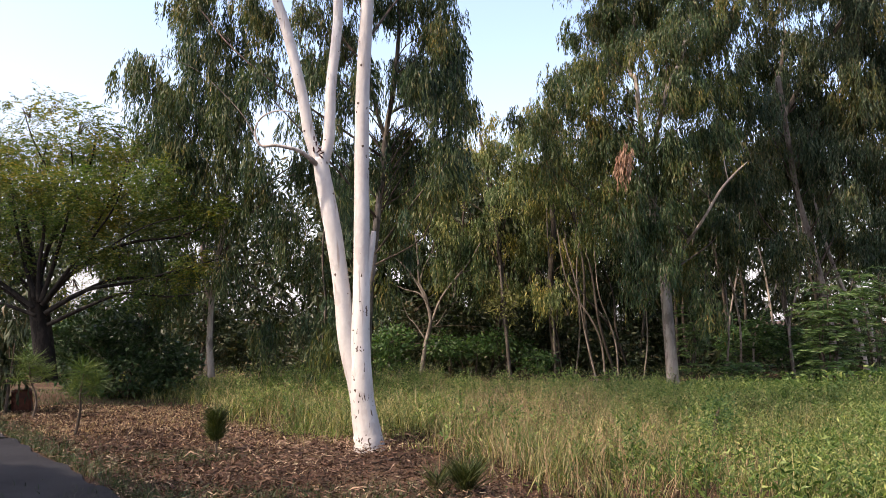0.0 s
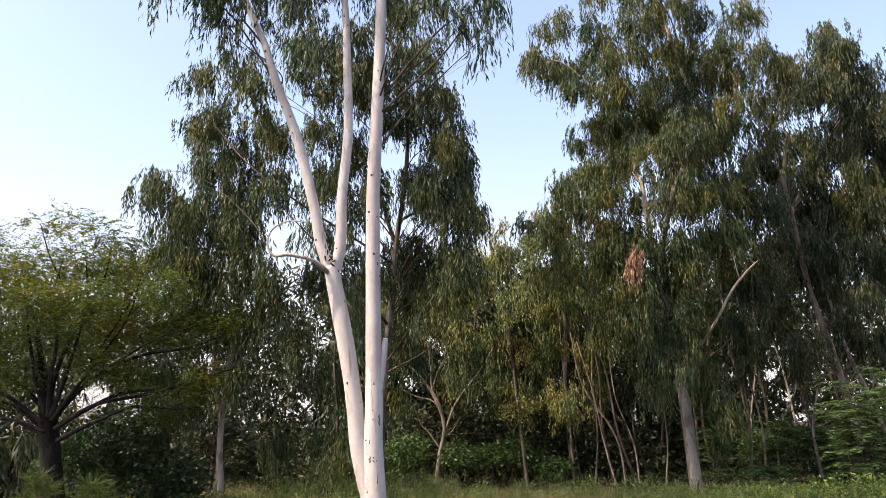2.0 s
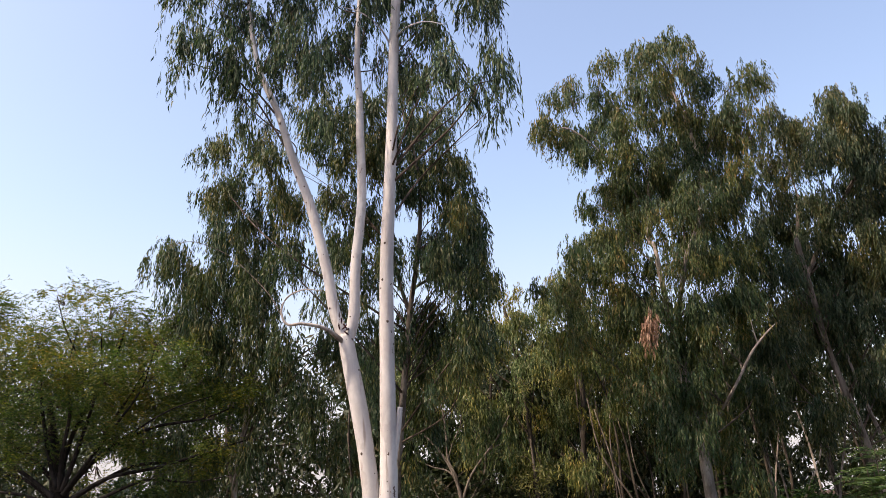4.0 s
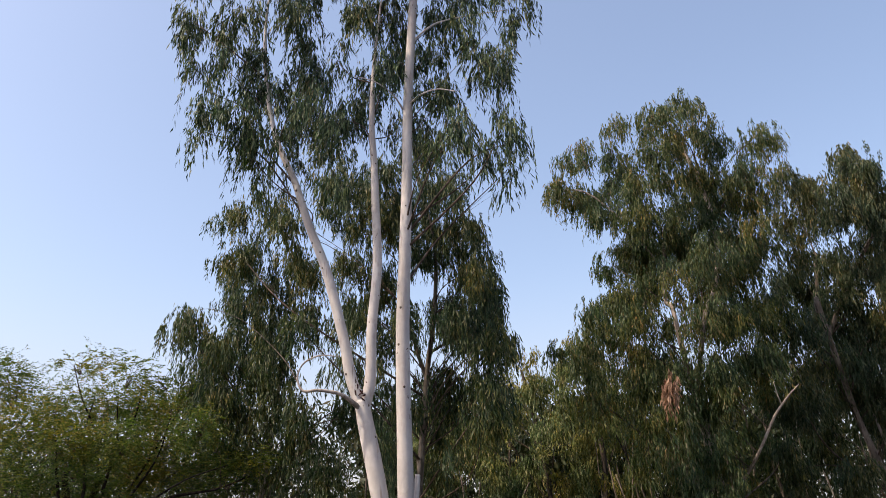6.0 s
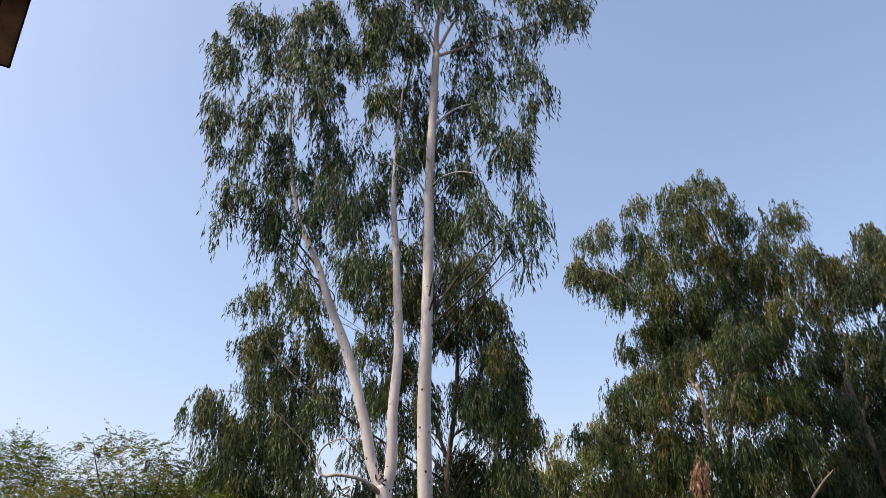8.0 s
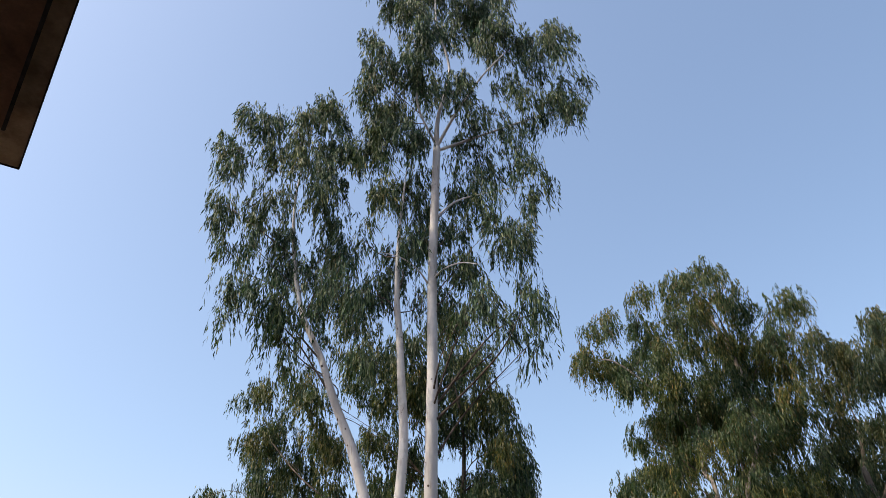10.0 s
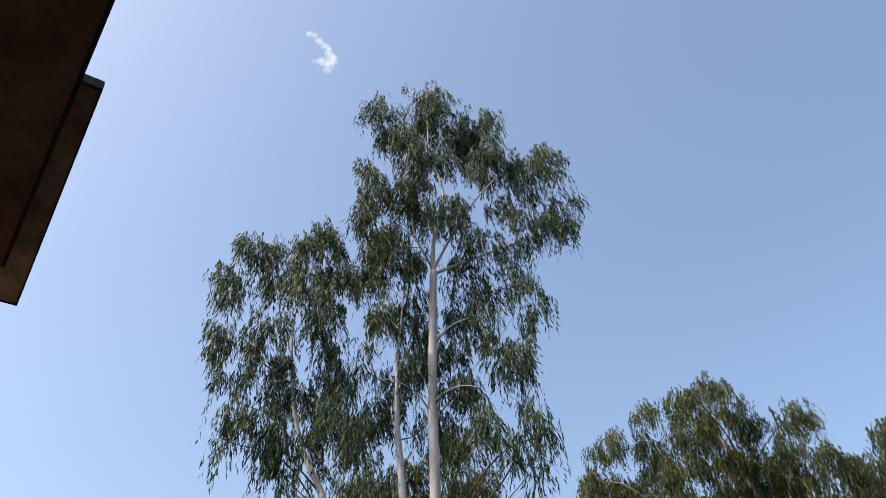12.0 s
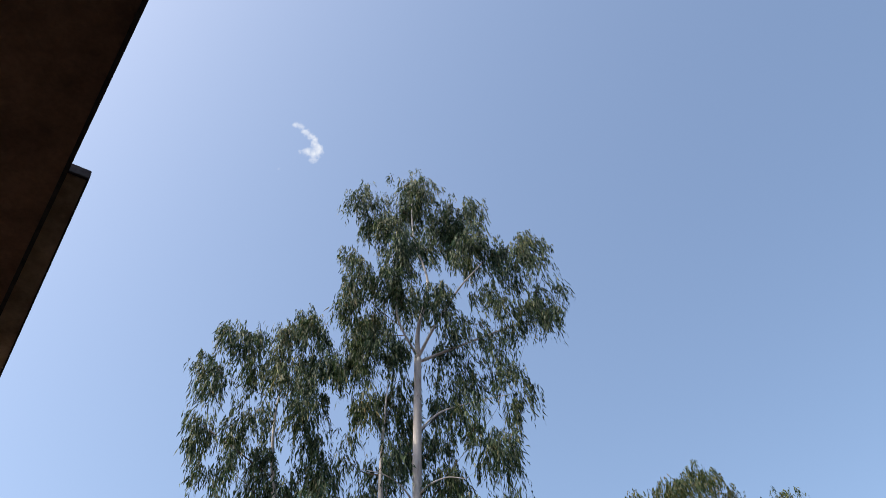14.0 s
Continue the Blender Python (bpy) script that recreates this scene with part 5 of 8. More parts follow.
far_gum.bough(2.56, 18.56, 5.62, 0.40, 0.33, 1.00, limb=False)
far_gum.bough(2.65, 19.45, 5.02, 0.41, 0.34, 1.00, limb=False)
far_gum.bough(3.45, 17.68, 5.37, 0.67, 0.50, 0.85)
far_gum.bough(3.55, 19.67, 5.91, 0.48, 0.38, 1.00, limb=False)
far_gum.bough(4.06, 18.34, 5.82, 0.45, 0.36, 1.00, limb=False)
far_gum.bough(4.68, 17.08, 5.41, 0.68, 0.54, 0.85)
far_gum.bough(4.95, 17.73, 5.22, 0.44, 0.35, 1.00, limb=False)
far_gum.bough(4.63, 19.33, 5.80, 0.47, 0.38, 1.00, limb=False)
far_gum.bough(5.89, 17.33, 5.57, 0.60, 0.53, 0.85)
far_gum.bough(6.46, 18.37, 5.99, 0.42, 0.38, 1.00, limb=False)
far_gum.bough(6.62, 19.42, 5.41, 0.43, 0.39, 1.00, limb=False)
far_gum.bough(3.42, 17.82, 7.26, 0.47, 0.48, 0.85)
far_gum.bough(3.11, 17.80, 7.26, 0.32, 0.30, 1.00, limb=False)
far_gum.bough(4.09, 19.18, 7.94, 0.34, 0.33, 1.00, limb=False)
far_gum.bough(5.20, 17.41, 7.24, 0.36, 0.38, 0.85)
far_gum.bough(5.01, 17.00, 6.83, 0.23, 0.24, 1.00, limb=False)
far_gum.bough(4.83, 17.43, 7.38, 0.24, 0.25, 1.00, limb=False)
far_gum.bough(5.38, 17.31, 6.57, 0.41, 0.43, 0.85)
far_gum.bough(5.49, 16.91, 6.43, 0.23, 0.27, 1.00, limb=False)
far_gum.bough(5.28, 17.37, 6.19, 0.23, 0.27, 1.00, limb=False)
far_gum.bough(4.74, 17.24, 4.37, 0.38, 0.39, 0.85)
far_gum.bough(4.51, 17.50, 4.49, 0.26, 0.26, 1.00, limb=False)
far_gum.bough(5.09, 17.59, 4.83, 0.26, 0.27, 1.00, limb=False)
far_gum.bough(3.99, 17.07, 4.64, 0.38, 0.37, 0.85)
far_gum.bough(4.30, 17.25, 4.81, 0.26, 0.23, 1.00, limb=False)
far_gum.bough(3.98, 16.74, 4.17, 0.25, 0.22, 1.00, limb=False)
far_gum.bough(4.54, 17.64, 3.53, 0.47, 0.41, 0.85)
far_gum.bough(4.72, 17.54, 3.41, 0.26, 0.31, 1.00, limb=False)
far_gum.bough(3.97, 16.70, 3.39, 0.24, 0.29, 1.00, limb=False)
far_gum.bough(4.70, 17.00, 3.77, 0.32, 0.35, 0.85)
far_gum.bough(4.98, 16.83, 3.92, 0.18, 0.25, 1.00, limb=False)
far_gum.bough(5.08, 17.57, 3.39, 0.18, 0.26, 1.00, limb=False)
far_gum.bough(3.63, 16.74, 3.63, 0.37, 0.47, 0.85)
far_gum.bough(3.92, 17.16, 3.43, 0.25, 0.25, 1.00, limb=False)
far_gum.bough(3.40, 16.83, 3.50, 0.24, 0.25, 1.00, limb=False)
far_gum.bough(4.62, 17.30, 2.80, 0.35, 0.50, 0.85)
far_gum.bough(4.50, 16.71, 2.61, 0.22, 0.26, 1.00, limb=False)
far_gum.bough(4.22, 16.97, 2.93, 0.22, 0.26, 1.00, limb=False)
far_gum.bough(3.80, 17.17, 5.23, 0.35, 0.44, 0.85)
far_gum.bough(3.50, 16.94, 5.42, 0.22, 0.26, 1.00, limb=False)
far_gum.bough(3.91, 16.85, 5.32, 0.22, 0.26, 1.00, limb=False)
far_gum.bough(4.13, 16.73, 2.71, 0.31, 0.41, 0.68)
far_gum.bough(4.05, 17.01, 2.27, 0.22, 0.25, 0.80, limb=False)
far_gum.bough(3.99, 17.00, 2.92, 0.22, 0.25, 0.80, limb=False)
far_gum.bough(4.77, 16.92, 2.70, 0.26, 0.45, 0.68)
far_gum.bough(4.72, 16.84, 2.60, 0.18, 0.25, 0.80, limb=False)
far_gum.bough(4.88, 16.72, 3.08, 0.17, 0.25, 0.80, limb=False)
far_gum.bough(5.59, 17.39, 5.54, 0.41, 0.37, 0.85)
far_gum.bough(5.89, 17.53, 5.60, 0.24, 0.27, 1.00, limb=False)
far_gum.bough(5.40, 17.16, 5.07, 0.23, 0.26, 1.00, limb=False)
far_gum.bough(3.32, 16.89, 4.38, 0.36, 0.38, 0.85)
far_gum.bough(3.39, 16.97, 4.08, 0.22, 0.22, 1.00, limb=False)
far_gum.bough(3.03, 17.10, 4.51, 0.22, 0.22, 1.00, limb=False)
far_gum.bough(3.04, 18.21, 7.20, 0.51, 0.42, 0.85)
far_gum.bough(3.15, 17.06, 7.06, 0.30, 0.27, 1.00, limb=False)
far_gum.bough(2.86, 19.08, 7.26, 0.33, 0.30, 1.00, limb=False)
far_gum.bough(4.16, 19.85, 9.07, 0.76, 0.54, 0.85)
far_gum.bough(3.83, 18.57, 8.61, 0.39, 0.36, 1.00, limb=False)
far_gum.bough(4.15, 17.60, 7.80, 0.37, 0.34, 1.00, limb=False)
far_gum.bough(3.32, 17.49, 5.89, 0.51, 0.53, 0.85)
far_gum.bough(3.30, 17.99, 6.71, 0.35, 0.33, 1.00, limb=False)
far_gum.bough(3.84, 19.28, 6.25, 0.37, 0.35, 1.00, limb=False)
far_gum.bough(3.88, 17.29, 3.83, 0.57, 0.52, 0.85)
far_gum.bough(4.00, 17.03, 4.20, 0.34, 0.30, 1.00, limb=False)
far_gum.bough(4.29, 17.63, 3.55, 0.35, 0.31, 1.00, limb=False)
far_gum.bough(3.55, 18.51, 5.21, 0.65, 0.51, 0.85)
far_gum.bough(3.47, 17.69, 5.46, 0.35, 0.35, 1.00, limb=False)
far_gum.bough(4.09, 19.14, 4.83, 0.38, 0.37, 1.00, limb=False)
far_gum.bough(4.91, 17.06, 4.85, 0.60, 0.59, 0.85)
far_gum.bough(5.21, 18.60, 4.74, 0.37, 0.38, 1.00, limb=False)
far_gum.bough(5.21, 18.21, 5.52, 0.37, 0.38, 1.00, limb=False)
far_gum.bough(5.93, 17.24, 5.33, 0.60, 0.59, 0.85)
far_gum.bough(7.19, 19.58, 6.09, 0.41, 0.42, 1.00, limb=False)
far_gum.bough(6.34, 18.83, 5.11, 0.39, 0.39, 1.00, limb=False)
far_gum.bough(6.67, 19.90, 3.89, 0.50, 0.61, 0.85)
far_gum.bough(5.60, 18.04, 4.11, 0.32, 0.37, 1.00, limb=False)
far_gum.bough(6.74, 19.38, 3.92, 0.34, 0.40, 1.00, limb=False)
far_gum.bough(3.96, 17.19, 3.03, 0.43, 0.54, 0.68)
far_gum.bough(4.11, 17.19, 3.23, 0.30, 0.37, 0.80, limb=False)
far_gum.bough(3.95, 17.04, 2.35, 0.29, 0.36, 0.80, limb=False)
far_gum.bough(5.94, 19.71, 2.85, 0.53, 0.88, 0.77)
far_gum.bough(5.97, 19.10, 2.56, 0.28, 0.50, 0.90, limb=False)
far_gum.bough(5.60, 19.59, 2.43, 0.29, 0.51, 0.90, limb=False)
far_gum.bough(3.77, 19.84, 4.25, 0.62, 0.50, 0.85)
far_gum.bough(3.85, 19.08, 4.22, 0.33, 0.33, 1.00, limb=False)
far_gum.bough(3.47, 19.34, 3.65, 0.33, 0.33, 1.00, limb=False)
far_gum.bough(5.53, 17.07, 1.75, 0.28, 0.85, 0.68)
far_gum.bough(5.91, 17.38, 1.53, 0.20, 0.46, 0.80, limb=False)
far_gum.bough(5.74, 18.26, 1.24, 0.21, 0.48, 0.80, limb=False)
far_gum.bough(4.58, 18.40, 2.14, 0.24, 0.42, 0.42)
far_gum.bough(4.77, 18.60, 2.01, 0.14, 0.24, 0.50, limb=False)
far_gum.bough(4.30, 17.64, 2.22, 0.14, 0.23, 0.50, limb=False)
far_gum.bough(4.67, 18.81, 8.81, 0.63, 0.49, 0.85)
far_gum.bough(4.29, 19.06, 8.86, 0.35, 0.32, 1.00, limb=False)
far_gum.bough(4.59, 17.81, 8.81, 0.33, 0.30, 1.00, limb=False)
far_gum.bough(4.98, 18.03, 8.72, 0.53, 0.44, 0.85)
far_gum.bough(5.32, 17.88, 9.07, 0.33, 0.31, 1.00, limb=False)
far_gum.bough(5.62, 19.46, 8.90, 0.36, 0.33, 1.00, limb=False)
far_gum.bough(4.45, 17.64, 9.01, 0.50, 0.43, 0.85)
far_gum.bough(5.23, 19.43, 10.01, 0.36, 0.30, 1.00, limb=False)
far_gum.bough(4.84, 18.29, 8.83, 0.34, 0.27, 1.00, limb=False)
far_gum.bough(4.97, 18.38, 8.11, 0.57, 0.51, 0.85)
far_gum.bough(5.03, 18.87, 8.57, 0.35, 0.31, 1.00, limb=False)
far_gum.bough(5.62, 19.41, 8.35, 0.35, 0.32, 1.00, limb=False)
far_gum.bough(4.01, 18.67, 10.37, 0.56, 0.38, 0.85)
far_gum.bough(3.97, 18.03, 10.25, 0.31, 0.24, 1.00, limb=False)
far_gum.bough(4.00, 18.49, 9.84, 0.31, 0.24, 1.00, limb=False)
far_gum.bough(6.23, 19.36, 9.37, 0.63, 0.60, 0.85)
far_gum.bough(6.16, 19.08, 9.03, 0.36, 0.32, 1.00, limb=False)
far_gum.bough(5.56, 18.05, 9.33, 0.34, 0.31, 1.00, limb=False)
far_gum.bough(5.71, 18.52, 10.41, 0.51, 0.55, 0.85)
far_gum.bough(5.69, 18.59, 10.63, 0.36, 0.30, 1.00, limb=False)
far_gum.bough(6.37, 18.87, 10.52, 0.36, 0.30, 1.00, limb=False)
far_gum.bough(6.27, 18.63, 8.31, 0.61, 0.51, 0.85)
far_gum.bough(6.31, 18.22, 7.92, 0.34, 0.30, 1.00, limb=False)
far_gum.bough(5.47, 17.71, 7.57, 0.32, 0.29, 1.00, limb=False)
far_gum.bough(4.35, 16.7, 6.35, 0.36, 0.40, 0.80)
far_gum.bough(4.75, 16.5, 6.05, 0.34, 0.42, 0.80)
far_gum.bough(4.10, 16.6, 7.05, 0.34, 0.40, 0.80)
far_gum.finish(0.005)


# ---- more gums along the edge of the wood ----
lean = Tree("eucalyptus_tree", (9.9, 20.5, 0), "leaning eucalyptus with thin pale stem and greyish leaves", "tree", M_TAN, M_EUC_PALE, llen=0.135, lwid=0.026, dens=1.75, drop=0.62)
lean.stem([(9.89, 20.50, 0.13, 0.111), (9.63, 20.50, 1.98, 0.094), (9.34, 20.50, 3.41, 0.086), (9.00, 20.50, 4.85, 0.071), (8.39, 19.60, 6.39, 0.061), (8.26, 19.60, 7.52, 0.054), (8.64, 20.50, 7.52, 0.064), (8.85, 20.50, 9.08, 0.041)])
lean.stem([(8.71, 20.50, 6.75, 0.063), (9.56, 20.50, 8.24, 0.057), (10.49, 20.50, 9.59, 0.051), (10.44, 20.50, 9.83, 0.034)], "limb", 8)
lean.bough(9.31, 21.36, 11.32, 0.88, 0.57, 0.85)
lean.bough(9.29, 21.03, 11.02, 0.48, 0.39, limb=False)
lean.bough(8.51, 20.38, 11.27, 0.46, 0.38, limb=False)
lean.bough(9.80, 19.67, 11.12, 0.65, 0.57, 0.85)
lean.bough(10.81, 21.90, 12.56, 0.45, 0.37, limb=False)
lean.bough(9.90, 19.36, 10.80, 0.39, 0.33, limb=False)
lean.bough(9.04, 21.96, 10.44, 0.92, 0.85, 0.85)
lean.bough(9.33, 21.09, 10.29, 0.51, 0.49, limb=False)
lean.bough(7.90, 19.37, 8.63, 0.46, 0.43, limb=False)
lean.bough(9.11, 19.08, 9.73, 0.76, 0.85, 0.85)
lean.bough(9.25, 20.05, 10.01, 0.49, 0.49, limb=False)
lean.bough(9.64, 19.19, 9.88, 0.48, 0.48, limb=False)
lean.bough(10.25, 19.37, 10.00, 1.00, 0.79, 0.85)
lean.bough(10.44, 20.22, 10.08, 0.61, 0.50, limb=False)
lean.bough(9.97, 19.06, 10.59, 0.58, 0.49, limb=False)
lean.bough(8.66, 21.51, 8.53, 0.74, 0.87, 0.85)
lean.bough(8.91, 21.49, 8.16, 0.50, 0.48, limb=False)
lean.bough(8.05, 21.28, 8.52, 0.50, 0.48, limb=False)
lean.bough(9.39, 20.40, 8.45, 0.85, 0.90, 0.85)
lean.bough(9.15, 20.68, 8.82, 0.55, 0.48, limb=False)
lean.bough(9.75, 19.78, 8.25, 0.54, 0.47, limb=False)
lean.bough(7.76, 19.35, 6.61, 0.70, 0.66, 0.85)
lean.bough(7.18, 19.11, 6.65, 0.44, 0.42, limb=False)
lean.bough(8.92, 21.11, 7.26, 0.49, 0.47, limb=False)
lean.bough(9.69, 21.76, 7.10, 0.87, 0.72, 0.85)
lean.bough(9.85, 21.01, 6.80, 0.55, 0.51, limb=False)
lean.bough(9.04, 21.29, 6.46, 0.55, 0.50, limb=False)
lean.bough(10.90, 20.85, 8.71, 1.10, 0.98, 0.85)
lean.bough(10.88, 21.13, 9.53, 0.63, 0.67, limb=False)
lean.bough(11.30, 20.56, 8.44, 0.61, 0.64, limb=False)
lean.bough(7.16, 19.11, 5.11, 0.77, 0.67, 0.85)
lean.bough(8.10, 20.15, 5.15, 0.51, 0.43, limb=False)
lean.bough(6.95, 19.61, 4.99, 0.49, 0.41, limb=False)
lean.bough(9.23, 20.72, 5.40, 0.80, 0.72, 0.85)
lean.bough(8.76, 20.86, 5.31, 0.53, 0.48, limb=False)
lean.bough(10.02, 21.77, 5.94, 0.57, 0.52, limb=False)
lean.bough(10.77, 21.83, 6.68, 1.01, 1.03, 0.85)
lean.bough(9.92, 20.08, 6.92, 0.58, 0.60, limb=False)
lean.bough(11.55, 21.47, 6.84, 0.62, 0.64, limb=False)
lean.bough(10.29, 19.27, 9.34, 0.76, 0.61, 0.85)
lean.bough(10.33, 19.21, 8.98, 0.48, 0.41, limb=False)
lean.bough(11.08, 21.71, 10.49, 0.54, 0.47, limb=False)
lean.bough(11.83, 20.29, 9.17, 0.99, 1.14, 0.85)
lean.bough(13.01, 21.63, 10.39, 0.67, 0.72, limb=False)
lean.bough(11.68, 19.72, 8.20, 0.60, 0.63, limb=False)
lean.bough(11.22, 20.27, 7.27, 1.03, 0.96, 0.85)
lean.bough(10.07, 19.18, 6.82, 0.56, 0.58, limb=False)
lean.bough(11.66, 20.16, 7.96, 0.60, 0.63, limb=False)
lean.bough(8.44, 21.53, 6.07, 0.79, 0.66, 0.85)
lean.bough(8.89, 21.93, 6.14, 0.46, 0.47, limb=False)
lean.bough(7.65, 19.98, 5.05, 0.42, 0.42, limb=False)
lean.bough(8.99, 20.10, 6.08, 0.62, 0.64, 0.85)
lean.bough(9.73, 21.25, 6.02, 0.46, 0.47, limb=False)
lean.bough(9.28, 21.98, 6.45, 0.47, 0.48, limb=False)
lean.bough(9.89, 19.66, 5.70, 0.70, 0.68, 0.85)
lean.bough(10.55, 19.88, 5.85, 0.44, 0.45, limb=False)
lean.bough(9.63, 19.76, 5.40, 0.43, 0.44, limb=False)
lean.bough(8.47, 21.52, 4.54, 0.71, 0.61, 0.85)
lean.bough(8.32, 21.15, 4.02, 0.44, 0.44, limb=False)
lean.bough(7.45, 19.75, 4.69, 0.41, 0.41, limb=False)
lean.bough(9.95, 21.53, 4.76, 0.77, 0.81, 0.85)
lean.bough(9.37, 20.20, 5.31, 0.43, 0.44, limb=False)
lean.bough(9.45, 19.78, 4.20, 0.42, 0.43, limb=False)
lean.bough(11.56, 21.88, 5.02, 0.85, 0.87, 0.85)
lean.bough(9.74, 19.10, 4.42, 0.45, 0.46, limb=False)
lean.bough(11.40, 21.73, 5.74, 0.52, 0.53, limb=False)
lean.bough(7.09, 19.94, 3.38, 0.50, 0.65, 0.85)
lean.bough(6.97, 19.67, 3.04, 0.31, 0.38, limb=False)
lean.bough(6.62, 19.02, 3.83, 0.30, 0.37, limb=False)
lean.bough(8.19, 19.28, 3.25, 0.69, 0.52, 0.68)
lean.bough(8.26, 20.06, 2.82, 0.40, 0.40, 0.80, limb=False)
lean.bough(8.67, 21.03, 3.83, 0.42, 0.42, 0.80, limb=False)
lean.bough(10.45, 21.58, 3.63, 0.63, 0.78, 0.85)
lean.bough(10.46, 21.99, 4.15, 0.45, 0.45, limb=False)
lean.bough(10.11, 19.83, 3.43, 0.41, 0.41, limb=False)
lean.bough(11.70, 21.75, 3.44, 0.77, 0.75, 0.85)
lean.bough(10.86, 20.79, 3.30, 0.49, 0.49, limb=False)
lean.bough(10.76, 19.52, 3.91, 0.47, 0.47, limb=False)
lean.bough(11.01, 19.24, 5.60, 0.82, 0.81, 0.85)
lean.bough(11.72, 20.95, 5.32, 0.51, 0.62, limb=False)
lean.bough(12.00, 21.10, 6.63, 0.52, 0.64, limb=False)
lean.bough(9.12, 20.36, 7.59, 0.85, 0.83, 0.85)
lean.bough(9.81, 20.87, 7.45, 0.50, 0.51, limb=False)
lean.bough(8.97, 21.14, 7.56, 0.49, 0.51, limb=False)
lean.bough(11.22, 20.95, 7.59, 0.91, 0.95, 0.85)
lean.bough(11.57, 21.64, 7.14, 0.52, 0.54, limb=False)
lean.bough(9.84, 19.15, 7.47, 0.46, 0.49, limb=False)
lean.bough(6.99, 19.05, 6.68, 0.53, 0.68, 0.85)
lean.bough(7.37, 21.12, 6.79, 0.38, 0.49, limb=False)
lean.bough(6.89, 19.08, 7.41, 0.35, 0.46, limb=False)
lean.bough(12.75, 21.92, 4.04, 0.77, 0.87, 0.85)
lean.bough(12.76, 21.83, 4.62, 0.53, 0.64, limb=False)
lean.bough(12.71, 20.97, 3.59, 0.51, 0.62, limb=False)
lean.finish(0.005)

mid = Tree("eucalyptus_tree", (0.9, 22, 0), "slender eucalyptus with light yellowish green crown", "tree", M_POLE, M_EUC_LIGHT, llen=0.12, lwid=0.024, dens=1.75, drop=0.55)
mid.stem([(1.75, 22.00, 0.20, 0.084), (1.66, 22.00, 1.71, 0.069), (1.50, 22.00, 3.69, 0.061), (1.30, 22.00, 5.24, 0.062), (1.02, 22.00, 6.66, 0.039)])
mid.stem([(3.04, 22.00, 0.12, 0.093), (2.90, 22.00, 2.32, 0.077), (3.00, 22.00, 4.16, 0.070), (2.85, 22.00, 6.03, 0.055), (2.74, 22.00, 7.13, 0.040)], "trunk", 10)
mid.bough(0.04, 21.86, 2.85, 0.53, 0.58, 0.85)
mid.bough(0.03, 21.57, 3.35, 0.32, 0.33, limb=False)
mid.bough(1.00, 21.26, 2.70, 0.57, 0.54, 0.85)
mid.bough(1.37, 23.46, 2.70, 0.39, 0.35, limb=False)
mid.bough(2.05, 22.68, 2.38, 0.69, 0.53, 0.85)
mid.bough(1.49, 22.89, 2.65, 0.38, 0.34, limb=False)
mid.bough(2.60, 20.42, 2.16, 0.60, 0.59, 0.85)
mid.bough(2.93, 22.45, 1.95, 0.38, 0.34, limb=False)
mid.bough(3.79, 22.58, 2.36, 0.55, 0.47, 0.85)
mid.bough(3.82, 23.50, 2.68, 0.40, 0.36, limb=False)
mid.bough(2.95, 22.57, 7.27, 0.52, 0.37, 0.85)
mid.bough(2.49, 22.29, 7.50, 0.29, 0.24, limb=False)
mid.bough(2.41, 21.51, 6.68, 0.60, 0.47, 0.85)
mid.bough(2.12, 22.39, 6.53, 0.35, 0.27, limb=False)
mid.bough(3.38, 23.48, 6.72, 0.71, 0.66, 0.85)
mid.bough(3.39, 23.57, 6.26, 0.40, 0.37, limb=False)
mid.bough(3.12, 20.40, 5.39, 0.57, 0.63, 0.85)
mid.bough(2.99, 21.85, 5.67, 0.41, 0.38, limb=False)
mid.bough(2.47, 22.37, 5.70, 0.63, 0.44, 0.85)
mid.bough(1.98, 20.73, 5.74, 0.35, 0.31, limb=False)
mid.bough(0.80, 21.01, 6.88, 0.32, 0.37, 0.85)
mid.bough(1.28, 21.45, 6.83, 0.22, 0.25, limb=False)
mid.bough(1.15, 21.56, 5.98, 0.55, 0.51, 0.85)
mid.bough(1.30, 21.46, 5.77, 0.31, 0.32, limb=False)
mid.bough(0.65, 22.95, 5.52, 0.57, 0.54, 0.85)
mid.bough(0.23, 21.01, 5.42, 0.36, 0.36, limb=False)
mid.bough(1.53, 20.59, 4.77, 0.63, 0.53, 0.85)
mid.bough(1.87, 22.12, 5.40, 0.41, 0.38, limb=False)
mid.bough(2.78, 23.38, 4.79, 0.80, 0.56, 0.85)
mid.bough(2.94, 22.62, 4.34, 0.44, 0.39, limb=False)
mid.bough(3.72, 23.22, 4.93, 0.74, 0.62, 0.85)
mid.bough(3.10, 21.13, 4.92, 0.40, 0.36, limb=False)
mid.bough(1.08, 21.35, 3.76, 0.55, 0.68, 0.85)
mid.bough(1.11, 21.33, 4.15, 0.36, 0.36, limb=False)
mid.bough(2.35, 23.43, 3.42, 0.72, 0.73, 0.85)
mid.bough(2.50, 21.25, 3.78, 0.39, 0.36, limb=False)
mid.bough(3.60, 21.71, 3.44, 0.68, 0.59, 0.85)
mid.bough(3.77, 22.58, 3.78, 0.42, 0.38, limb=False)
mid.bough(0.07, 20.66, 3.94, 0.44, 0.48, 0.85)
mid.bough(0.23, 20.60, 3.54, 0.31, 0.35, limb=False)
mid.bough(-0.23, 23.01, 5.14, 0.42, 0.51, 0.85)
mid.bough(0.04, 22.40, 4.86, 0.28, 0.34, limb=False)
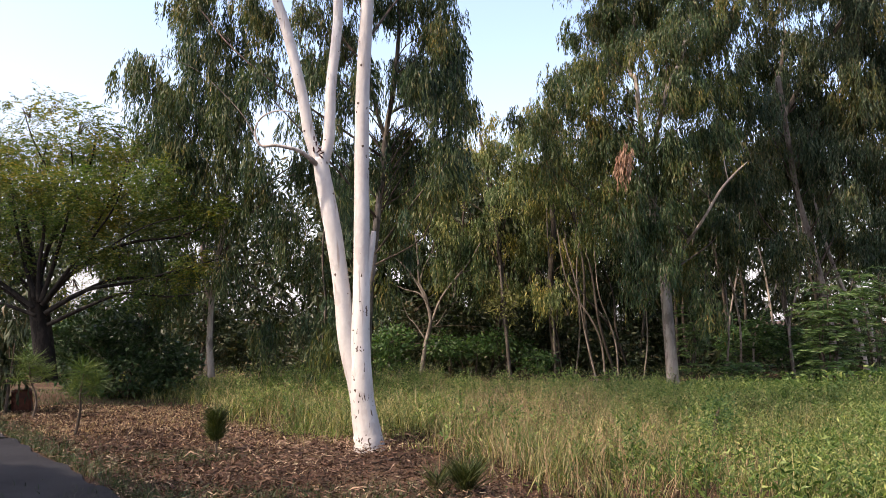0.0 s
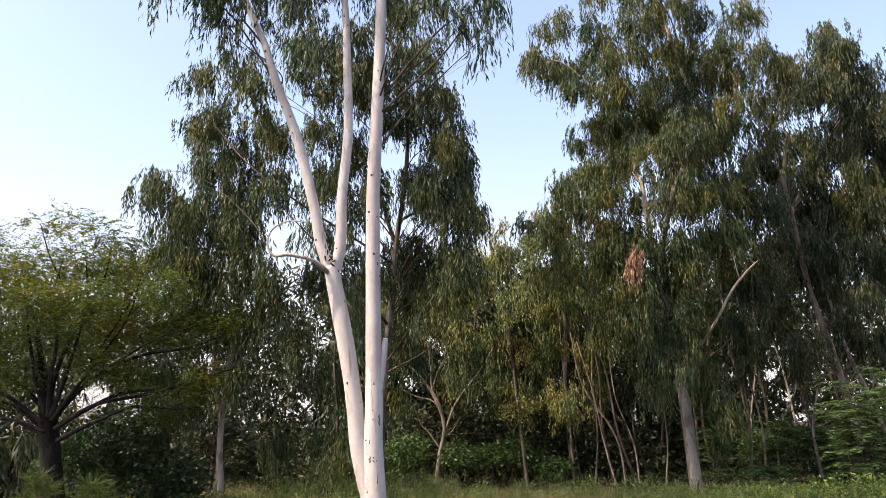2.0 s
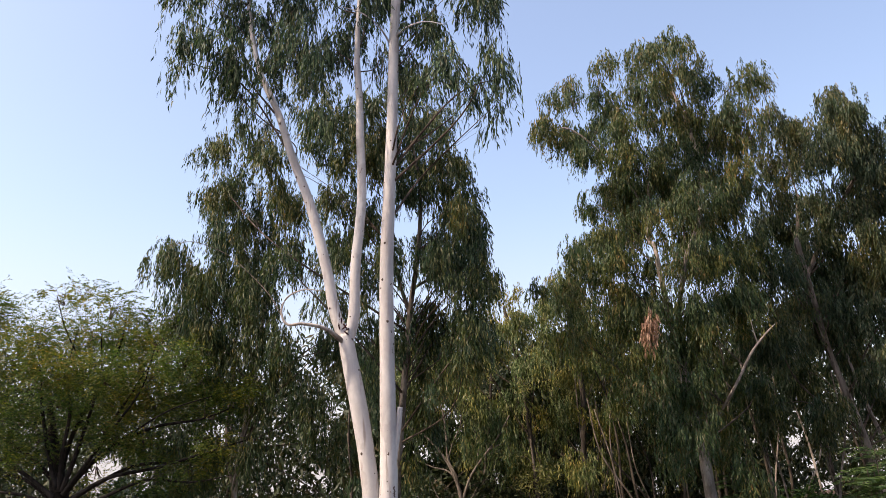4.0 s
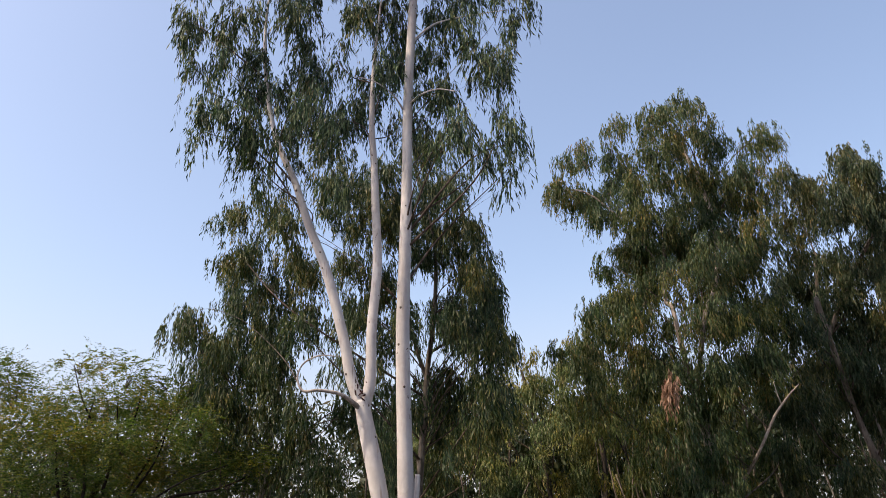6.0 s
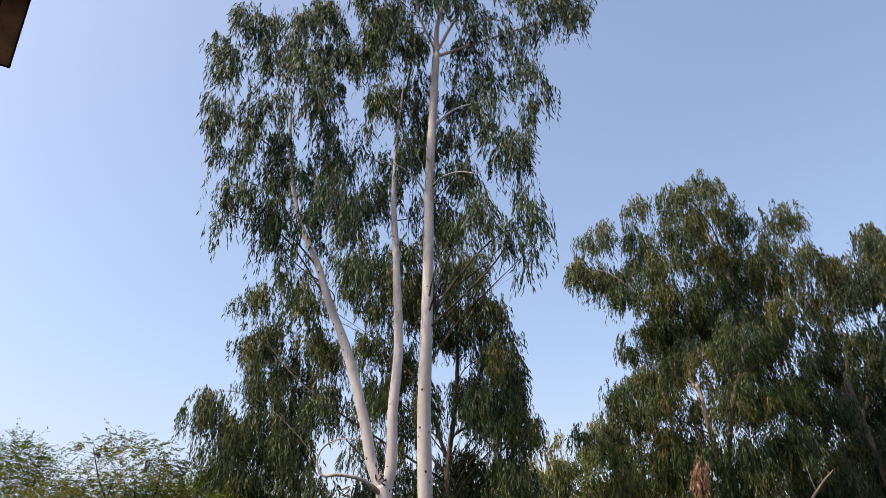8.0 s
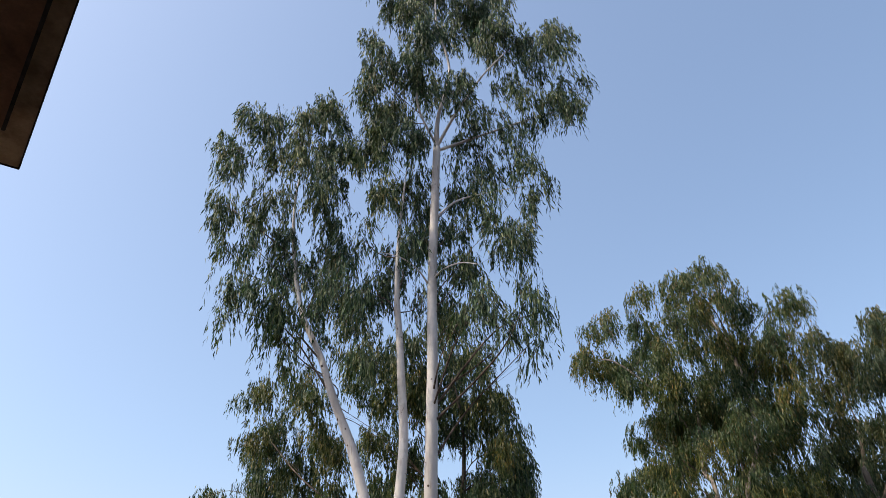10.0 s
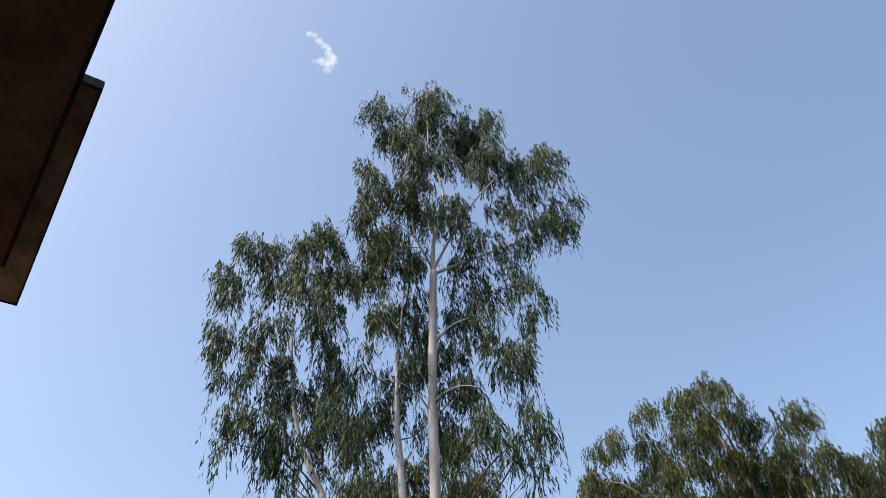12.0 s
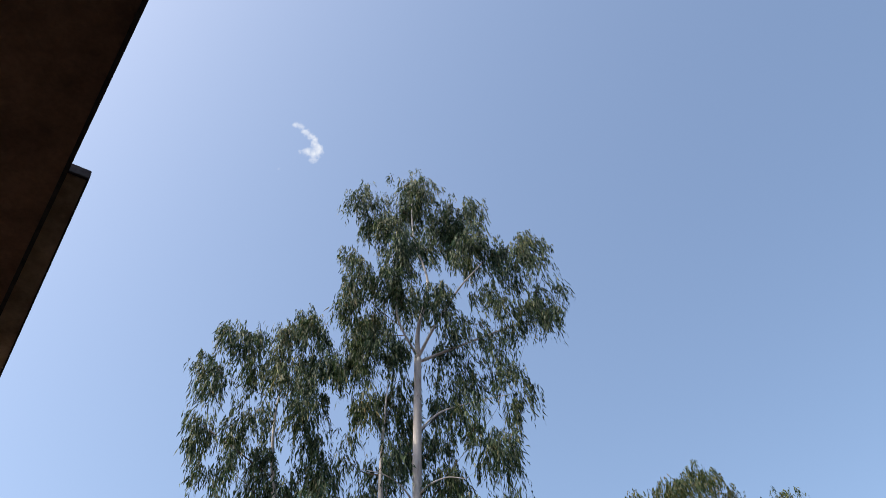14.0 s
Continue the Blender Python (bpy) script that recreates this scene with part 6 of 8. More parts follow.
mid.bough(-1.10, 21.6, 5.50, 0.60, 0.55, 0.85)
mid.bough(-0.35, 22.0, 5.90, 0.60, 0.55, 0.85)
mid.bough(0.55, 22.2, 6.20, 0.62, 0.55, 0.85)
mid.bough(1.45, 22.3, 6.30, 0.62, 0.55, 0.85)
mid.bough(2.15, 22.4, 6.60, 0.55, 0.50, 0.85)
mid.bough(-0.70, 22.1, 4.70, 0.60, 0.55, 0.85)
mid.bough(0.30, 22.3, 5.10, 0.60, 0.55, 0.85)
mid.bough(-1.75, 21.7, 4.60, 0.55, 0.55, 0.85)
mid.finish(0.005)

gap = Tree("young_eucalyptus_tree", (-0.9, 21, 0), "young forked eucalyptus with tan grey bare lower branches", "tree", M_TAN, M_EUC_OLIVE, llen=0.13, lwid=0.026, dens=1.3, drop=0.75)
gap.stem([(-0.56, 21.00, 0.19, 0.063), (-0.45, 21.00, 0.98, 0.053), (-0.32, 21.00, 1.63, 0.047), (-0.52, 21.00, 2.28, 0.036), (-0.79, 21.00, 2.72, 0.029), (-1.15, 21.00, 3.13, 0.022), (-1.67, 21.00, 3.45, 0.012)])
gap.stem([(-0.32, 21.00, 1.56, 0.041), (-0.42, 21.00, 2.14, 0.036), (-0.61, 21.00, 2.57, 0.031), (-0.64, 21.00, 3.16, 0.027), (-0.72, 21.00, 3.75, 0.018), (-0.94, 21.00, 4.48, 0.014)], "limb", 8)
gap.stem([(-0.29, 21.00, 1.56, 0.036), (-0.06, 21.00, 2.14, 0.031), (0.31, 21.00, 2.65, 0.027), (0.67, 21.00, 3.09, 0.018), (0.97, 21.00, 3.60, 0.014)], "limb", 8)
gap.stem([(-0.39, 21.00, 1.99, 0.026), (-0.61, 21.00, 2.28, 0.022), (-1.01, 21.00, 2.40, 0.018), (-1.37, 21.00, 2.57, 0.011)], "twig", 6)
gap.stem([(-0.71, 21.00, 2.60, 0.022), (-0.91, 21.00, 3.01, 0.018), (-0.99, 21.00, 3.45, 0.013), (-1.23, 21.00, 3.82, 0.007)], "twig", 6)
gap.stem([(-0.61, 21.00, 2.57, 0.022), (-0.47, 21.00, 3.01, 0.018), (-0.28, 21.00, 3.38, 0.015), (-0.23, 21.00, 3.89, 0.009)], "twig", 6)
gap.stem([(0.09, 21.00, 2.36, 0.022), (0.16, 21.00, 2.87, 0.018), (0.06, 21.00, 3.31, 0.012)], "twig", 6)
gap.stem([(0.45, 21.00, 2.79, 0.019), (0.74, 21.00, 2.90, 0.015), (1.04, 21.00, 2.84, 0.009)], "twig", 6)
gap.stem([(-0.46, 21.00, 1.12, 0.022), (-0.71, 21.00, 1.49, 0.018), (-0.90, 21.00, 1.70, 0.012), (-1.05, 21.00, 2.06, 0.007)], "twig", 6)
gap.stem([(-0.38, 21.00, 1.34, 0.019), (-0.13, 21.00, 1.53, 0.015), (0.09, 21.00, 1.88, 0.009)], "twig", 6)
gap.bough(-1.39, 21.91, 3.72, 0.56, 0.63, 0.85)
gap.bough(-1.36, 21.77, 3.56, 0.36, 0.33, limb=False)
gap.bough(-0.36, 21.10, 4.36, 0.56, 0.48, 0.85)
gap.bough(-0.72, 20.18, 4.33, 0.34, 0.31, limb=False)
gap.bough(0.68, 21.28, 3.41, 0.64, 0.56, 0.85)
gap.bough(0.79, 19.80, 2.93, 0.33, 0.30, limb=False)
gap.bough(-1.04, 22.22, 4.83, 0.55, 0.47, 0.85)
gap.bough(-0.75, 22.30, 4.68, 0.38, 0.34, limb=False)
gap.bough(-0.01, 20.26, 2.76, 0.45, 0.44, 0.59)
gap.bough(-0.08, 20.39, 3.15, 0.29, 0.26, 0.70, limb=False)
gap.bough(0.91, 21.31, 2.56, 0.39, 0.39, 0.59)
gap.bough(1.18, 21.15, 2.32, 0.26, 0.26, 0.70, limb=False)
gap.bough(-2.02, 21.83, 4.55, 0.52, 0.56, 0.85)
gap.bough(-2.05, 21.85, 4.27, 0.31, 0.32, limb=False)
gap.finish(0.005)

sick = Tree("sapling_tree", (2.4, 20.4, 0), "thin sapling with yellowing leaves", "tree", M_GREY, M_YELLOW, style="bush", llen=0.10, lwid=0.04, dens=0.55)
sick.stem([(1.69, 20.40, -0.11, 0.050), (1.60, 20.40, 1.00, 0.043), (1.50, 20.40, 2.12, 0.036), (1.43, 20.40, 2.97, 0.021)])
sick.bough(1.45, 20.12, 1.98, 0.36, 0.28)
sick.bough(1.88, 20.74, 2.16, 0.29, 0.17)
sick.bough(1.35, 20.10, 4.22, 0.25, 0.20, 0.60)
sick.bough(0.44, 20.17, 4.58, 0.20, 0.26, 0.80)
sick.bough(0.92, 20.15, 2.53, 0.25, 0.17, 0.50)
sick.bough(1.69, 20.18, 1.63, 0.20, 0.14, 0.60)
sick.finish(0.004)


# ---- the feathery tree by the lane ----
feather = Tree("feathery_tree", (-8.0, 16.0, 0), "spreading dark-stemmed tree with fine feathery foliage", "tree", M_DARK, M_FEATHER, style="spray", llen=0.060, lwid=0.017, dens=1.15)
feather.stem([(-7.72, 16.00, 0.41, 0.222), (-7.79, 16.00, 1.02, 0.198), (-7.90, 16.00, 1.73, 0.186), (-8.02, 16.00, 2.34, 0.137), (-8.18, 16.00, 3.01, 0.088), (-8.32, 16.00, 3.68, 0.050)])
feather.stem([(-7.91, 16.00, 1.84, 0.074), (-7.49, 16.00, 2.34, 0.055), (-6.95, 16.00, 2.79, 0.044), (-6.18, 16.00, 3.12, 0.032), (-5.29, 16.00, 3.24, 0.021), (-4.63, 16.00, 3.46, 0.014)], "limb", 8)
feather.stem([(-7.90, 16.00, 1.68, 0.059), (-7.25, 16.00, 2.06, 0.044), (-6.49, 16.00, 2.40, 0.032), (-5.60, 16.00, 2.45, 0.025), (-4.83, 16.00, 2.68, 0.014)], "limb", 8)
feather.stem([(-7.97, 16.00, 2.12, 0.060), (-7.79, 16.00, 3.01, 0.045), (-7.43, 16.00, 3.80, 0.033), (-7.02, 16.00, 4.71, 0.022), (-6.93, 16.00, 5.39, 0.011)], "limb", 8)
feather.stem([(-8.03, 16.00, 2.12, 0.052), (-8.50, 16.00, 2.56, 0.042), (-9.19, 16.00, 3.01, 0.031), (-9.98, 16.00, 3.24, 0.020)], "limb", 8)
feather.stem([(-7.95, 16.00, 1.68, 0.052), (-8.48, 16.00, 2.12, 0.041), (-9.04, 16.00, 2.34, 0.031)], "limb", 8)
feather.stem([(-7.80, 15.60, 2.00, 0.054), (-8.02, 15.60, 2.65, 0.043), (-8.22, 15.60, 3.41, 0.031), (-8.36, 15.60, 4.18, 0.019), (-8.50, 15.60, 4.85, 0.009)], "limb", 8)
feather.stem([(-7.74, 15.60, 1.95, 0.054), (-7.75, 15.60, 2.65, 0.042), (-7.69, 15.60, 3.41, 0.030), (-7.82, 15.60, 4.29, 0.018), (-7.69, 15.60, 5.07, 0.009)], "limb", 8)
feather.stem([(-7.69, 15.60, 1.95, 0.054), (-7.48, 15.60, 2.65, 0.042), (-7.29, 15.60, 3.41, 0.030), (-7.16, 15.60, 4.18, 0.018), (-7.25, 15.60, 5.07, 0.009)], "limb", 8)
feather.stem([(-7.67, 15.60, 1.89, 0.048), (-7.20, 15.60, 2.54, 0.036), (-6.74, 15.60, 3.19, 0.027), (-6.32, 15.60, 3.85, 0.018), (-6.13, 15.60, 4.63, 0.009)], "limb", 8)
feather.stem([(-7.60, 15.60, 1.73, 0.048), (-6.86, 15.60, 2.16, 0.038), (-6.00, 15.60, 2.32, 0.029), (-5.14, 15.60, 2.54, 0.021), (-4.17, 15.60, 2.81, 0.011)], "limb", 8)
feather.stem([(-7.54, 15.60, 1.51, 0.042), (-6.85, 15.60, 1.84, 0.035), (-6.10, 15.60, 2.11, 0.026), (-5.23, 15.60, 2.05, 0.017), (-4.48, 15.60, 2.16, 0.008)], "limb", 8)
feather.stem([(-7.09, 15.60, 2.54, 0.024), (-6.46, 15.60, 2.98, 0.020), (-5.71, 15.60, 3.41, 0.015), (-4.95, 15.60, 3.63, 0.009)], "limb", 8)
feather.stem([(-7.82, 15.60, 1.84, 0.048), (-8.49, 15.60, 2.32, 0.037), (-9.16, 15.60, 2.65, 0.025)], "limb", 8)
feather.stem([(-7.77, 15.60, 1.68, 0.042), (-8.36, 15.60, 1.89, 0.031), (-9.02, 15.60, 2.00, 0.022)], "limb", 8)
feather.stem([(-7.63, 16.00, 3.12, 0.030), (-7.73, 16.00, 4.25, 0.022), (-8.17, 16.00, 5.16, 0.015), (-8.42, 16.00, 5.85, 0.008)], "limb", 8)
feather.stem([(-7.18, 16.00, 3.01, 0.029), (-6.55, 16.00, 4.02, 0.022), (-6.12, 16.00, 4.82, 0.011)], "limb", 8)
feather.bough(-8.24, 15.66, 5.70, 0.45, 0.34, 0.35)
feather.bough(-8.04, 16.62, 6.02, 0.47, 0.35, 0.35)
feather.bough(-6.70, 14.95, 5.41, 0.42, 0.31, 0.45)
feather.bough(-6.32, 15.08, 5.17, 0.35, 0.31, 0.60)
feather.bough(-8.68, 16.35, 5.12, 0.60, 0.45, 0.60)
feather.bough(-7.49, 15.78, 5.00, 0.57, 0.43, 0.70)
feather.bough(-7.33, 17.54, 5.25, 0.54, 0.47, 0.80)
feather.bough(-9.00, 16.60, 4.95, 0.45, 0.34, 0.80)
feather.bough(-8.10, 16.80, 5.00, 0.42, 0.34, 0.70)
feather.bough(-7.20, 16.60, 5.00, 0.45, 0.34, 0.80)
feather.bough(-6.50, 16.70, 5.00, 0.42, 0.32, 1.00)
feather.bough(-5.90, 16.50, 5.20, 0.42, 0.34, 1.00)
feather.bough(-5.35, 16.60, 5.10, 0.42, 0.36, 1.00)
feather.bough(-7.58, 14.53, 4.01, 0.53, 0.42)
feather.bough(-6.84, 14.68, 4.03, 0.57, 0.41)
feather.bough(-6.53, 15.95, 4.24, 0.56, 0.44)
feather.bough(-5.36, 14.85, 4.27, 0.44, 0.34)
feather.bough(-5.67, 16.73, 4.13, 0.55, 0.38)
feather.bough(-8.03, 15.88, 3.56, 0.57, 0.43, 0.80)
feather.bough(-7.11, 16.05, 3.58, 0.61, 0.37)
feather.bough(-6.33, 16.35, 3.62, 0.56, 0.37, 0.80)
feather.bough(-5.37, 16.58, 3.53, 0.56, 0.37)
feather.bough(-4.50, 15.92, 3.79, 0.42, 0.35)
feather.bough(-6.64, 15.27, 2.84, 0.46, 0.23, 0.60)
feather.bough(-6.50, 16.56, 2.71, 0.49, 0.25, 0.70)
feather.bough(-8.57, 14.79, 4.37, 0.60, 0.61)
feather.bough(-9.10, 15.43, 3.39, 0.62, 0.63)
feather.bough(-10.20, 16.34, 5.59, 0.82, 0.70)
feather.bough(-8.29, 15.59, 2.87, 0.44, 0.30, 0.60)
feather.bough(-7.56, 16.67, 2.14, 0.38, 0.18, 0.50)
for bx, by, bz, br in ((-6.2, 15.6, 2.75, 0.50), (-5.4, 15.8, 2.30, 0.48), (-4.8, 15.7, 2.70, 0.45), (-8.6, 15.5, 2.55, 0.45), (-5.9, 15.4, 2.05, 0.36), (-6.8, 15.3, 3.10, 0.42)):
    feather.bough(bx, by, bz, br, br * 0.55, 0.6)
feather.finish(0.009)


# ---- undergrowth along the wood ----
s = Tree("shrub", (-6.69, 17.5, 0), "dense dark broad-leaved shrub at the wood edge", "shrub", M_TWIG, M_BROAD, style="bush", llen=0.14, lwid=0.06, dens=0.75, limbs=True)
s.stem([(-6.69, 17.5, -0.05, 0.035), (-6.66, 17.5, 0.3, 0.028), (-6.59, 17.55, 1.20, 0.012)], "stem", 8)
s.bough(-6.79, 17.75, 1.20, 0.53, 0.45)
s.bough(-7.39, 17.75, 0.95, 0.59, 0.48)
s.bough(-6.11, 17.60, 0.84, 0.52, 0.52)
s.bough(-7.70, 17.32, 1.33, 0.47, 0.45)
s.bough(-6.76, 17.44, 0.49, 0.65, 0.39)
s.bough(-5.88, 17.69, 0.23, 0.52, 0.34)
s.bough(-7.68, 17.91, 0.34, 0.54, 0.41)
s.bough(-6.59, 17.85, 1.69, 0.53, 0.34, 0.70)
s.bough(-8.07, 17.66, 0.72, 0.46, 0.46)
s.bough(-5.66, 17.72, 0.71, 0.39, 0.39)
s.bough(-8.16, 17.03, 1.21, 0.39, 0.39)
s.bough(-7.04, 17.40, 1.92, 0.57, 0.31, 0.70)
s.finish(0.004)

s = Tree("shrub", (-7.43, 14.0, 0), "drooping-leaved shrub beside the lane, its leaves darkened for shade", "shrub", M_TWIG, M_UNDER, style="hang", llen=0.2, lwid=0.045, dens=0.6, limbs=True)
s.stem([(-7.43, 14.0, -0.05, 0.035), (-7.40, 14.0, 0.3, 0.028), (-7.33, 14.05, 1.28, 0.012)], "stem", 8)
s.bough(-7.67, 14.45, 1.27, 0.34, 0.41)
s.bough(-7.86, 14.21, 0.89, 0.45, 0.56)
s.bough(-7.36, 14.20, 0.70, 0.29, 0.33)
s.bough(-7.83, 14.37, 0.29, 0.46, 0.46)
s.bough(-7.30, 13.82, 1.67, 0.26, 0.22, 0.70)
s.bough(-7.88, 13.53, 1.29, 0.43, 0.65)
s.finish(0.004)

s = Tree("shrub", (0.83, 21.5, 0), "leafy bright green shrub under the trees", "shrub", M_TWIG, M_FERN, style="bush", llen=0.13, lwid=0.06, dens=0.6, limbs=True)
s.stem([(0.83, 21.5, -0.05, 0.035), (0.86, 21.5, 0.3, 0.028), (0.93, 21.55, 0.89, 0.012)], "stem", 8)
s.bough(0.84, 21.66, 0.89, 0.51, 0.27)
s.bough(1.42, 21.42, 1.04, 0.45, 0.33)
s.bough(0.24, 21.40, 0.82, 0.45, 0.24)
s.bough(-0.06, 21.10, 0.98, 0.38, 0.29)
s.bough(-1.23, 21.21, 1.12, 0.50, 0.35)
s.bough(-1.86, 21.76, 0.96, 0.39, 0.30)
s.bough(2.06, 21.95, 0.80, 0.40, 0.31)
s.bough(2.41, 21.05, 0.55, 0.44, 0.27)
s.bough(-1.40, 21.59, 0.52, 0.45, 0.24)
s.finish(0.004)

s = Tree("shrub", (-2.85, 22.5, 0), "thicket behind the grass, its leaves coloured dark as in shade", "shrub", M_TWIG, M_UNDER, style="bush", llen=0.16, lwid=0.07, dens=0.6, limbs=True)
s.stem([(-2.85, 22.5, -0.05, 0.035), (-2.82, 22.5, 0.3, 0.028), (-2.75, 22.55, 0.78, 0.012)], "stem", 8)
s.bough(-2.82, 22.28, 0.79, 0.56, 0.47)
s.bough(-3.80, 22.62, 0.47, 0.57, 0.38)
s.bough(-5.27, 22.22, 0.79, 0.57, 0.48)
s.bough(-2.28, 22.92, 1.71, 0.48, 0.54)
s.bough(-1.30, 22.36, 1.71, 0.56, 0.53)
s.bough(0.56, 22.64, 1.71, 0.63, 0.53)
s.bough(2.42, 22.42, 1.55, 0.63, 0.63)
s.bough(3.38, 22.69, 1.09, 0.64, 0.64)
s.bough(4.31, 22.68, 0.78, 0.64, 0.55)
s.bough(5.16, 22.32, 0.48, 0.48, 0.48)
s.bough(-5.83, 22.01, 1.10, 0.57, 0.63)
s.bough(-6.61, 22.00, 1.71, 0.64, 0.64)
s.bough(-0.37, 22.27, 0.79, 0.62, 0.31)
s.finish(0.004)

def frond_bush(x, y, stems, fronds, low, high, spread, length, leaf, name, label, category):
    """Bare thin stems with layered fronds: each an arching midrib with paired narrow leaflets."""
    ob = base(name, (x, y, 0), label, category)
    heads = []
    for _ in range(stems):
        a = rng.uniform(0, 2 * np.pi)
        hub = np.array([x + math.cos(a) * spread * rng.random(), y + math.sin(a) * spread * 0.6 * rng.random(), high * rng.uniform(0.7, 1.0)])
        foot_ = np.array([x + rng.normal() * 0.08, y + rng.normal() * 0.08, -0.04])
        mid_ = foot_ * 0.5 + hub * 0.5 + rng.normal(size=3) * [0.08, 0.08, 0.0]
        tube("stem", [(*foot_, 0.022), (*mid_, 0.015), (*hub, 0.007)], M_TWIG, ob, 6, 5, 0.02)
        heads.append((foot_, mid_, hub))
    k = fronds
    pick = rng.integers(0, stems, k)
    s_ = rng.random((k, 1)) ** 0.6
    f0, f1, f2 = (np.array([heads[i][j] for i in pick]) for j in range(3))
    root = np.where(s_ < 0.5, f0 + (f1 - f0) * s_ * 2, f1 + (f2 - f1) * (s_ - 0.5) * 2)
    root[:, 2] = np.maximum(root[:, 2], low)
    a = rng.uniform(0, 2 * np.pi, (k, 1))
    out = np.concatenate([np.cos(a), np.sin(a), 0.35 + 0.25 * rng.random((k, 1))], -1)
    ln = length * (0.6 + 0.6 * rng.random((k, 1)))
    pairs = 15
    q = (np.arange(pairs)[None, :, None] + 0.5) / pairs
    rib = lambda u: root[:, None] + out[:, None] * ln[:, None] * u + np.array([0, 0, -0.55]) * ln[:, None] * u ** 2
    side = unit(np.cross(out, [0, 0, 1.0]))[:, None]
    p_, w_, l_ = [], [], []
    for sgn in (-1, 1):
        p_.append(rib(q)); w_.append(sgn * side + out[:, None] * 0.35 + np.array([0, 0, -0.25]) + rng.normal(size=(k, pairs, 3)) * 0.10)
        l_.append(np.broadcast_to(ln[:, None] * 0.30 * np.sin(0.35 + 2.5 * q), (k, pairs, 1)))
    p_, w_, l_ = (np.concatenate(z_).reshape(-1, z_[0].shape[-1]) for z_ in (p_, w_, l_))
    v, t = leaves(p_, w_, l_[:, 0], 0.022 + 0.010 * rng.random(len(p_)), 0.05)
    place("fronds", numpy_mesh("fronds", v, t, leaf), ob)
    v, t = twig_arrays(rib(np.linspace(0, 1, 5)[None, :, None]), 0.004)
    tagged(place("midribs", numpy_mesh("midribs", v, t, M_TWIG), ob), kind="stuff")


frond_bush(8.1, 17.2, 7, 190, 0.5, 2.5, 0.95, 0.62, M_FRESH, "frond_shrub", "tall feathery green shrub with layered fronds below the gums", "shrub")
frond_bush(9.6, 18.0, 5, 120, 0.4, 2.9, 0.9, 0.62, M_FRESH, "frond_shrub", "tall feathery green shrub at the edge of the wood", "shrub")
frond_bush(6.4, 18.2, 5, 110, 0.15, 0.75, 0.7, 0.50, M_FERN, "frond_shrub", "low dark green frond shrub in the shade", "shrub")
frond_bush(5.9, 19.6, 4, 70, 0.4, 2.2, 0.6, 0.55, M_FRESH, "frond_shrub", "slender feathery shrub behind the pale trunk", "shrub")

s = Tree("shrub", (8.29, 22.0, 0), "feathery green shrub in the shade of the wood", "shrub", M_TWIG, M_FERN, style="spray", llen=0.12, lwid=0.04, dens=0.4, limbs=True)
s.stem([(8.29, 22.0, -0.05, 0.035), (8.32, 22.0, 0.3, 0.028), (8.39, 22.05, 1.25, 0.012)], "stem", 8)
s.bough(8.27, 21.95, 1.25, 0.65, 0.39)
s.bough(9.11, 22.16, 1.10, 0.60, 0.50)
s.bough(7.95, 22.34, 0.94, 0.49, 0.40)
s.bough(9.98, 22.45, 0.48, 0.68, 0.41)
s.finish(0.004)

s = Tree("shrub", (3.47, 10.6, 0), "tall leafy green weed standing in the grass", "shrub", M_TWIG, M_FERN, style="bush", llen=0.06, lwid=0.028, dens=1.6, limbs=False)
s.stem([(3.47, 10.6, -0.05, 0.035), (3.50, 10.6, 0.3, 0.028), (3.57, 10.65, 0.50, 0.012)], "stem", 8)
s.bough(3.49, 10.66, 0.33, 0.16, 0.17)
s.bough(3.59, 10.66, 0.52, 0.13, 0.13)
s.bough(3.37, 10.58, 0.14, 0.14, 0.14)
s.bough(3.66, 10.59, 0.28, 0.11, 0.14)
s.finish(0.004)

s = Tree("shrub", (8.3, 15.8, 0), "bright leafy green weeds where the grass meets the wood", "shrub", M_TWIG, M_WEED, style="bush", llen=0.13, lwid=0.045, dens=0.8, limbs=False)
s.stem([(8.3, 15.8, -0.05, 0.03), (8.33, 15.8, 0.2, 0.02), (8.38, 15.85, 0.45, 0.010)], "stem", 8)
for bx, by, bz, br in ((8.3, 15.8, 0.42, 0.36), (7.6, 15.9, 0.34, 0.32), (8.9, 16.0, 0.38, 0.34), (6.9, 16.2, 0.28, 0.30), (9.5, 16.2, 0.36, 0.34)):
    s.bough(bx, by, bz, br, br * 0.75)
s.finish(0.004)

s = Tree("shrub", (4.68, 16.8, 0), "leafy weeds at the foot of the wood", "shrub", M_TWIG, M_WEED, style="bush", llen=0.1, lwid=0.04, dens=0.75, limbs=False)
s.stem([(4.68, 16.8, -0.05, 0.035), (4.71, 16.8, 0.3, 0.028), (4.78, 16.85, 0.50, 0.012)], "stem", 8)
s.bough(4.63, 16.62, 0.09, 0.24, 0.10)
s.bough(5.27, 17.22, 0.15, 0.43, 0.18)
s.bough(5.79, 16.66, 0.20, 0.49, 0.17)
s.bough(6.43, 16.55, 0.19, 0.49, 0.20)
s.bough(7.47, 17.12, 0.10, 0.57, 0.23)
s.bough(8.25, 16.80, 0.13, 0.52, 0.26)
s.bough(3.40, 16.73, 0.31, 0.36, 0.14)
s.bough(4.21, 17.22, 0.18, 0.37, 0.15)
s.bough(2.43, 16.37, 0.42, 0.30, 0.10)
s.bough(8.72, 16.39, 0.06, 0.52, 0.31)
s.finish(0.004)


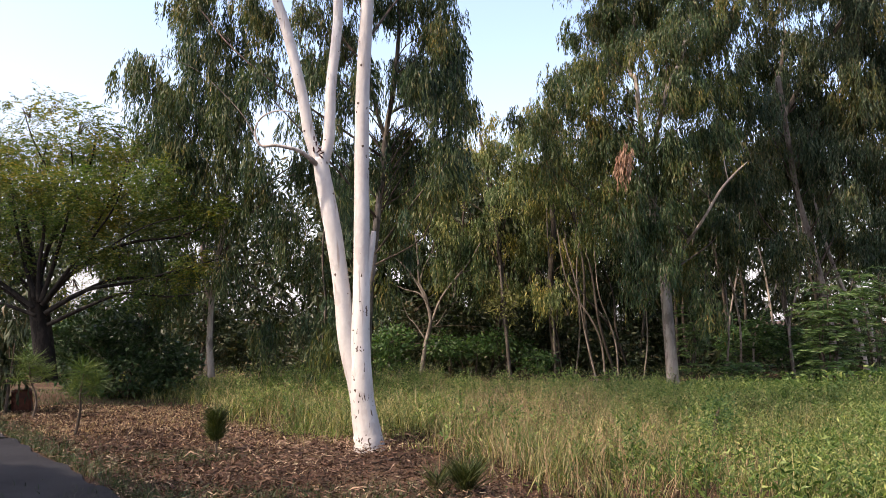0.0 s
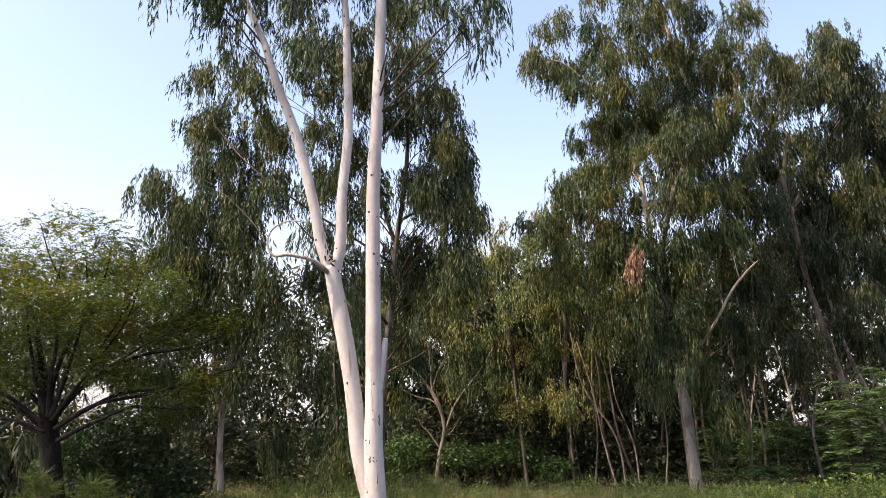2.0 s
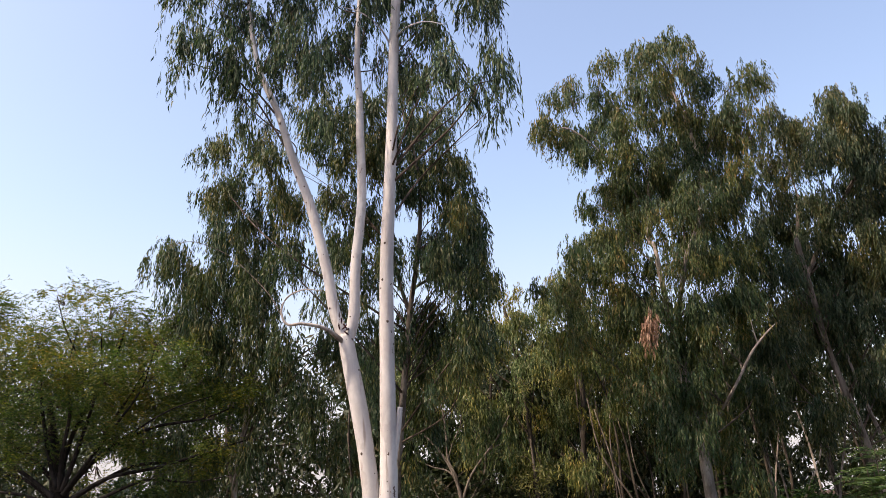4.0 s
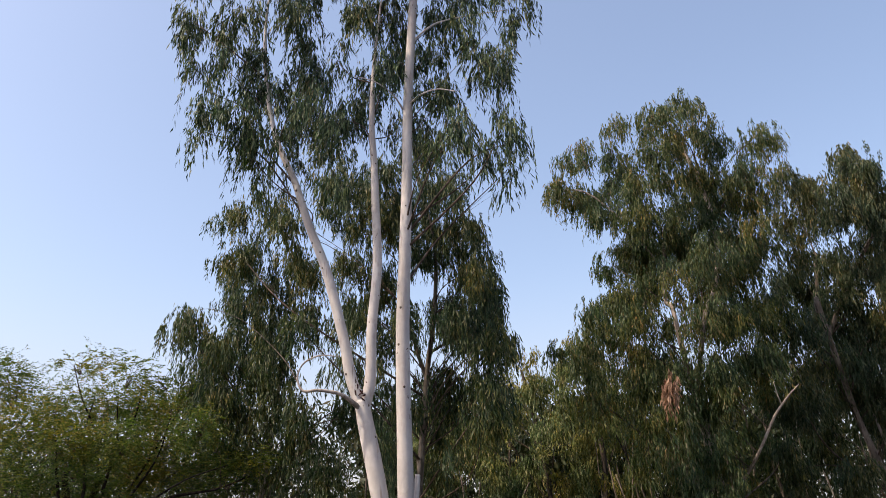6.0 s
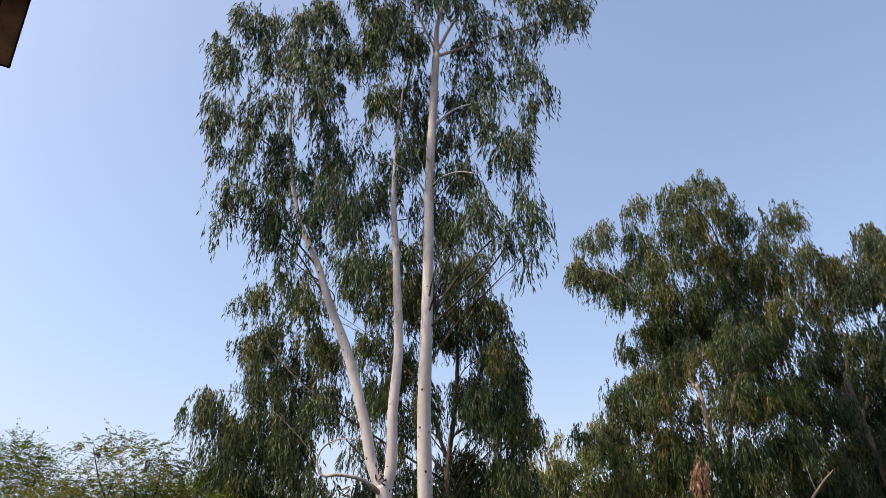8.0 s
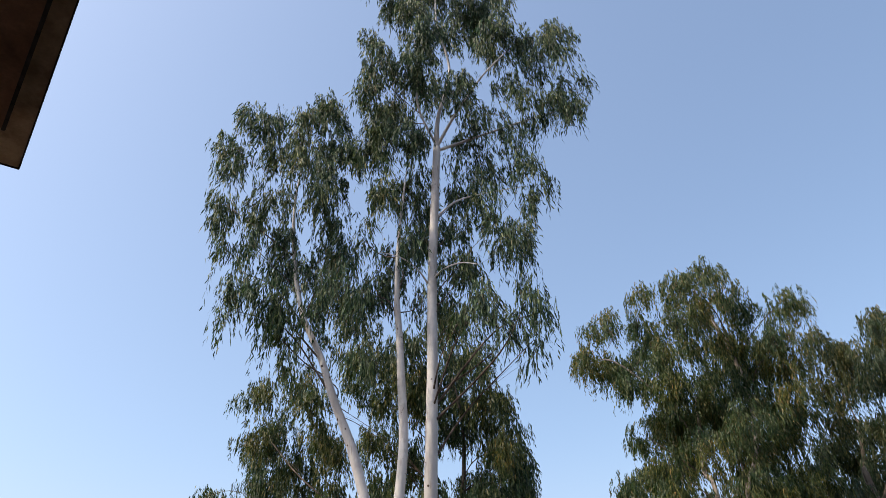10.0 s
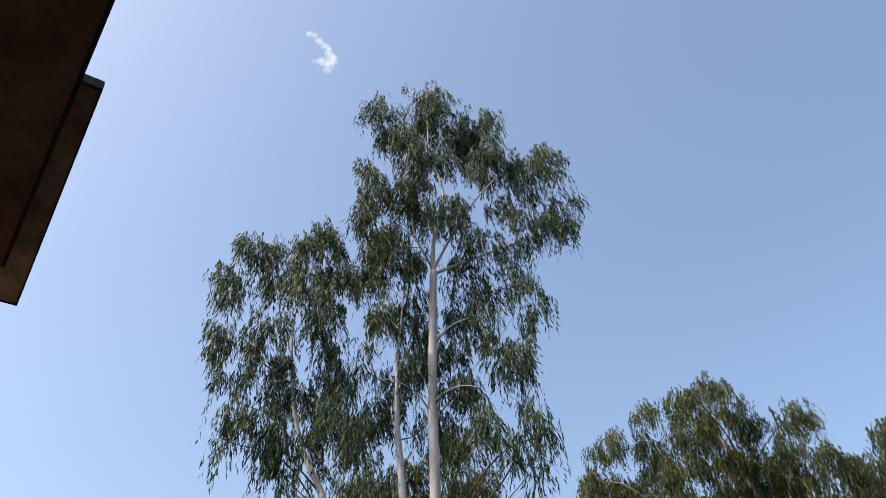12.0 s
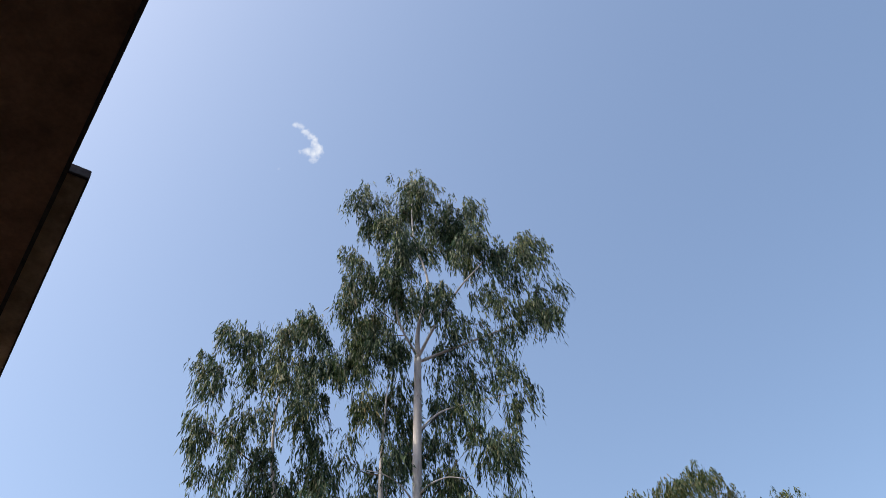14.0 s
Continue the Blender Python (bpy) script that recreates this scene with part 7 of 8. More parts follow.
# ---- an unseen tree, added beside the house to shade the lane and the front of the litter ----
shade = Tree("unseen_shade_tree", (-9.6, 3.6, 0), "unseen leafy tree added beside the house to shade the lane", "tree", M_GREY, M_BROAD, style="bush", llen=0.22, lwid=0.12, dens=0.38)
shade.stem([(-9.6, 3.6, -0.05, 0.16), (-9.5, 3.7, 1.6, 0.13), (-9.2, 4.0, 3.4, 0.10), (-8.8, 4.4, 5.4, 0.05)])
for bx, by, bz, br in ((-9.4, 3.4, 5.0, 1.2), (-8.6, 4.4, 5.6, 1.3), (-7.8, 4.2, 4.8, 1.1), (-7.9, 5.3, 5.3, 1.2), (-9.4, 5.2, 5.2, 1.2), (-7.0, 5.2, 4.9, 1.0), (-8.8, 6.2, 5.0, 1.0), (-6.6, 4.4, 4.9, 1.0), (-10.4, 4.4, 4.6, 1.1), (-10.4, 6.4, 5.0, 1.1)):
    shade.bough(bx, by, bz, br, br * 0.7)
shade.finish(0.006)


# ---- thin stems standing in the wood ----
def pole(x, y, h, r, lean, mat, label):
    t = base("young_tree", (x, y, 0), label, "tree", "stems in the wood")
    bend = rng.normal(size=2) * 0.12
    tube("trunk", [(x, y, -0.05, r * 1.2), (x + lean * h * 0.3 + bend[0], y + bend[1], h * 0.33, r), (x + lean * h * 0.65 - bend[0], y, h * 0.66, r * 0.8), (x + lean * h, y + bend[1], h, r * 0.45)], mat, t, 8, 6, 0.02)
    return t


for x, y, h, r, lean in ((4.3, 20.0, 4.5, 0.032, -0.28), (3.9, 21.0, 4.5, 0.035, -0.12), (3.2, 22.0, 5.5, 0.03, 0.05), (2.6, 23.5, 5.0, 0.035, 0.1), (4.6, 21.5, 4.0, 0.03, -0.34), (5.1, 22.0, 3.6, 0.03, -0.30),
                         (8.0, 23.0, 6.0, 0.05, -0.06), (8.7, 24.0, 6.0, 0.045, 0.03), (9.4, 22.0, 5.5, 0.055, -0.10), (10.3, 23.0, 6.0, 0.05, 0.06), (10.9, 21.0, 5.0, 0.06, -0.25),
                         (11.6, 22.0, 5.0, 0.05, -0.2), (7.2, 24.0, 6.5, 0.04, 0.02), (6.6, 23.0, 6.0, 0.04, -0.04), (8.3, 22.0, 3.8, 0.03, 0.22), (9.8, 23.5, 4.4, 0.035, -0.22), (11.2, 24.0, 5.0, 0.04, -0.12),
                         (1.3, 23.0, 5.0, 0.03, 0.12), (1.7, 24.5, 5.5, 0.035, -0.08), (2.2, 22.5, 4.6, 0.025, -0.15), (3.5, 24.0, 5.0, 0.035, 0.16), (5.6, 24.0, 5.0, 0.04, 0.08)):
    if x in (10.9, 11.6, 9.8, 8.3):
        pole(x, y, h, r, lean, M_PALE, "thin leaning pale trunk at the edge of the wood")
    else:
        pole(x, y, h, r, lean, M_POLE, "thin leaning trunk coloured dark for the shade of the wood")
for x, y, h, r, lean in ((3.75, 19.8, 3.6, 0.022, -0.22), (4.05, 20.4, 3.9, 0.026, -0.30), (4.45, 20.8, 3.4, 0.020, -0.16), (3.3, 20.6, 4.4, 0.020, 0.06), (2.9, 21.2, 4.6, 0.022, -0.04), (4.9, 20.2, 3.2, 0.018, 0.10), (3.6, 22.6, 4.8, 0.024, 0.02),
                         (7.0, 20.4, 4.2, 0.024, 0.05), (7.6, 21.0, 4.6, 0.028, -0.05), (8.9, 20.8, 4.4, 0.030, 0.03), (9.2, 21.4, 4.2, 0.024, -0.14), (10.1, 21.8, 4.8, 0.032, 0.05), (10.6, 22.4, 4.4, 0.028, -0.10), (7.9, 22.6, 5.0, 0.026, 0.08)):
    pole(x, y, h, r, lean, M_TAN, "slender tan grey trunk among the trees of the wood")
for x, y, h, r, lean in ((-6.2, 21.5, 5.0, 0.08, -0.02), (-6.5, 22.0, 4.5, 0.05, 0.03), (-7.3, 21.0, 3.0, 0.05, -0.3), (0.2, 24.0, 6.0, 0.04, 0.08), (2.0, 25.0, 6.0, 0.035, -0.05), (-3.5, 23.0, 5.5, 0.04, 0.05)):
    pole(x, y, h, r, lean, M_POLE, "thin upright trunk coloured dark for the shade of the wood")

# ---- the depth of the wood: leafy mass far behind, with gaps of sky ----
def woods(y0, y1, x0, x1, count, top, gaps):
    k = count
    x = rng.uniform(x0, x1, k); y = rng.uniform(y0, y1, k); z = top * rng.random(k) ** 1.15
    lump = np.sin(x * 1.7 + 2 * np.sin(z * 1.3)) * np.sin(z * 1.9 + 0.6 * x) + 0.5 * np.sin(x * 4.1 + z * 3.3)
    keep = lump > -0.80
    for gx_, gz_, gr in gaps:
        q = y / y1
        keep &= np.hypot((x / q - gx_), ((z - 1.6) / q + 1.6 - gz_)) > gr * (0.7 + 0.5 * rng.random(k))
    p = np.stack([x, y, z], -1)[keep]
    w = rng.normal(size=p.shape) * [0.6, 0.6, 0.4] + [0, 0, -0.7]
    return leaves(p, w, 0.32 * (0.6 + 0.7 * rng.random(len(p))), 0.095)


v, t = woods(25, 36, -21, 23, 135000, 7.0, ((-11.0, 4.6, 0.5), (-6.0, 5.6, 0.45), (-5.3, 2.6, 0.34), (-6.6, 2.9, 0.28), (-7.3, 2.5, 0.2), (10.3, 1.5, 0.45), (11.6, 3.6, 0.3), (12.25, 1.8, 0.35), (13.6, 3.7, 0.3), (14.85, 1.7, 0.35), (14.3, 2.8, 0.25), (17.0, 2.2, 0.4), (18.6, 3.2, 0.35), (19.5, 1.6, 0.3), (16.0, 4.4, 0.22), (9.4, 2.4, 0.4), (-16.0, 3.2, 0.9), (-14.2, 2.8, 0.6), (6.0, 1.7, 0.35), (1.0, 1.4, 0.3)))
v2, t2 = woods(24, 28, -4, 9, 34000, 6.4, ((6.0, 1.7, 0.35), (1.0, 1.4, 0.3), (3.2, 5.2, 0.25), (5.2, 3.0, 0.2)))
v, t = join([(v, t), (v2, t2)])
tagged(new("woods", numpy_mesh("woods", v, t, M_UNDER)), "leafy depth of the wood behind the trees, coloured dark for shade", "woods", kind="stuff")

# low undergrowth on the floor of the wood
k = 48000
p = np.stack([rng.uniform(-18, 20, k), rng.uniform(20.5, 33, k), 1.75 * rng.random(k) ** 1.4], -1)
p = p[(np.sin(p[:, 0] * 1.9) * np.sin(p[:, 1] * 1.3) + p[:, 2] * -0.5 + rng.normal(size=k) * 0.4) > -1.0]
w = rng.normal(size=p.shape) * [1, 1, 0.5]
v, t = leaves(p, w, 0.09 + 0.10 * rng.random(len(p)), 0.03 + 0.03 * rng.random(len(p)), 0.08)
tagged(new("undergrowth", numpy_mesh("undergrowth", v, t, M_UNDER)), "low green undergrowth on the floor of the wood, darkened for shade", "undergrowth", kind="stuff")

# ---- tall grass, dry stalks, weeds ----
def blades(p, h, w, bend):
    k = len(p)
    a = rng.uniform(0, 2 * np.pi, k)
    out = np.stack([np.cos(a), np.sin(a), a * 0], -1)
    side = np.stack([-np.sin(a), np.cos(a), a * 0], -1) * w[:, None] / 2
    up = np.array([0, 0, 1.0])
    tip = np.concatenate([rng.normal(size=(k, 2)) * 0.24, np.zeros((k, 1))], -1) * h[:, None]
    l1 = p + up * (h * 0.5)[:, None] + out * (h * bend * 0.25)[:, None] + tip * 0.5
    l2 = p + up * (h * (0.97 - 0.25 * bend))[:, None] + out * (h * bend)[:, None] + tip
    v = np.stack([p - side, p + side, l1 - side * 0.8, l1 + side * 0.8, l2], 1).reshape(-1, 3)
    o = np.arange(k)[:, None] * 5
    return v, np.vstack([o + [0, 1, 3], o + [0, 3, 2], o + [2, 3, 4]])


def grass_edge(x):
    """How far ahead the tall grass begins, for each x."""
    return np.interp(x, [-9, -5.2, -3.4, -1.9, -0.6, 0.4, 1.1, 2.2, 5.0], [19.5, 16.5, 13.6, 11.7, 10.9, 9.2, 7.7, 6.6, 5.6])


def field(k, back=21.0, lo=-8.5, hi=14.0, soft=0.5):
    x = rng.uniform(lo, hi, k); y = 5.5 + (back - 5.5) * rng.random(k) ** 0.8
    keep = (y > grass_edge(x) + rng.normal(size=k) * soft) & (np.abs(x) < y * 0.62 + 1.0)
    x, y = x[keep], y[keep]
    return np.stack([x, y, rise(x, y) - 0.02], -1)


def low_back(p):
    """The growth is knee-high in the open and short under the trees."""
    return np.clip((19.6 - p[:, 1] - 0.18 * np.clip(p[:, 0] - 2.0, 0, 6) + 3.0 * (p[:, 0] < 0)) / 3.6, 0.22, 1.0)


def clumped(k, clumps, spread, **where):
    """Plants gathered in clumps, and for each plant its clump's vigour."""
    heart = field(clumps, **where)
    of = rng.integers(0, len(heart), k)
    c = heart[of] + np.concatenate([rng.normal(size=(k, 2)) * spread, np.zeros((k, 1))], -1)
    c[:, 2] = rise(c[:, 0], c[:, 1]) - 0.02
    ok = c[:, 1] > grass_edge(c[:, 0]) - 0.5
    return c[ok], rng.uniform(0.45, 1.35, len(heart))[of][ok]


p1, g1 = clumped(85000, 4200, 0.11)
p0 = field(62000)
p, vigour = np.vstack([p0, p1]), np.concatenate([np.full(len(p0), 0.75), g1])
patch = 0.5 + 0.5 * np.sin(p[:, 0] * 1.1 + 0.7 * np.sin(p[:, 1])) * np.sin(p[:, 1] * 0.8 + 1.0)
tuft = 0.5 + 0.5 * np.sin(p[:, 0] * 3.1 + np.sin(p[:, 1] * 2.3)) * np.sin(p[:, 1] * 2.7 + 0.8 * p[:, 0])
h = (0.18 + 0.40 * rng.random(len(p))) * (0.45 + 0.40 * patch + 0.40 * tuft ** 1.6) * low_back(p) * vigour
v, t = blades(p, h, 0.005 + 0.007 * rng.random(len(p)), 0.25 + 0.95 * rng.random(len(p)) ** 1.2)
tagged(new("grass", numpy_mesh("grass", v, t, M_GRASS)), "tall green and straw-coloured uncut grass", "grass", kind="stuff")

p = field(105000)
dry = 1.0 * np.exp(-((p[:, 0] - 1.4) / 1.25) ** 2) * (0.3 + 0.7 * (np.sin(p[:, 0] * 3.3 + p[:, 1] * 2.1) > -0.3)) + 0.025 + 0.22 * np.exp(-((p[:, 0] + 2.3) / 1.5) ** 2)
p = p[rng.random(len(p)) < dry]
v, t = blades(p, (0.25 + 0.5 * rng.random(len(p))) * low_back(p), 0.003 + 0.004 * rng.random(len(p)), 0.15 + 0.7 * rng.random(len(p)) ** 1.6)
tagged(new("dry_grass", numpy_mesh("dry_grass", v, t, M_STRAW)), "dry straw-coloured grass stalks standing in the field", "grass", kind="stuff")

# fine seed heads over the grass
p = field(34000)
patch = np.sin(p[:, 0] * 1.4 + 2 * np.sin(p[:, 1] * 0.8)) * np.sin(p[:, 1] * 1.1)
p = p[rng.random(len(p)) < (0.30 + 0.5 * (patch > -0.1)) * np.clip(0.35 + (p[:, 0] + 1.0) * 0.25, 0.2, 1) * np.clip(1.6 - 0.16 * np.maximum(p[:, 0], 0) - 0.03 * p[:, 1], 0.25, 1)]
top_h = (0.34 + 0.34 * rng.random((len(p), 1))) * low_back(p)[:, None]
q = np.repeat(p + np.concatenate([rng.normal(size=(len(p), 2)) * 0.03, top_h], -1), 7, 0) + rng.normal(size=(len(p) * 7, 3)) * [0.030, 0.030, 0.045]
v, t = leaves(q, rng.normal(size=q.shape) * [1, 1, 0.6] + [0, 0, 0.5], 0.018 + 0.020 * rng.random(len(q)), 0.005 + 0.004 * rng.random(len(q)), 0.05)
tagged(new("seed_heads", numpy_mesh("seed_heads", v, t, M_SEED)), "fine pale yellowish seed heads over the grass", "grass", kind="stuff")

p, vigour = clumped(40000, 1500, 0.15)
thick = np.clip(0.35 + (p[:, 0] + 0.5) * 0.15, 0.36, 1) * (1 - 0.72 * np.exp(-((p[:, 0] - 1.4) / 1.0) ** 2)) * (0.25 + 0.75 * (np.sin(p[:, 0] * 2.1 + p[:, 1] + np.sin(p[:, 1] * 1.7)) > -0.35))
keep = rng.random(len(p)) < thick
p, vigour = p[keep], vigour[keep]
n_leaf = 9
clump = 0.5 + 0.5 * np.sin(p[:, 0] * 2.6 + 1.7 * np.sin(p[:, 1] * 1.9)) * np.sin(p[:, 1] * 2.2 + np.sin(p[:, 0] * 1.3))
tall = ((0.20 + 0.34 * rng.random(len(p))) * (0.5 + 0.6 * clump ** 1.4) * low_back(p) * vigour)[:, None, None]
zz = rng.random((len(p), n_leaf, 1)) ** 0.5 * tall
q = p[:, None] + np.concatenate([rng.normal(size=(len(p), n_leaf, 2)) * 0.075, zz], -1)
w = rng.normal(size=q.shape) * [1, 1, 0.5] + [0, 0, 0.55]
k = len(p) * n_leaf
v, t = leaves(q.reshape(-1, 3), w.reshape(-1, 3), 0.030 + 0.055 * rng.random(k), 0.007 + 0.010 * rng.random(k), 0.08)
tagged(new("weeds", numpy_mesh("weeds", v, t, M_WEED)), "leafy light green weeds among the grass", "weeds", kind="stuff")

# taller weeds with long pointed leaves standing above the grass
p, vigour = clumped(8000, 420, 0.16, back=20.0, lo=-4.0, hi=13.0)
lush = np.clip(0.10 + 0.85 * (np.sin(p[:, 0] * 1.3 + 1.8 * np.sin(p[:, 1] * 0.7)) > -0.1) * np.clip((p[:, 0] - 1.6) * 0.7, 0.12, 1) + 0.6 * (p[:, 1] > 15), 0, 1)
keep = rng.random(len(p)) < lush
p, vigour = p[keep], vigour[keep]
n_leaf = 16
tall = ((0.26 + 0.34 * rng.random(len(p))) * (0.6 + 0.6 * vigour) * np.clip(low_back(p), 0.3, 1))[:, None, None]
up_ = (np.arange(n_leaf)[None, :, None] + rng.random((len(p), n_leaf, 1))) / n_leaf
sway = np.concatenate([rng.normal(size=(len(p), 1, 2)) * 0.16, np.zeros((len(p), 1, 1))], -1)
q = p[:, None] + np.concatenate([rng.normal(size=(len(p), n_leaf, 2)) * 0.02, (0.15 + 0.85 * up_) * tall], -1) + sway * up_ ** 2 * tall
turn = rng.uniform(0, 2 * np.pi, (len(p), n_leaf, 1))
w = np.concatenate([np.cos(turn), np.sin(turn), 0.2 + 0.9 * rng.random(turn.shape)], -1)
size = (0.055 + 0.075 * rng.random((len(p), n_leaf))) * (1.15 - 0.6 * up_[..., 0])
v, t = leaves(q.reshape(-1, 3), w.reshape(-1, 3), size.ravel(), size.ravel() * 0.22, 0.12)
stalk = p[:, None] + np.linspace(0, 1, 5)[None, :, None] * np.array([0, 0, 1.0]) * tall + sway * np.linspace(0, 1, 5)[None, :, None] ** 2 * tall
v, t = join([(v, t), twig_arrays(stalk, 0.004)])
tagged(new("tall_weeds", numpy_mesh("tall_weeds", v, t, M_WEED)), "tall green weeds with long pointed leaves", "weeds", kind="stuff")

# short grass along the lane and behind the litter
def verge(k):
    u = rng.uniform(-24, 3, k); n = 2.50 + np.abs(rng.normal(size=k)) * 0.30
    a = np.stack([u * HU[0] + n * HN[0], u * HU[1] + n * HN[1]], -1)
    x = rng.uniform(-11, -2.5, k); y = rng.uniform(12.2, 19, k)
    b = np.stack([x, y], -1)
    b = b[(x * HN[0] + y * HN[1] > 2.9) & (rng.random(k) < np.clip((y - 12.2) / 3, 0.1, 1))]
    c = np.stack([rng.normal(size=k // 8) * 1.0 - 1.2, rng.normal(size=k // 8) * 0.25 + 7.6], -1)
    d = np.stack([rng.normal(size=k // 10) * 0.35 - 2.95, rng.normal(size=k // 10) * 0.3 + 9.7], -1)
    e = np.vstack([a, b, c, d])
    return np.column_stack([e, rise(e[:, 0], e[:, 1]) - 0.01])


p = verge(15500)
v, t = blades(p, 0.03 + 0.10 * rng.random(len(p)), 0.005 + 0.004 * rng.random(len(p)), 0.3 + 0.6 * rng.random(len(p)))
tagged(new("verge_grass", numpy_mesh("verge_grass", v, t, M_VERGE)), "short rough grass along the edge of the lane", "grass", kind="stuff")

# low dry thatch behind the litter; its pale straw also stands in for sunlight there
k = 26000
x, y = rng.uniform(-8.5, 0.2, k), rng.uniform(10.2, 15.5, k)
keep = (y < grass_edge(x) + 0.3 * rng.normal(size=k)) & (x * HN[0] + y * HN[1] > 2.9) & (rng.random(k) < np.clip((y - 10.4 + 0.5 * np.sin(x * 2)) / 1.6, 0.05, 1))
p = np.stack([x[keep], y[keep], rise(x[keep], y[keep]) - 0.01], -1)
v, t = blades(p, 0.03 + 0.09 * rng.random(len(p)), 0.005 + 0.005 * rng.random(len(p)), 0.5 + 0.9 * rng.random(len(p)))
tagged(new("dry_thatch", numpy_mesh("dry_thatch", v, t, M_STRAW)), "low dry tan grass behind the leaf litter, its paleness standing for sunlight too", "grass", kind="stuff")

# ---- leaf litter ----
k = 150000
x, y = rng.uniform(-9, 4, k), 5.5 + 10 * rng.random(k)
keep = (x * HN[0] + y * HN[1] > 2.38 + 0.5 * rng.random(k)) & (y < grass_edge(x) + 0.4 + rng.random(k)) & (np.sin(x * 1.6 + 1.5 * np.sin(y * 1.3)) + rng.normal(size=k) * 0.8 > -0.9)
x, y = x[keep], y[keep]
p = np.stack([x, y, rise(x, y) + 0.002 + 0.06 * rng.random(len(x)) ** 2], -1)
w = rng.normal(size=p.shape) * [1, 1, 0.34]
v, t = leaves(p, w, 0.04 + 0.08 * rng.random(len(p)), 0.008 + 0.011 * rng.random(len(p)), 0.25)
tagged(new("leaf_litter", numpy_mesh("leaf_litter", v, t, M_LITTER)), "dry brown fallen eucalyptus leaves covering the ground", "leaf litter", kind="stuff")

# strips of shed bark and fallen twigs, thickest round the foot of the white gum
k = 6500
x, y = rng.uniform(-6.5, 2.6, k), 6.4 + 6.5 * rng.random(k)
keep = (x * HN[0] + y * HN[1] > 2.8) & (y < grass_edge(x) + 0.2) & (rng.random(k) < 0.12 + 0.88 * np.exp(-((x + 1.6) / 1.5) ** 2 - ((y - 10.2) / 1.1) ** 2))
p = np.stack([x[keep], y[keep], rise(x[keep], y[keep]) + 0.02 + 0.05 * rng.random(keep.sum())], -1)
v, t = leaves(p, rng.normal(size=p.shape) * [1, 1, 0.22], 0.07 + 0.20 * rng.random(len(p)) ** 2, 0.008 + 0.016 * rng.random(len(p)), 0.30)
tagged(new("shed_bark", numpy_mesh("shed_bark", v, t, M_SHED)), "curled reddish strips of shed bark on the litter", "shed bark", kind="stuff")
k = 240
x, y = rng.uniform(-5.5, 2.2, k), 6.8 + 4.5 * rng.random(k)
keep = (x * HN[0] + y * HN[1] > 2.9) & (y < grass_edge(x) + 0.5)
p = np.stack([x[keep], y[keep], rise(x[keep], y[keep]) + 0.035], -1)
way_ = unit(rng.normal(size=p.shape) * [1, 1, 0.12]) * (0.2 + 0.5 * rng.random((len(p), 1)))
bow = np.cross(way_, [0, 0, 1.0]) * rng.normal(size=(len(p), 1)) * 0.2
st = np.linspace(0, 1, 6)[None, :, None]
v, t = twig_arrays(p[:, None] + way_[:, None] * st + bow[:, None] * (st - st ** 2) * 2, 0.006)
tagged(new("fallen_twigs", numpy_mesh("fallen_twigs", v, t, M_TWIG)), "thin fallen twigs lying on the leaf litter", "fallen twigs", kind="stuff")

# ---- seedlings ----
def seedling(name, x, y, h, r, count, label, bare=0.35, mat=None):
    z = float(rise(x, y))
    ob = base(name, (x, y, z), label, "seedling")
    tube("stem", [(x, y, z - 0.03, 0.014), (x + 0.02, y, z + h * 0.5, 0.011), (x, y + 0.01, z + h * 0.95, 0.006)], M_TWIG, ob, 6, 5)
    s = bare + (1 - bare) * rng.random(count)
    p = np.stack([x + rng.normal(size=count) * 0.02, y + rng.normal(size=count) * 0.02, z + h * 0.85 * s], -1)
    w = unit(rng.normal(size=(count, 3)) * [1, 1, 0.3]) + [0, 0, 1.0]
    v, t = leaves(p, w, r * (0.6 + 0.6 * rng.random(count)), 0.008, 0.06)
    place("needles", numpy_mesh("needles", v, t, mat or M_NEEDLE), ob)


seedling("pine_seedling", -2.72, 9.9, 0.56, 0.22, 1100, "dark green pine seedling standing in the litter")
seedling("pine_seedling", 0.22, 7.75, 0.20, 0.34, 420, "dark tufted pine seedling at the edge of the grass", 0.0)
seedling("pine_seedling", -0.05, 7.7, 0.16, 0.28, 140, "small tufted pine seedling at the edge of the grass", 0.05)


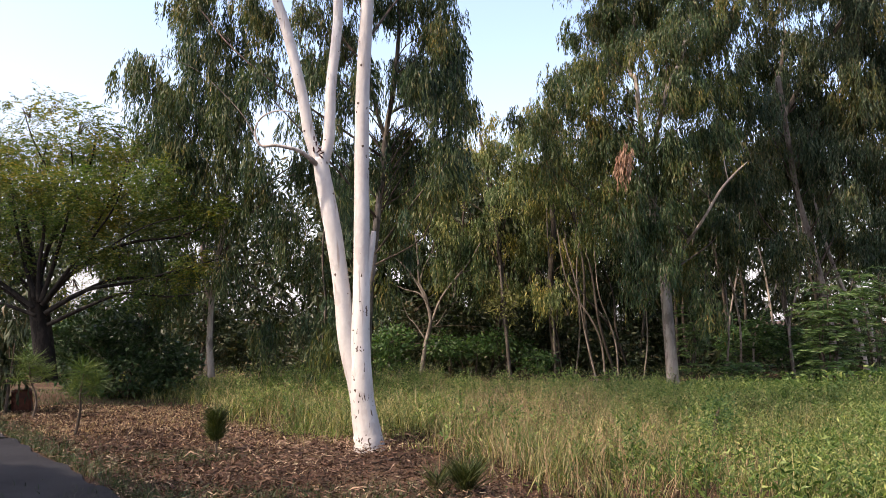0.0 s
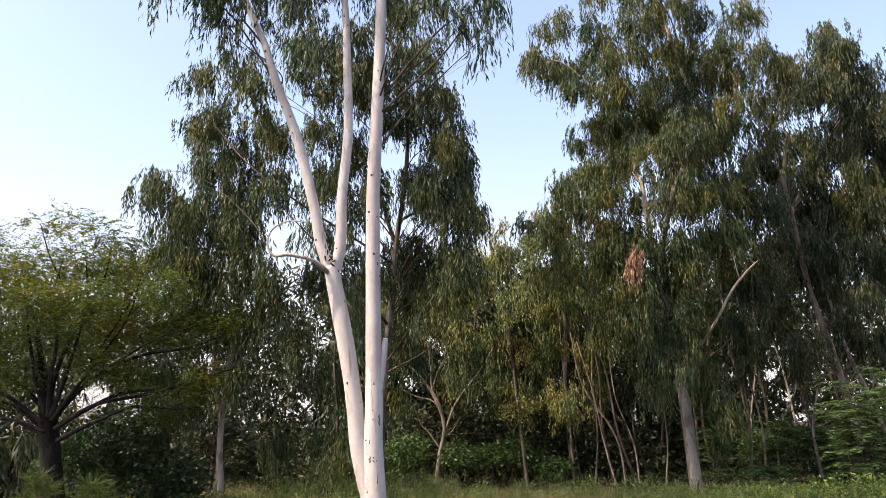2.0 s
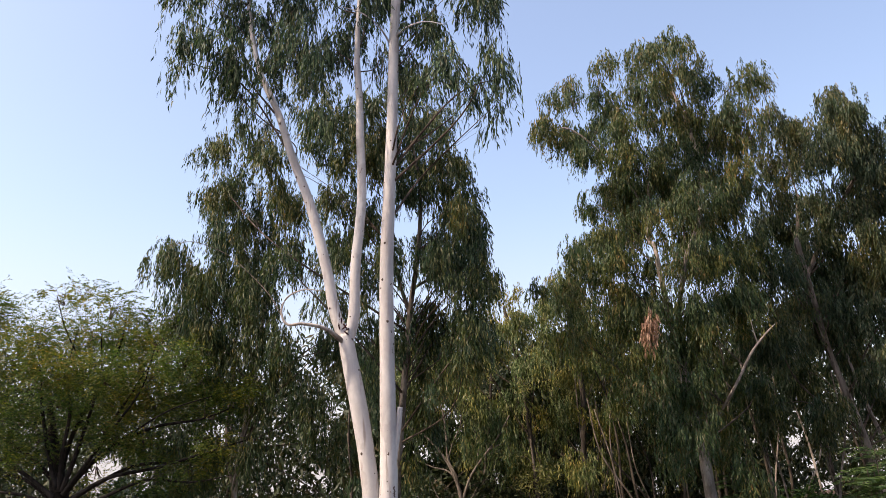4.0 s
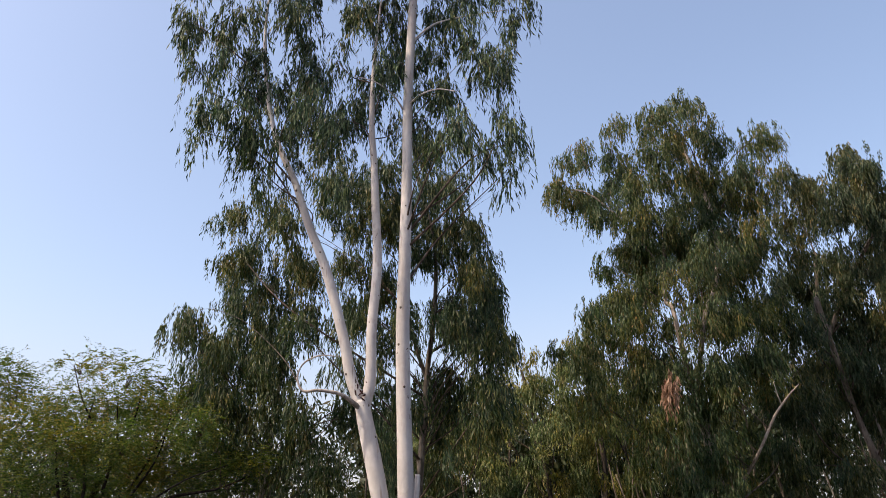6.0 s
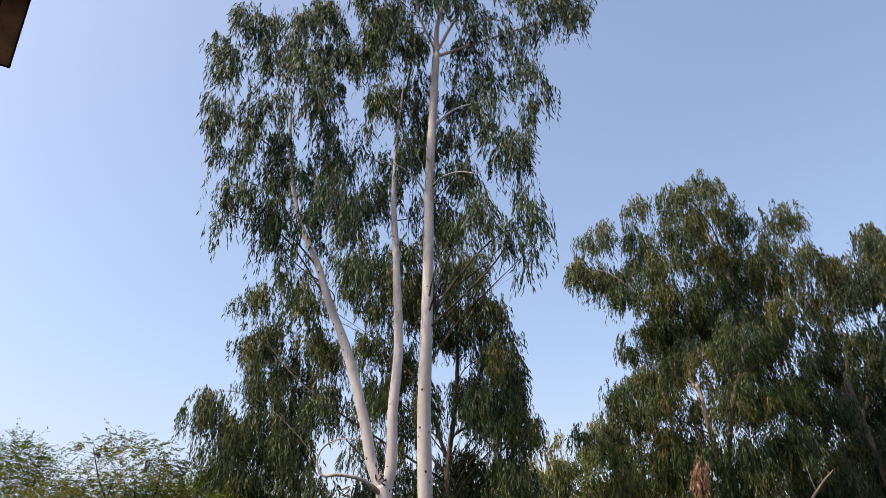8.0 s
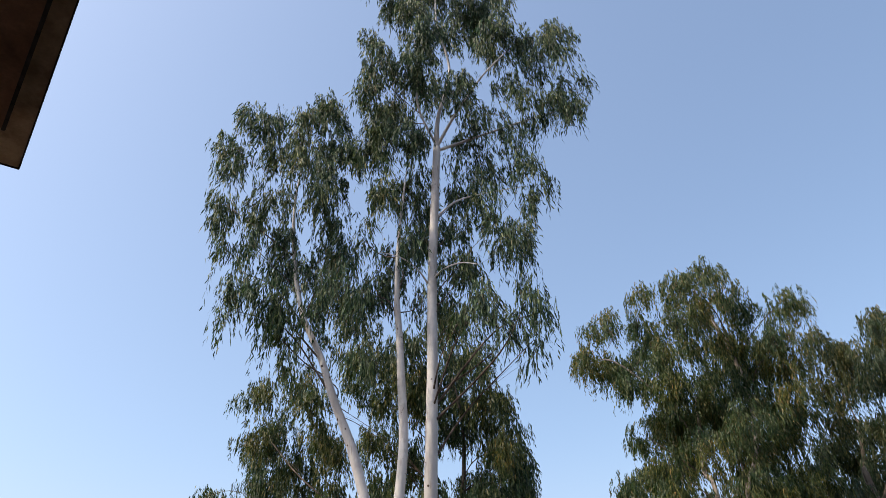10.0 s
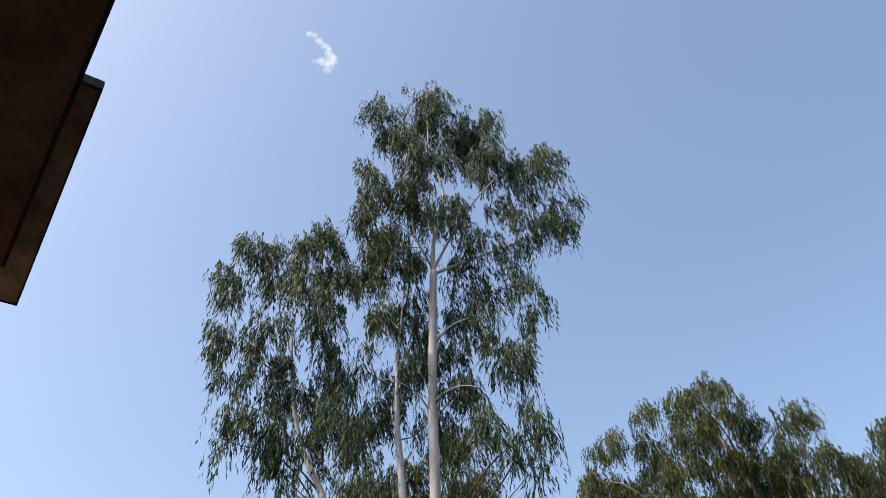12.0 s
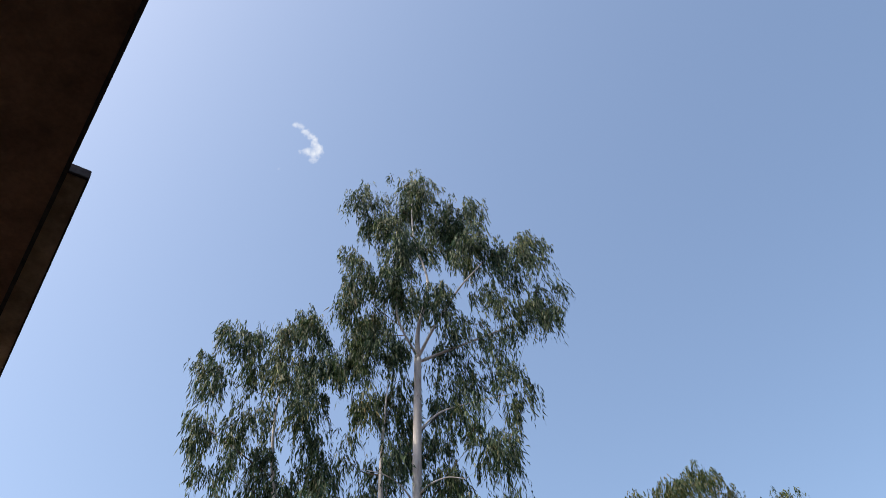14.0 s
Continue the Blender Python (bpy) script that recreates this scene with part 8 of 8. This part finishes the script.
def sapling(x, y, h, lean, label):
    """A thin stem with loose tufts of long needles at its head and on one side shoot."""
    z = float(rise(x, y))
    ob = base("sapling", (x, y, z), label, "sapling", "saplings by the lane")
    top = np.array([x + lean, y, z + h])
    tube("stem", [(x, y, z - 0.03, 0.022), (x + 0.06, y, z + h * 0.35, 0.018), (x + lean * 0.6, y, z + h * 0.7, 0.015), (*top, 0.008)], M_TWIG, ob, 7, 6, 0.03)
    shoot = np.array([x + lean * 0.5 + 0.25, y - 0.05, z + h * 0.78])
    tube("twig", [(x + lean * 0.5, y, z + h * 0.6, 0.010), (*(shoot * 0.6 + np.array([x + lean * 0.5, y, z + h * 0.62]) * 0.4), 0.007), (*shoot, 0.004)], M_TWIG, ob, 5, 4)
    fol = []
    for hub, count, reach in ((top, 190, 0.36), (top - [lean * 0.2, 0, h * 0.22], 130, 0.30), (shoot, 150, 0.28), (top + [0.16, 0.02, -h * 0.14], 90, 0.30), (top - [0.18, 0, h * 0.30], 80, 0.24)):
        way = unit(rng.normal(size=(count, 3)) * [1, 1, 0.6]) + [0, 0, 0.30]
        q = hub + rng.normal(size=(count, 3)) * [0.03, 0.03, 0.05]
        fol.append(leaves(q, way, reach * (0.55 + 0.6 * rng.random(count)), 0.008, 0.10))
    v, t = join(fol)
    tagged(place("needles", numpy_mesh("needles", v, t, M_FROND), ob), kind="stuff")


sapling(-6.62, 13.3, 0.92, -0.08, "thin sapling with tufts of green needles by the lane")
sapling(-5.12, 11.5, 0.88, 0.10, "smaller sapling with tufts of green needles by the lane")

# ---- a block of red clay behind the saplings, a puddle at the edge of the lane ----
bm = bmesh.new()
bmesh.ops.create_cube(bm, size=1)
bmesh.ops.bevel(bm, geom=bm.edges[:], offset=0.08, segments=3, affect="EDGES")
bmesh.ops.subdivide_edges(bm, edges=bm.edges[:], cuts=2, use_grid_fill=True)
for v_ in bm.verts:
    v_.co = Vector((v_.co.x * 0.30, v_.co.y * 0.26, v_.co.z * 0.42 + 0.20)) + Vector(rng.normal(size=3) * 0.010)
bmesh.ops.rotate(bm, verts=bm.verts[:], cent=(0, 0, 0), matrix=Matrix.Rotation(0.4, 3, "Z"))
bmesh.ops.translate(bm, verts=bm.verts[:], vec=(-7.35, 14.4, float(rise(-7.35, 14.4))))
tagged(part("clay_block", bm, paint_material("red_clay", (0.05, 0.016, 0.010), (0.11, 0.036, 0.020), 8.0)), "worn reddish brown clay block among the shrubs", "clay block")

wet, wet_n, wet_l, wet_b = material("standing_water", 0.05, 0, 0.5)
wet_b.inputs["Base Color"].default_value = (0.012, 0.012, 0.014, 1)
bm = bmesh.new()
ring = [bm.verts.new((-6.35 + math.cos(a) * (0.42 + 0.12 * math.sin(3 * a)), 11.05 + math.sin(a) * (0.22 + 0.06 * math.cos(2 * a)), 0.027)) for a in np.linspace(0, 2 * np.pi, 40, endpoint=False)]
bm.faces.new(ring)
geo_ = bmesh.ops.extrude_face_region(bm, geom=bm.faces[:])
bmesh.ops.translate(bm, verts=[g_ for g_ in geo_["geom"] if isinstance(g_, bmesh.types.BMVert)], vec=(0, 0, -0.004))
bmesh.ops.recalc_face_normals(bm, faces=bm.faces[:])
tagged(part("puddle", bm, wet), "small puddle shining at the edge of the asphalt", "puddle", kind="structure")

# ---- dead bunch hanging in the far gum ----
bunch = base("dead_leaf_bunch", (3.69, 16.20, 4.80), "bunch of reddish brown dead leaves hanging from a branch", "dead branch")
lv, lines = hanging(np.array([3.69, 16.20, 4.80]), 0.17, 0.22, 42, 11, 0.15, 0.026, 0.55)
place("dead_leaves", numpy_mesh("dead_leaves", *lv, M_DEADLEAF), bunch)
tagged(place("branchwork", numpy_mesh("branchwork", *twig_arrays(lines, 0.005), M_TWIG), bunch), kind="stuff")

# ---- knots and scars on the white stems ----
knot_bm = bmesh.new()
bmesh.ops.create_icosphere(knot_bm, subdivisions=1, radius=1)
for vv in knot_bm.verts:
    vv.co *= 1 + 0.25 * random.uniform(-1, 1)
knot_me = bpy.data.meshes.new("knot"); knot_bm.to_mesh(knot_me); knot_bm.free(); knot_me.materials.append(M_KNOT)
for line_, count in ((gum.stems[0], 34), (gum.stems[1], 8), (gum.stems[2], 12), (gum.stems[3], 10)):
    for _ in range(count):
        i = rng.integers(4, len(line_) - 3)
        a = -math.pi / 2 + rng.uniform(-1.4, 1.4)
        x, y, z, r = line_[i] + (line_[i + 1] - line_[i]) * rng.random()
        ob = place("knot", knot_me, gum.ob)
        s = 0.006 + 0.013 * rng.random() ** 1.6
        ob.matrix_basis = gum.ob.matrix_basis.inverted() @ Matrix.LocRotScale((x + math.cos(a) * r * 0.97, y + math.sin(a) * r * 0.97, z), Euler((0, 0, a)), (s * 0.6, s, s * rng.uniform(0.8, 1.6)))
        ob.matrix_parent_inverse = Matrix()
slit_sets = []
for _ in range(5):      # five ragged slit shapes, shared
    ang = np.linspace(0, 2 * np.pi, 12, endpoint=False)
    rad = 1 + 0.35 * rng.normal(size=12)
    rimv = np.stack([ang * 0, np.cos(ang) * rad, np.sin(ang) * (1 + 0.25 * rng.normal(size=12))], -1)
    sv = np.vstack([rimv + [0.2, 0, 0], rimv * 1.15 - [1.0, 0, 0], [[0.4, 0, 0]]])
    j_ = np.arange(12); k2 = (j_ + 1) % 12
    st = np.vstack([np.stack([j_, j_ + 12, k2 + 12], -1), np.stack([j_, k2 + 12, k2], -1), np.stack([j_, k2, j_ * 0 + 24], -1)])
    slit_sets.append(numpy_mesh("bark_scar", sv, st, M_KNOT))
SCARS = [(0.30, 0.62, 0.17, 0.10, 0.008), (0.36, 0.95, 0.15, -0.06, 0.007), (0.75, 0.40, 0.18, 0.25, 0.009), (-0.55, 0.72, 0.05, 0.0, 0.016), (-0.62, 0.86, 0.035, 0.2, 0.010), (0.10, 1.22, 0.05, 0.7, 0.007)]
for _ in range(34):
    zz_ = 0.06 + 2.6 * rng.random() ** 1.7
    SCARS.append((rng.uniform(-1.3, 1.3), zz_, 0.02 + 0.10 * rng.random() ** 2.2, rng.normal() * 0.22, 0.003 + 0.005 * rng.random()))
for _ in range(20):     # dark ragged foot
    SCARS.append((rng.uniform(-1.5, 1.5), 0.03 + 0.13 * rng.random() ** 2, 0.03 + 0.08 * rng.random(), rng.normal() * 0.35, 0.006 + 0.010 * rng.random()))
foot = gum.stems[0]
for k_, (a_off, zz_, ln, tilt, wd) in enumerate(SCARS):
    x, y, r = (float(np.interp(zz_, foot[:60, 2], foot[:60, c_])) for c_ in (0, 1, 3))
    a = -math.pi / 2 + a_off
    ob = place("bark_scar", slit_sets[k_ % 5], gum.ob)
    ob.matrix_basis = gum.ob.matrix_basis.inverted() @ (Matrix.Translation((x + math.cos(a) * r * 0.985, y + math.sin(a) * r * 0.985, zz_)) @ Matrix.Rotation(a, 4, "Z") @ Matrix.Rotation(tilt, 4, "X") @ Matrix.Diagonal((0.004, wd, ln * 0.5, 1)))
    ob.matrix_parent_inverse = Matrix()
# torn red-brown wood in the fork
torn_me = knot_me.copy()
torn_me.materials[0] = M_TORN
for k_ in range(7):
    ob = place("torn_bark", torn_me, gum.ob, "torn reddish brown bark")
    ob.matrix_basis = gum.ob.matrix_basis.inverted() @ Matrix.LocRotScale((-1.61 + 0.035 * rng.normal(), 10.355, 3.80 + 0.05 * rng.normal()), Euler(tuple(rng.uniform(-1, 1, 3))), (0.012, 0.012, 0.045))
    ob.matrix_parent_inverse = Matrix()
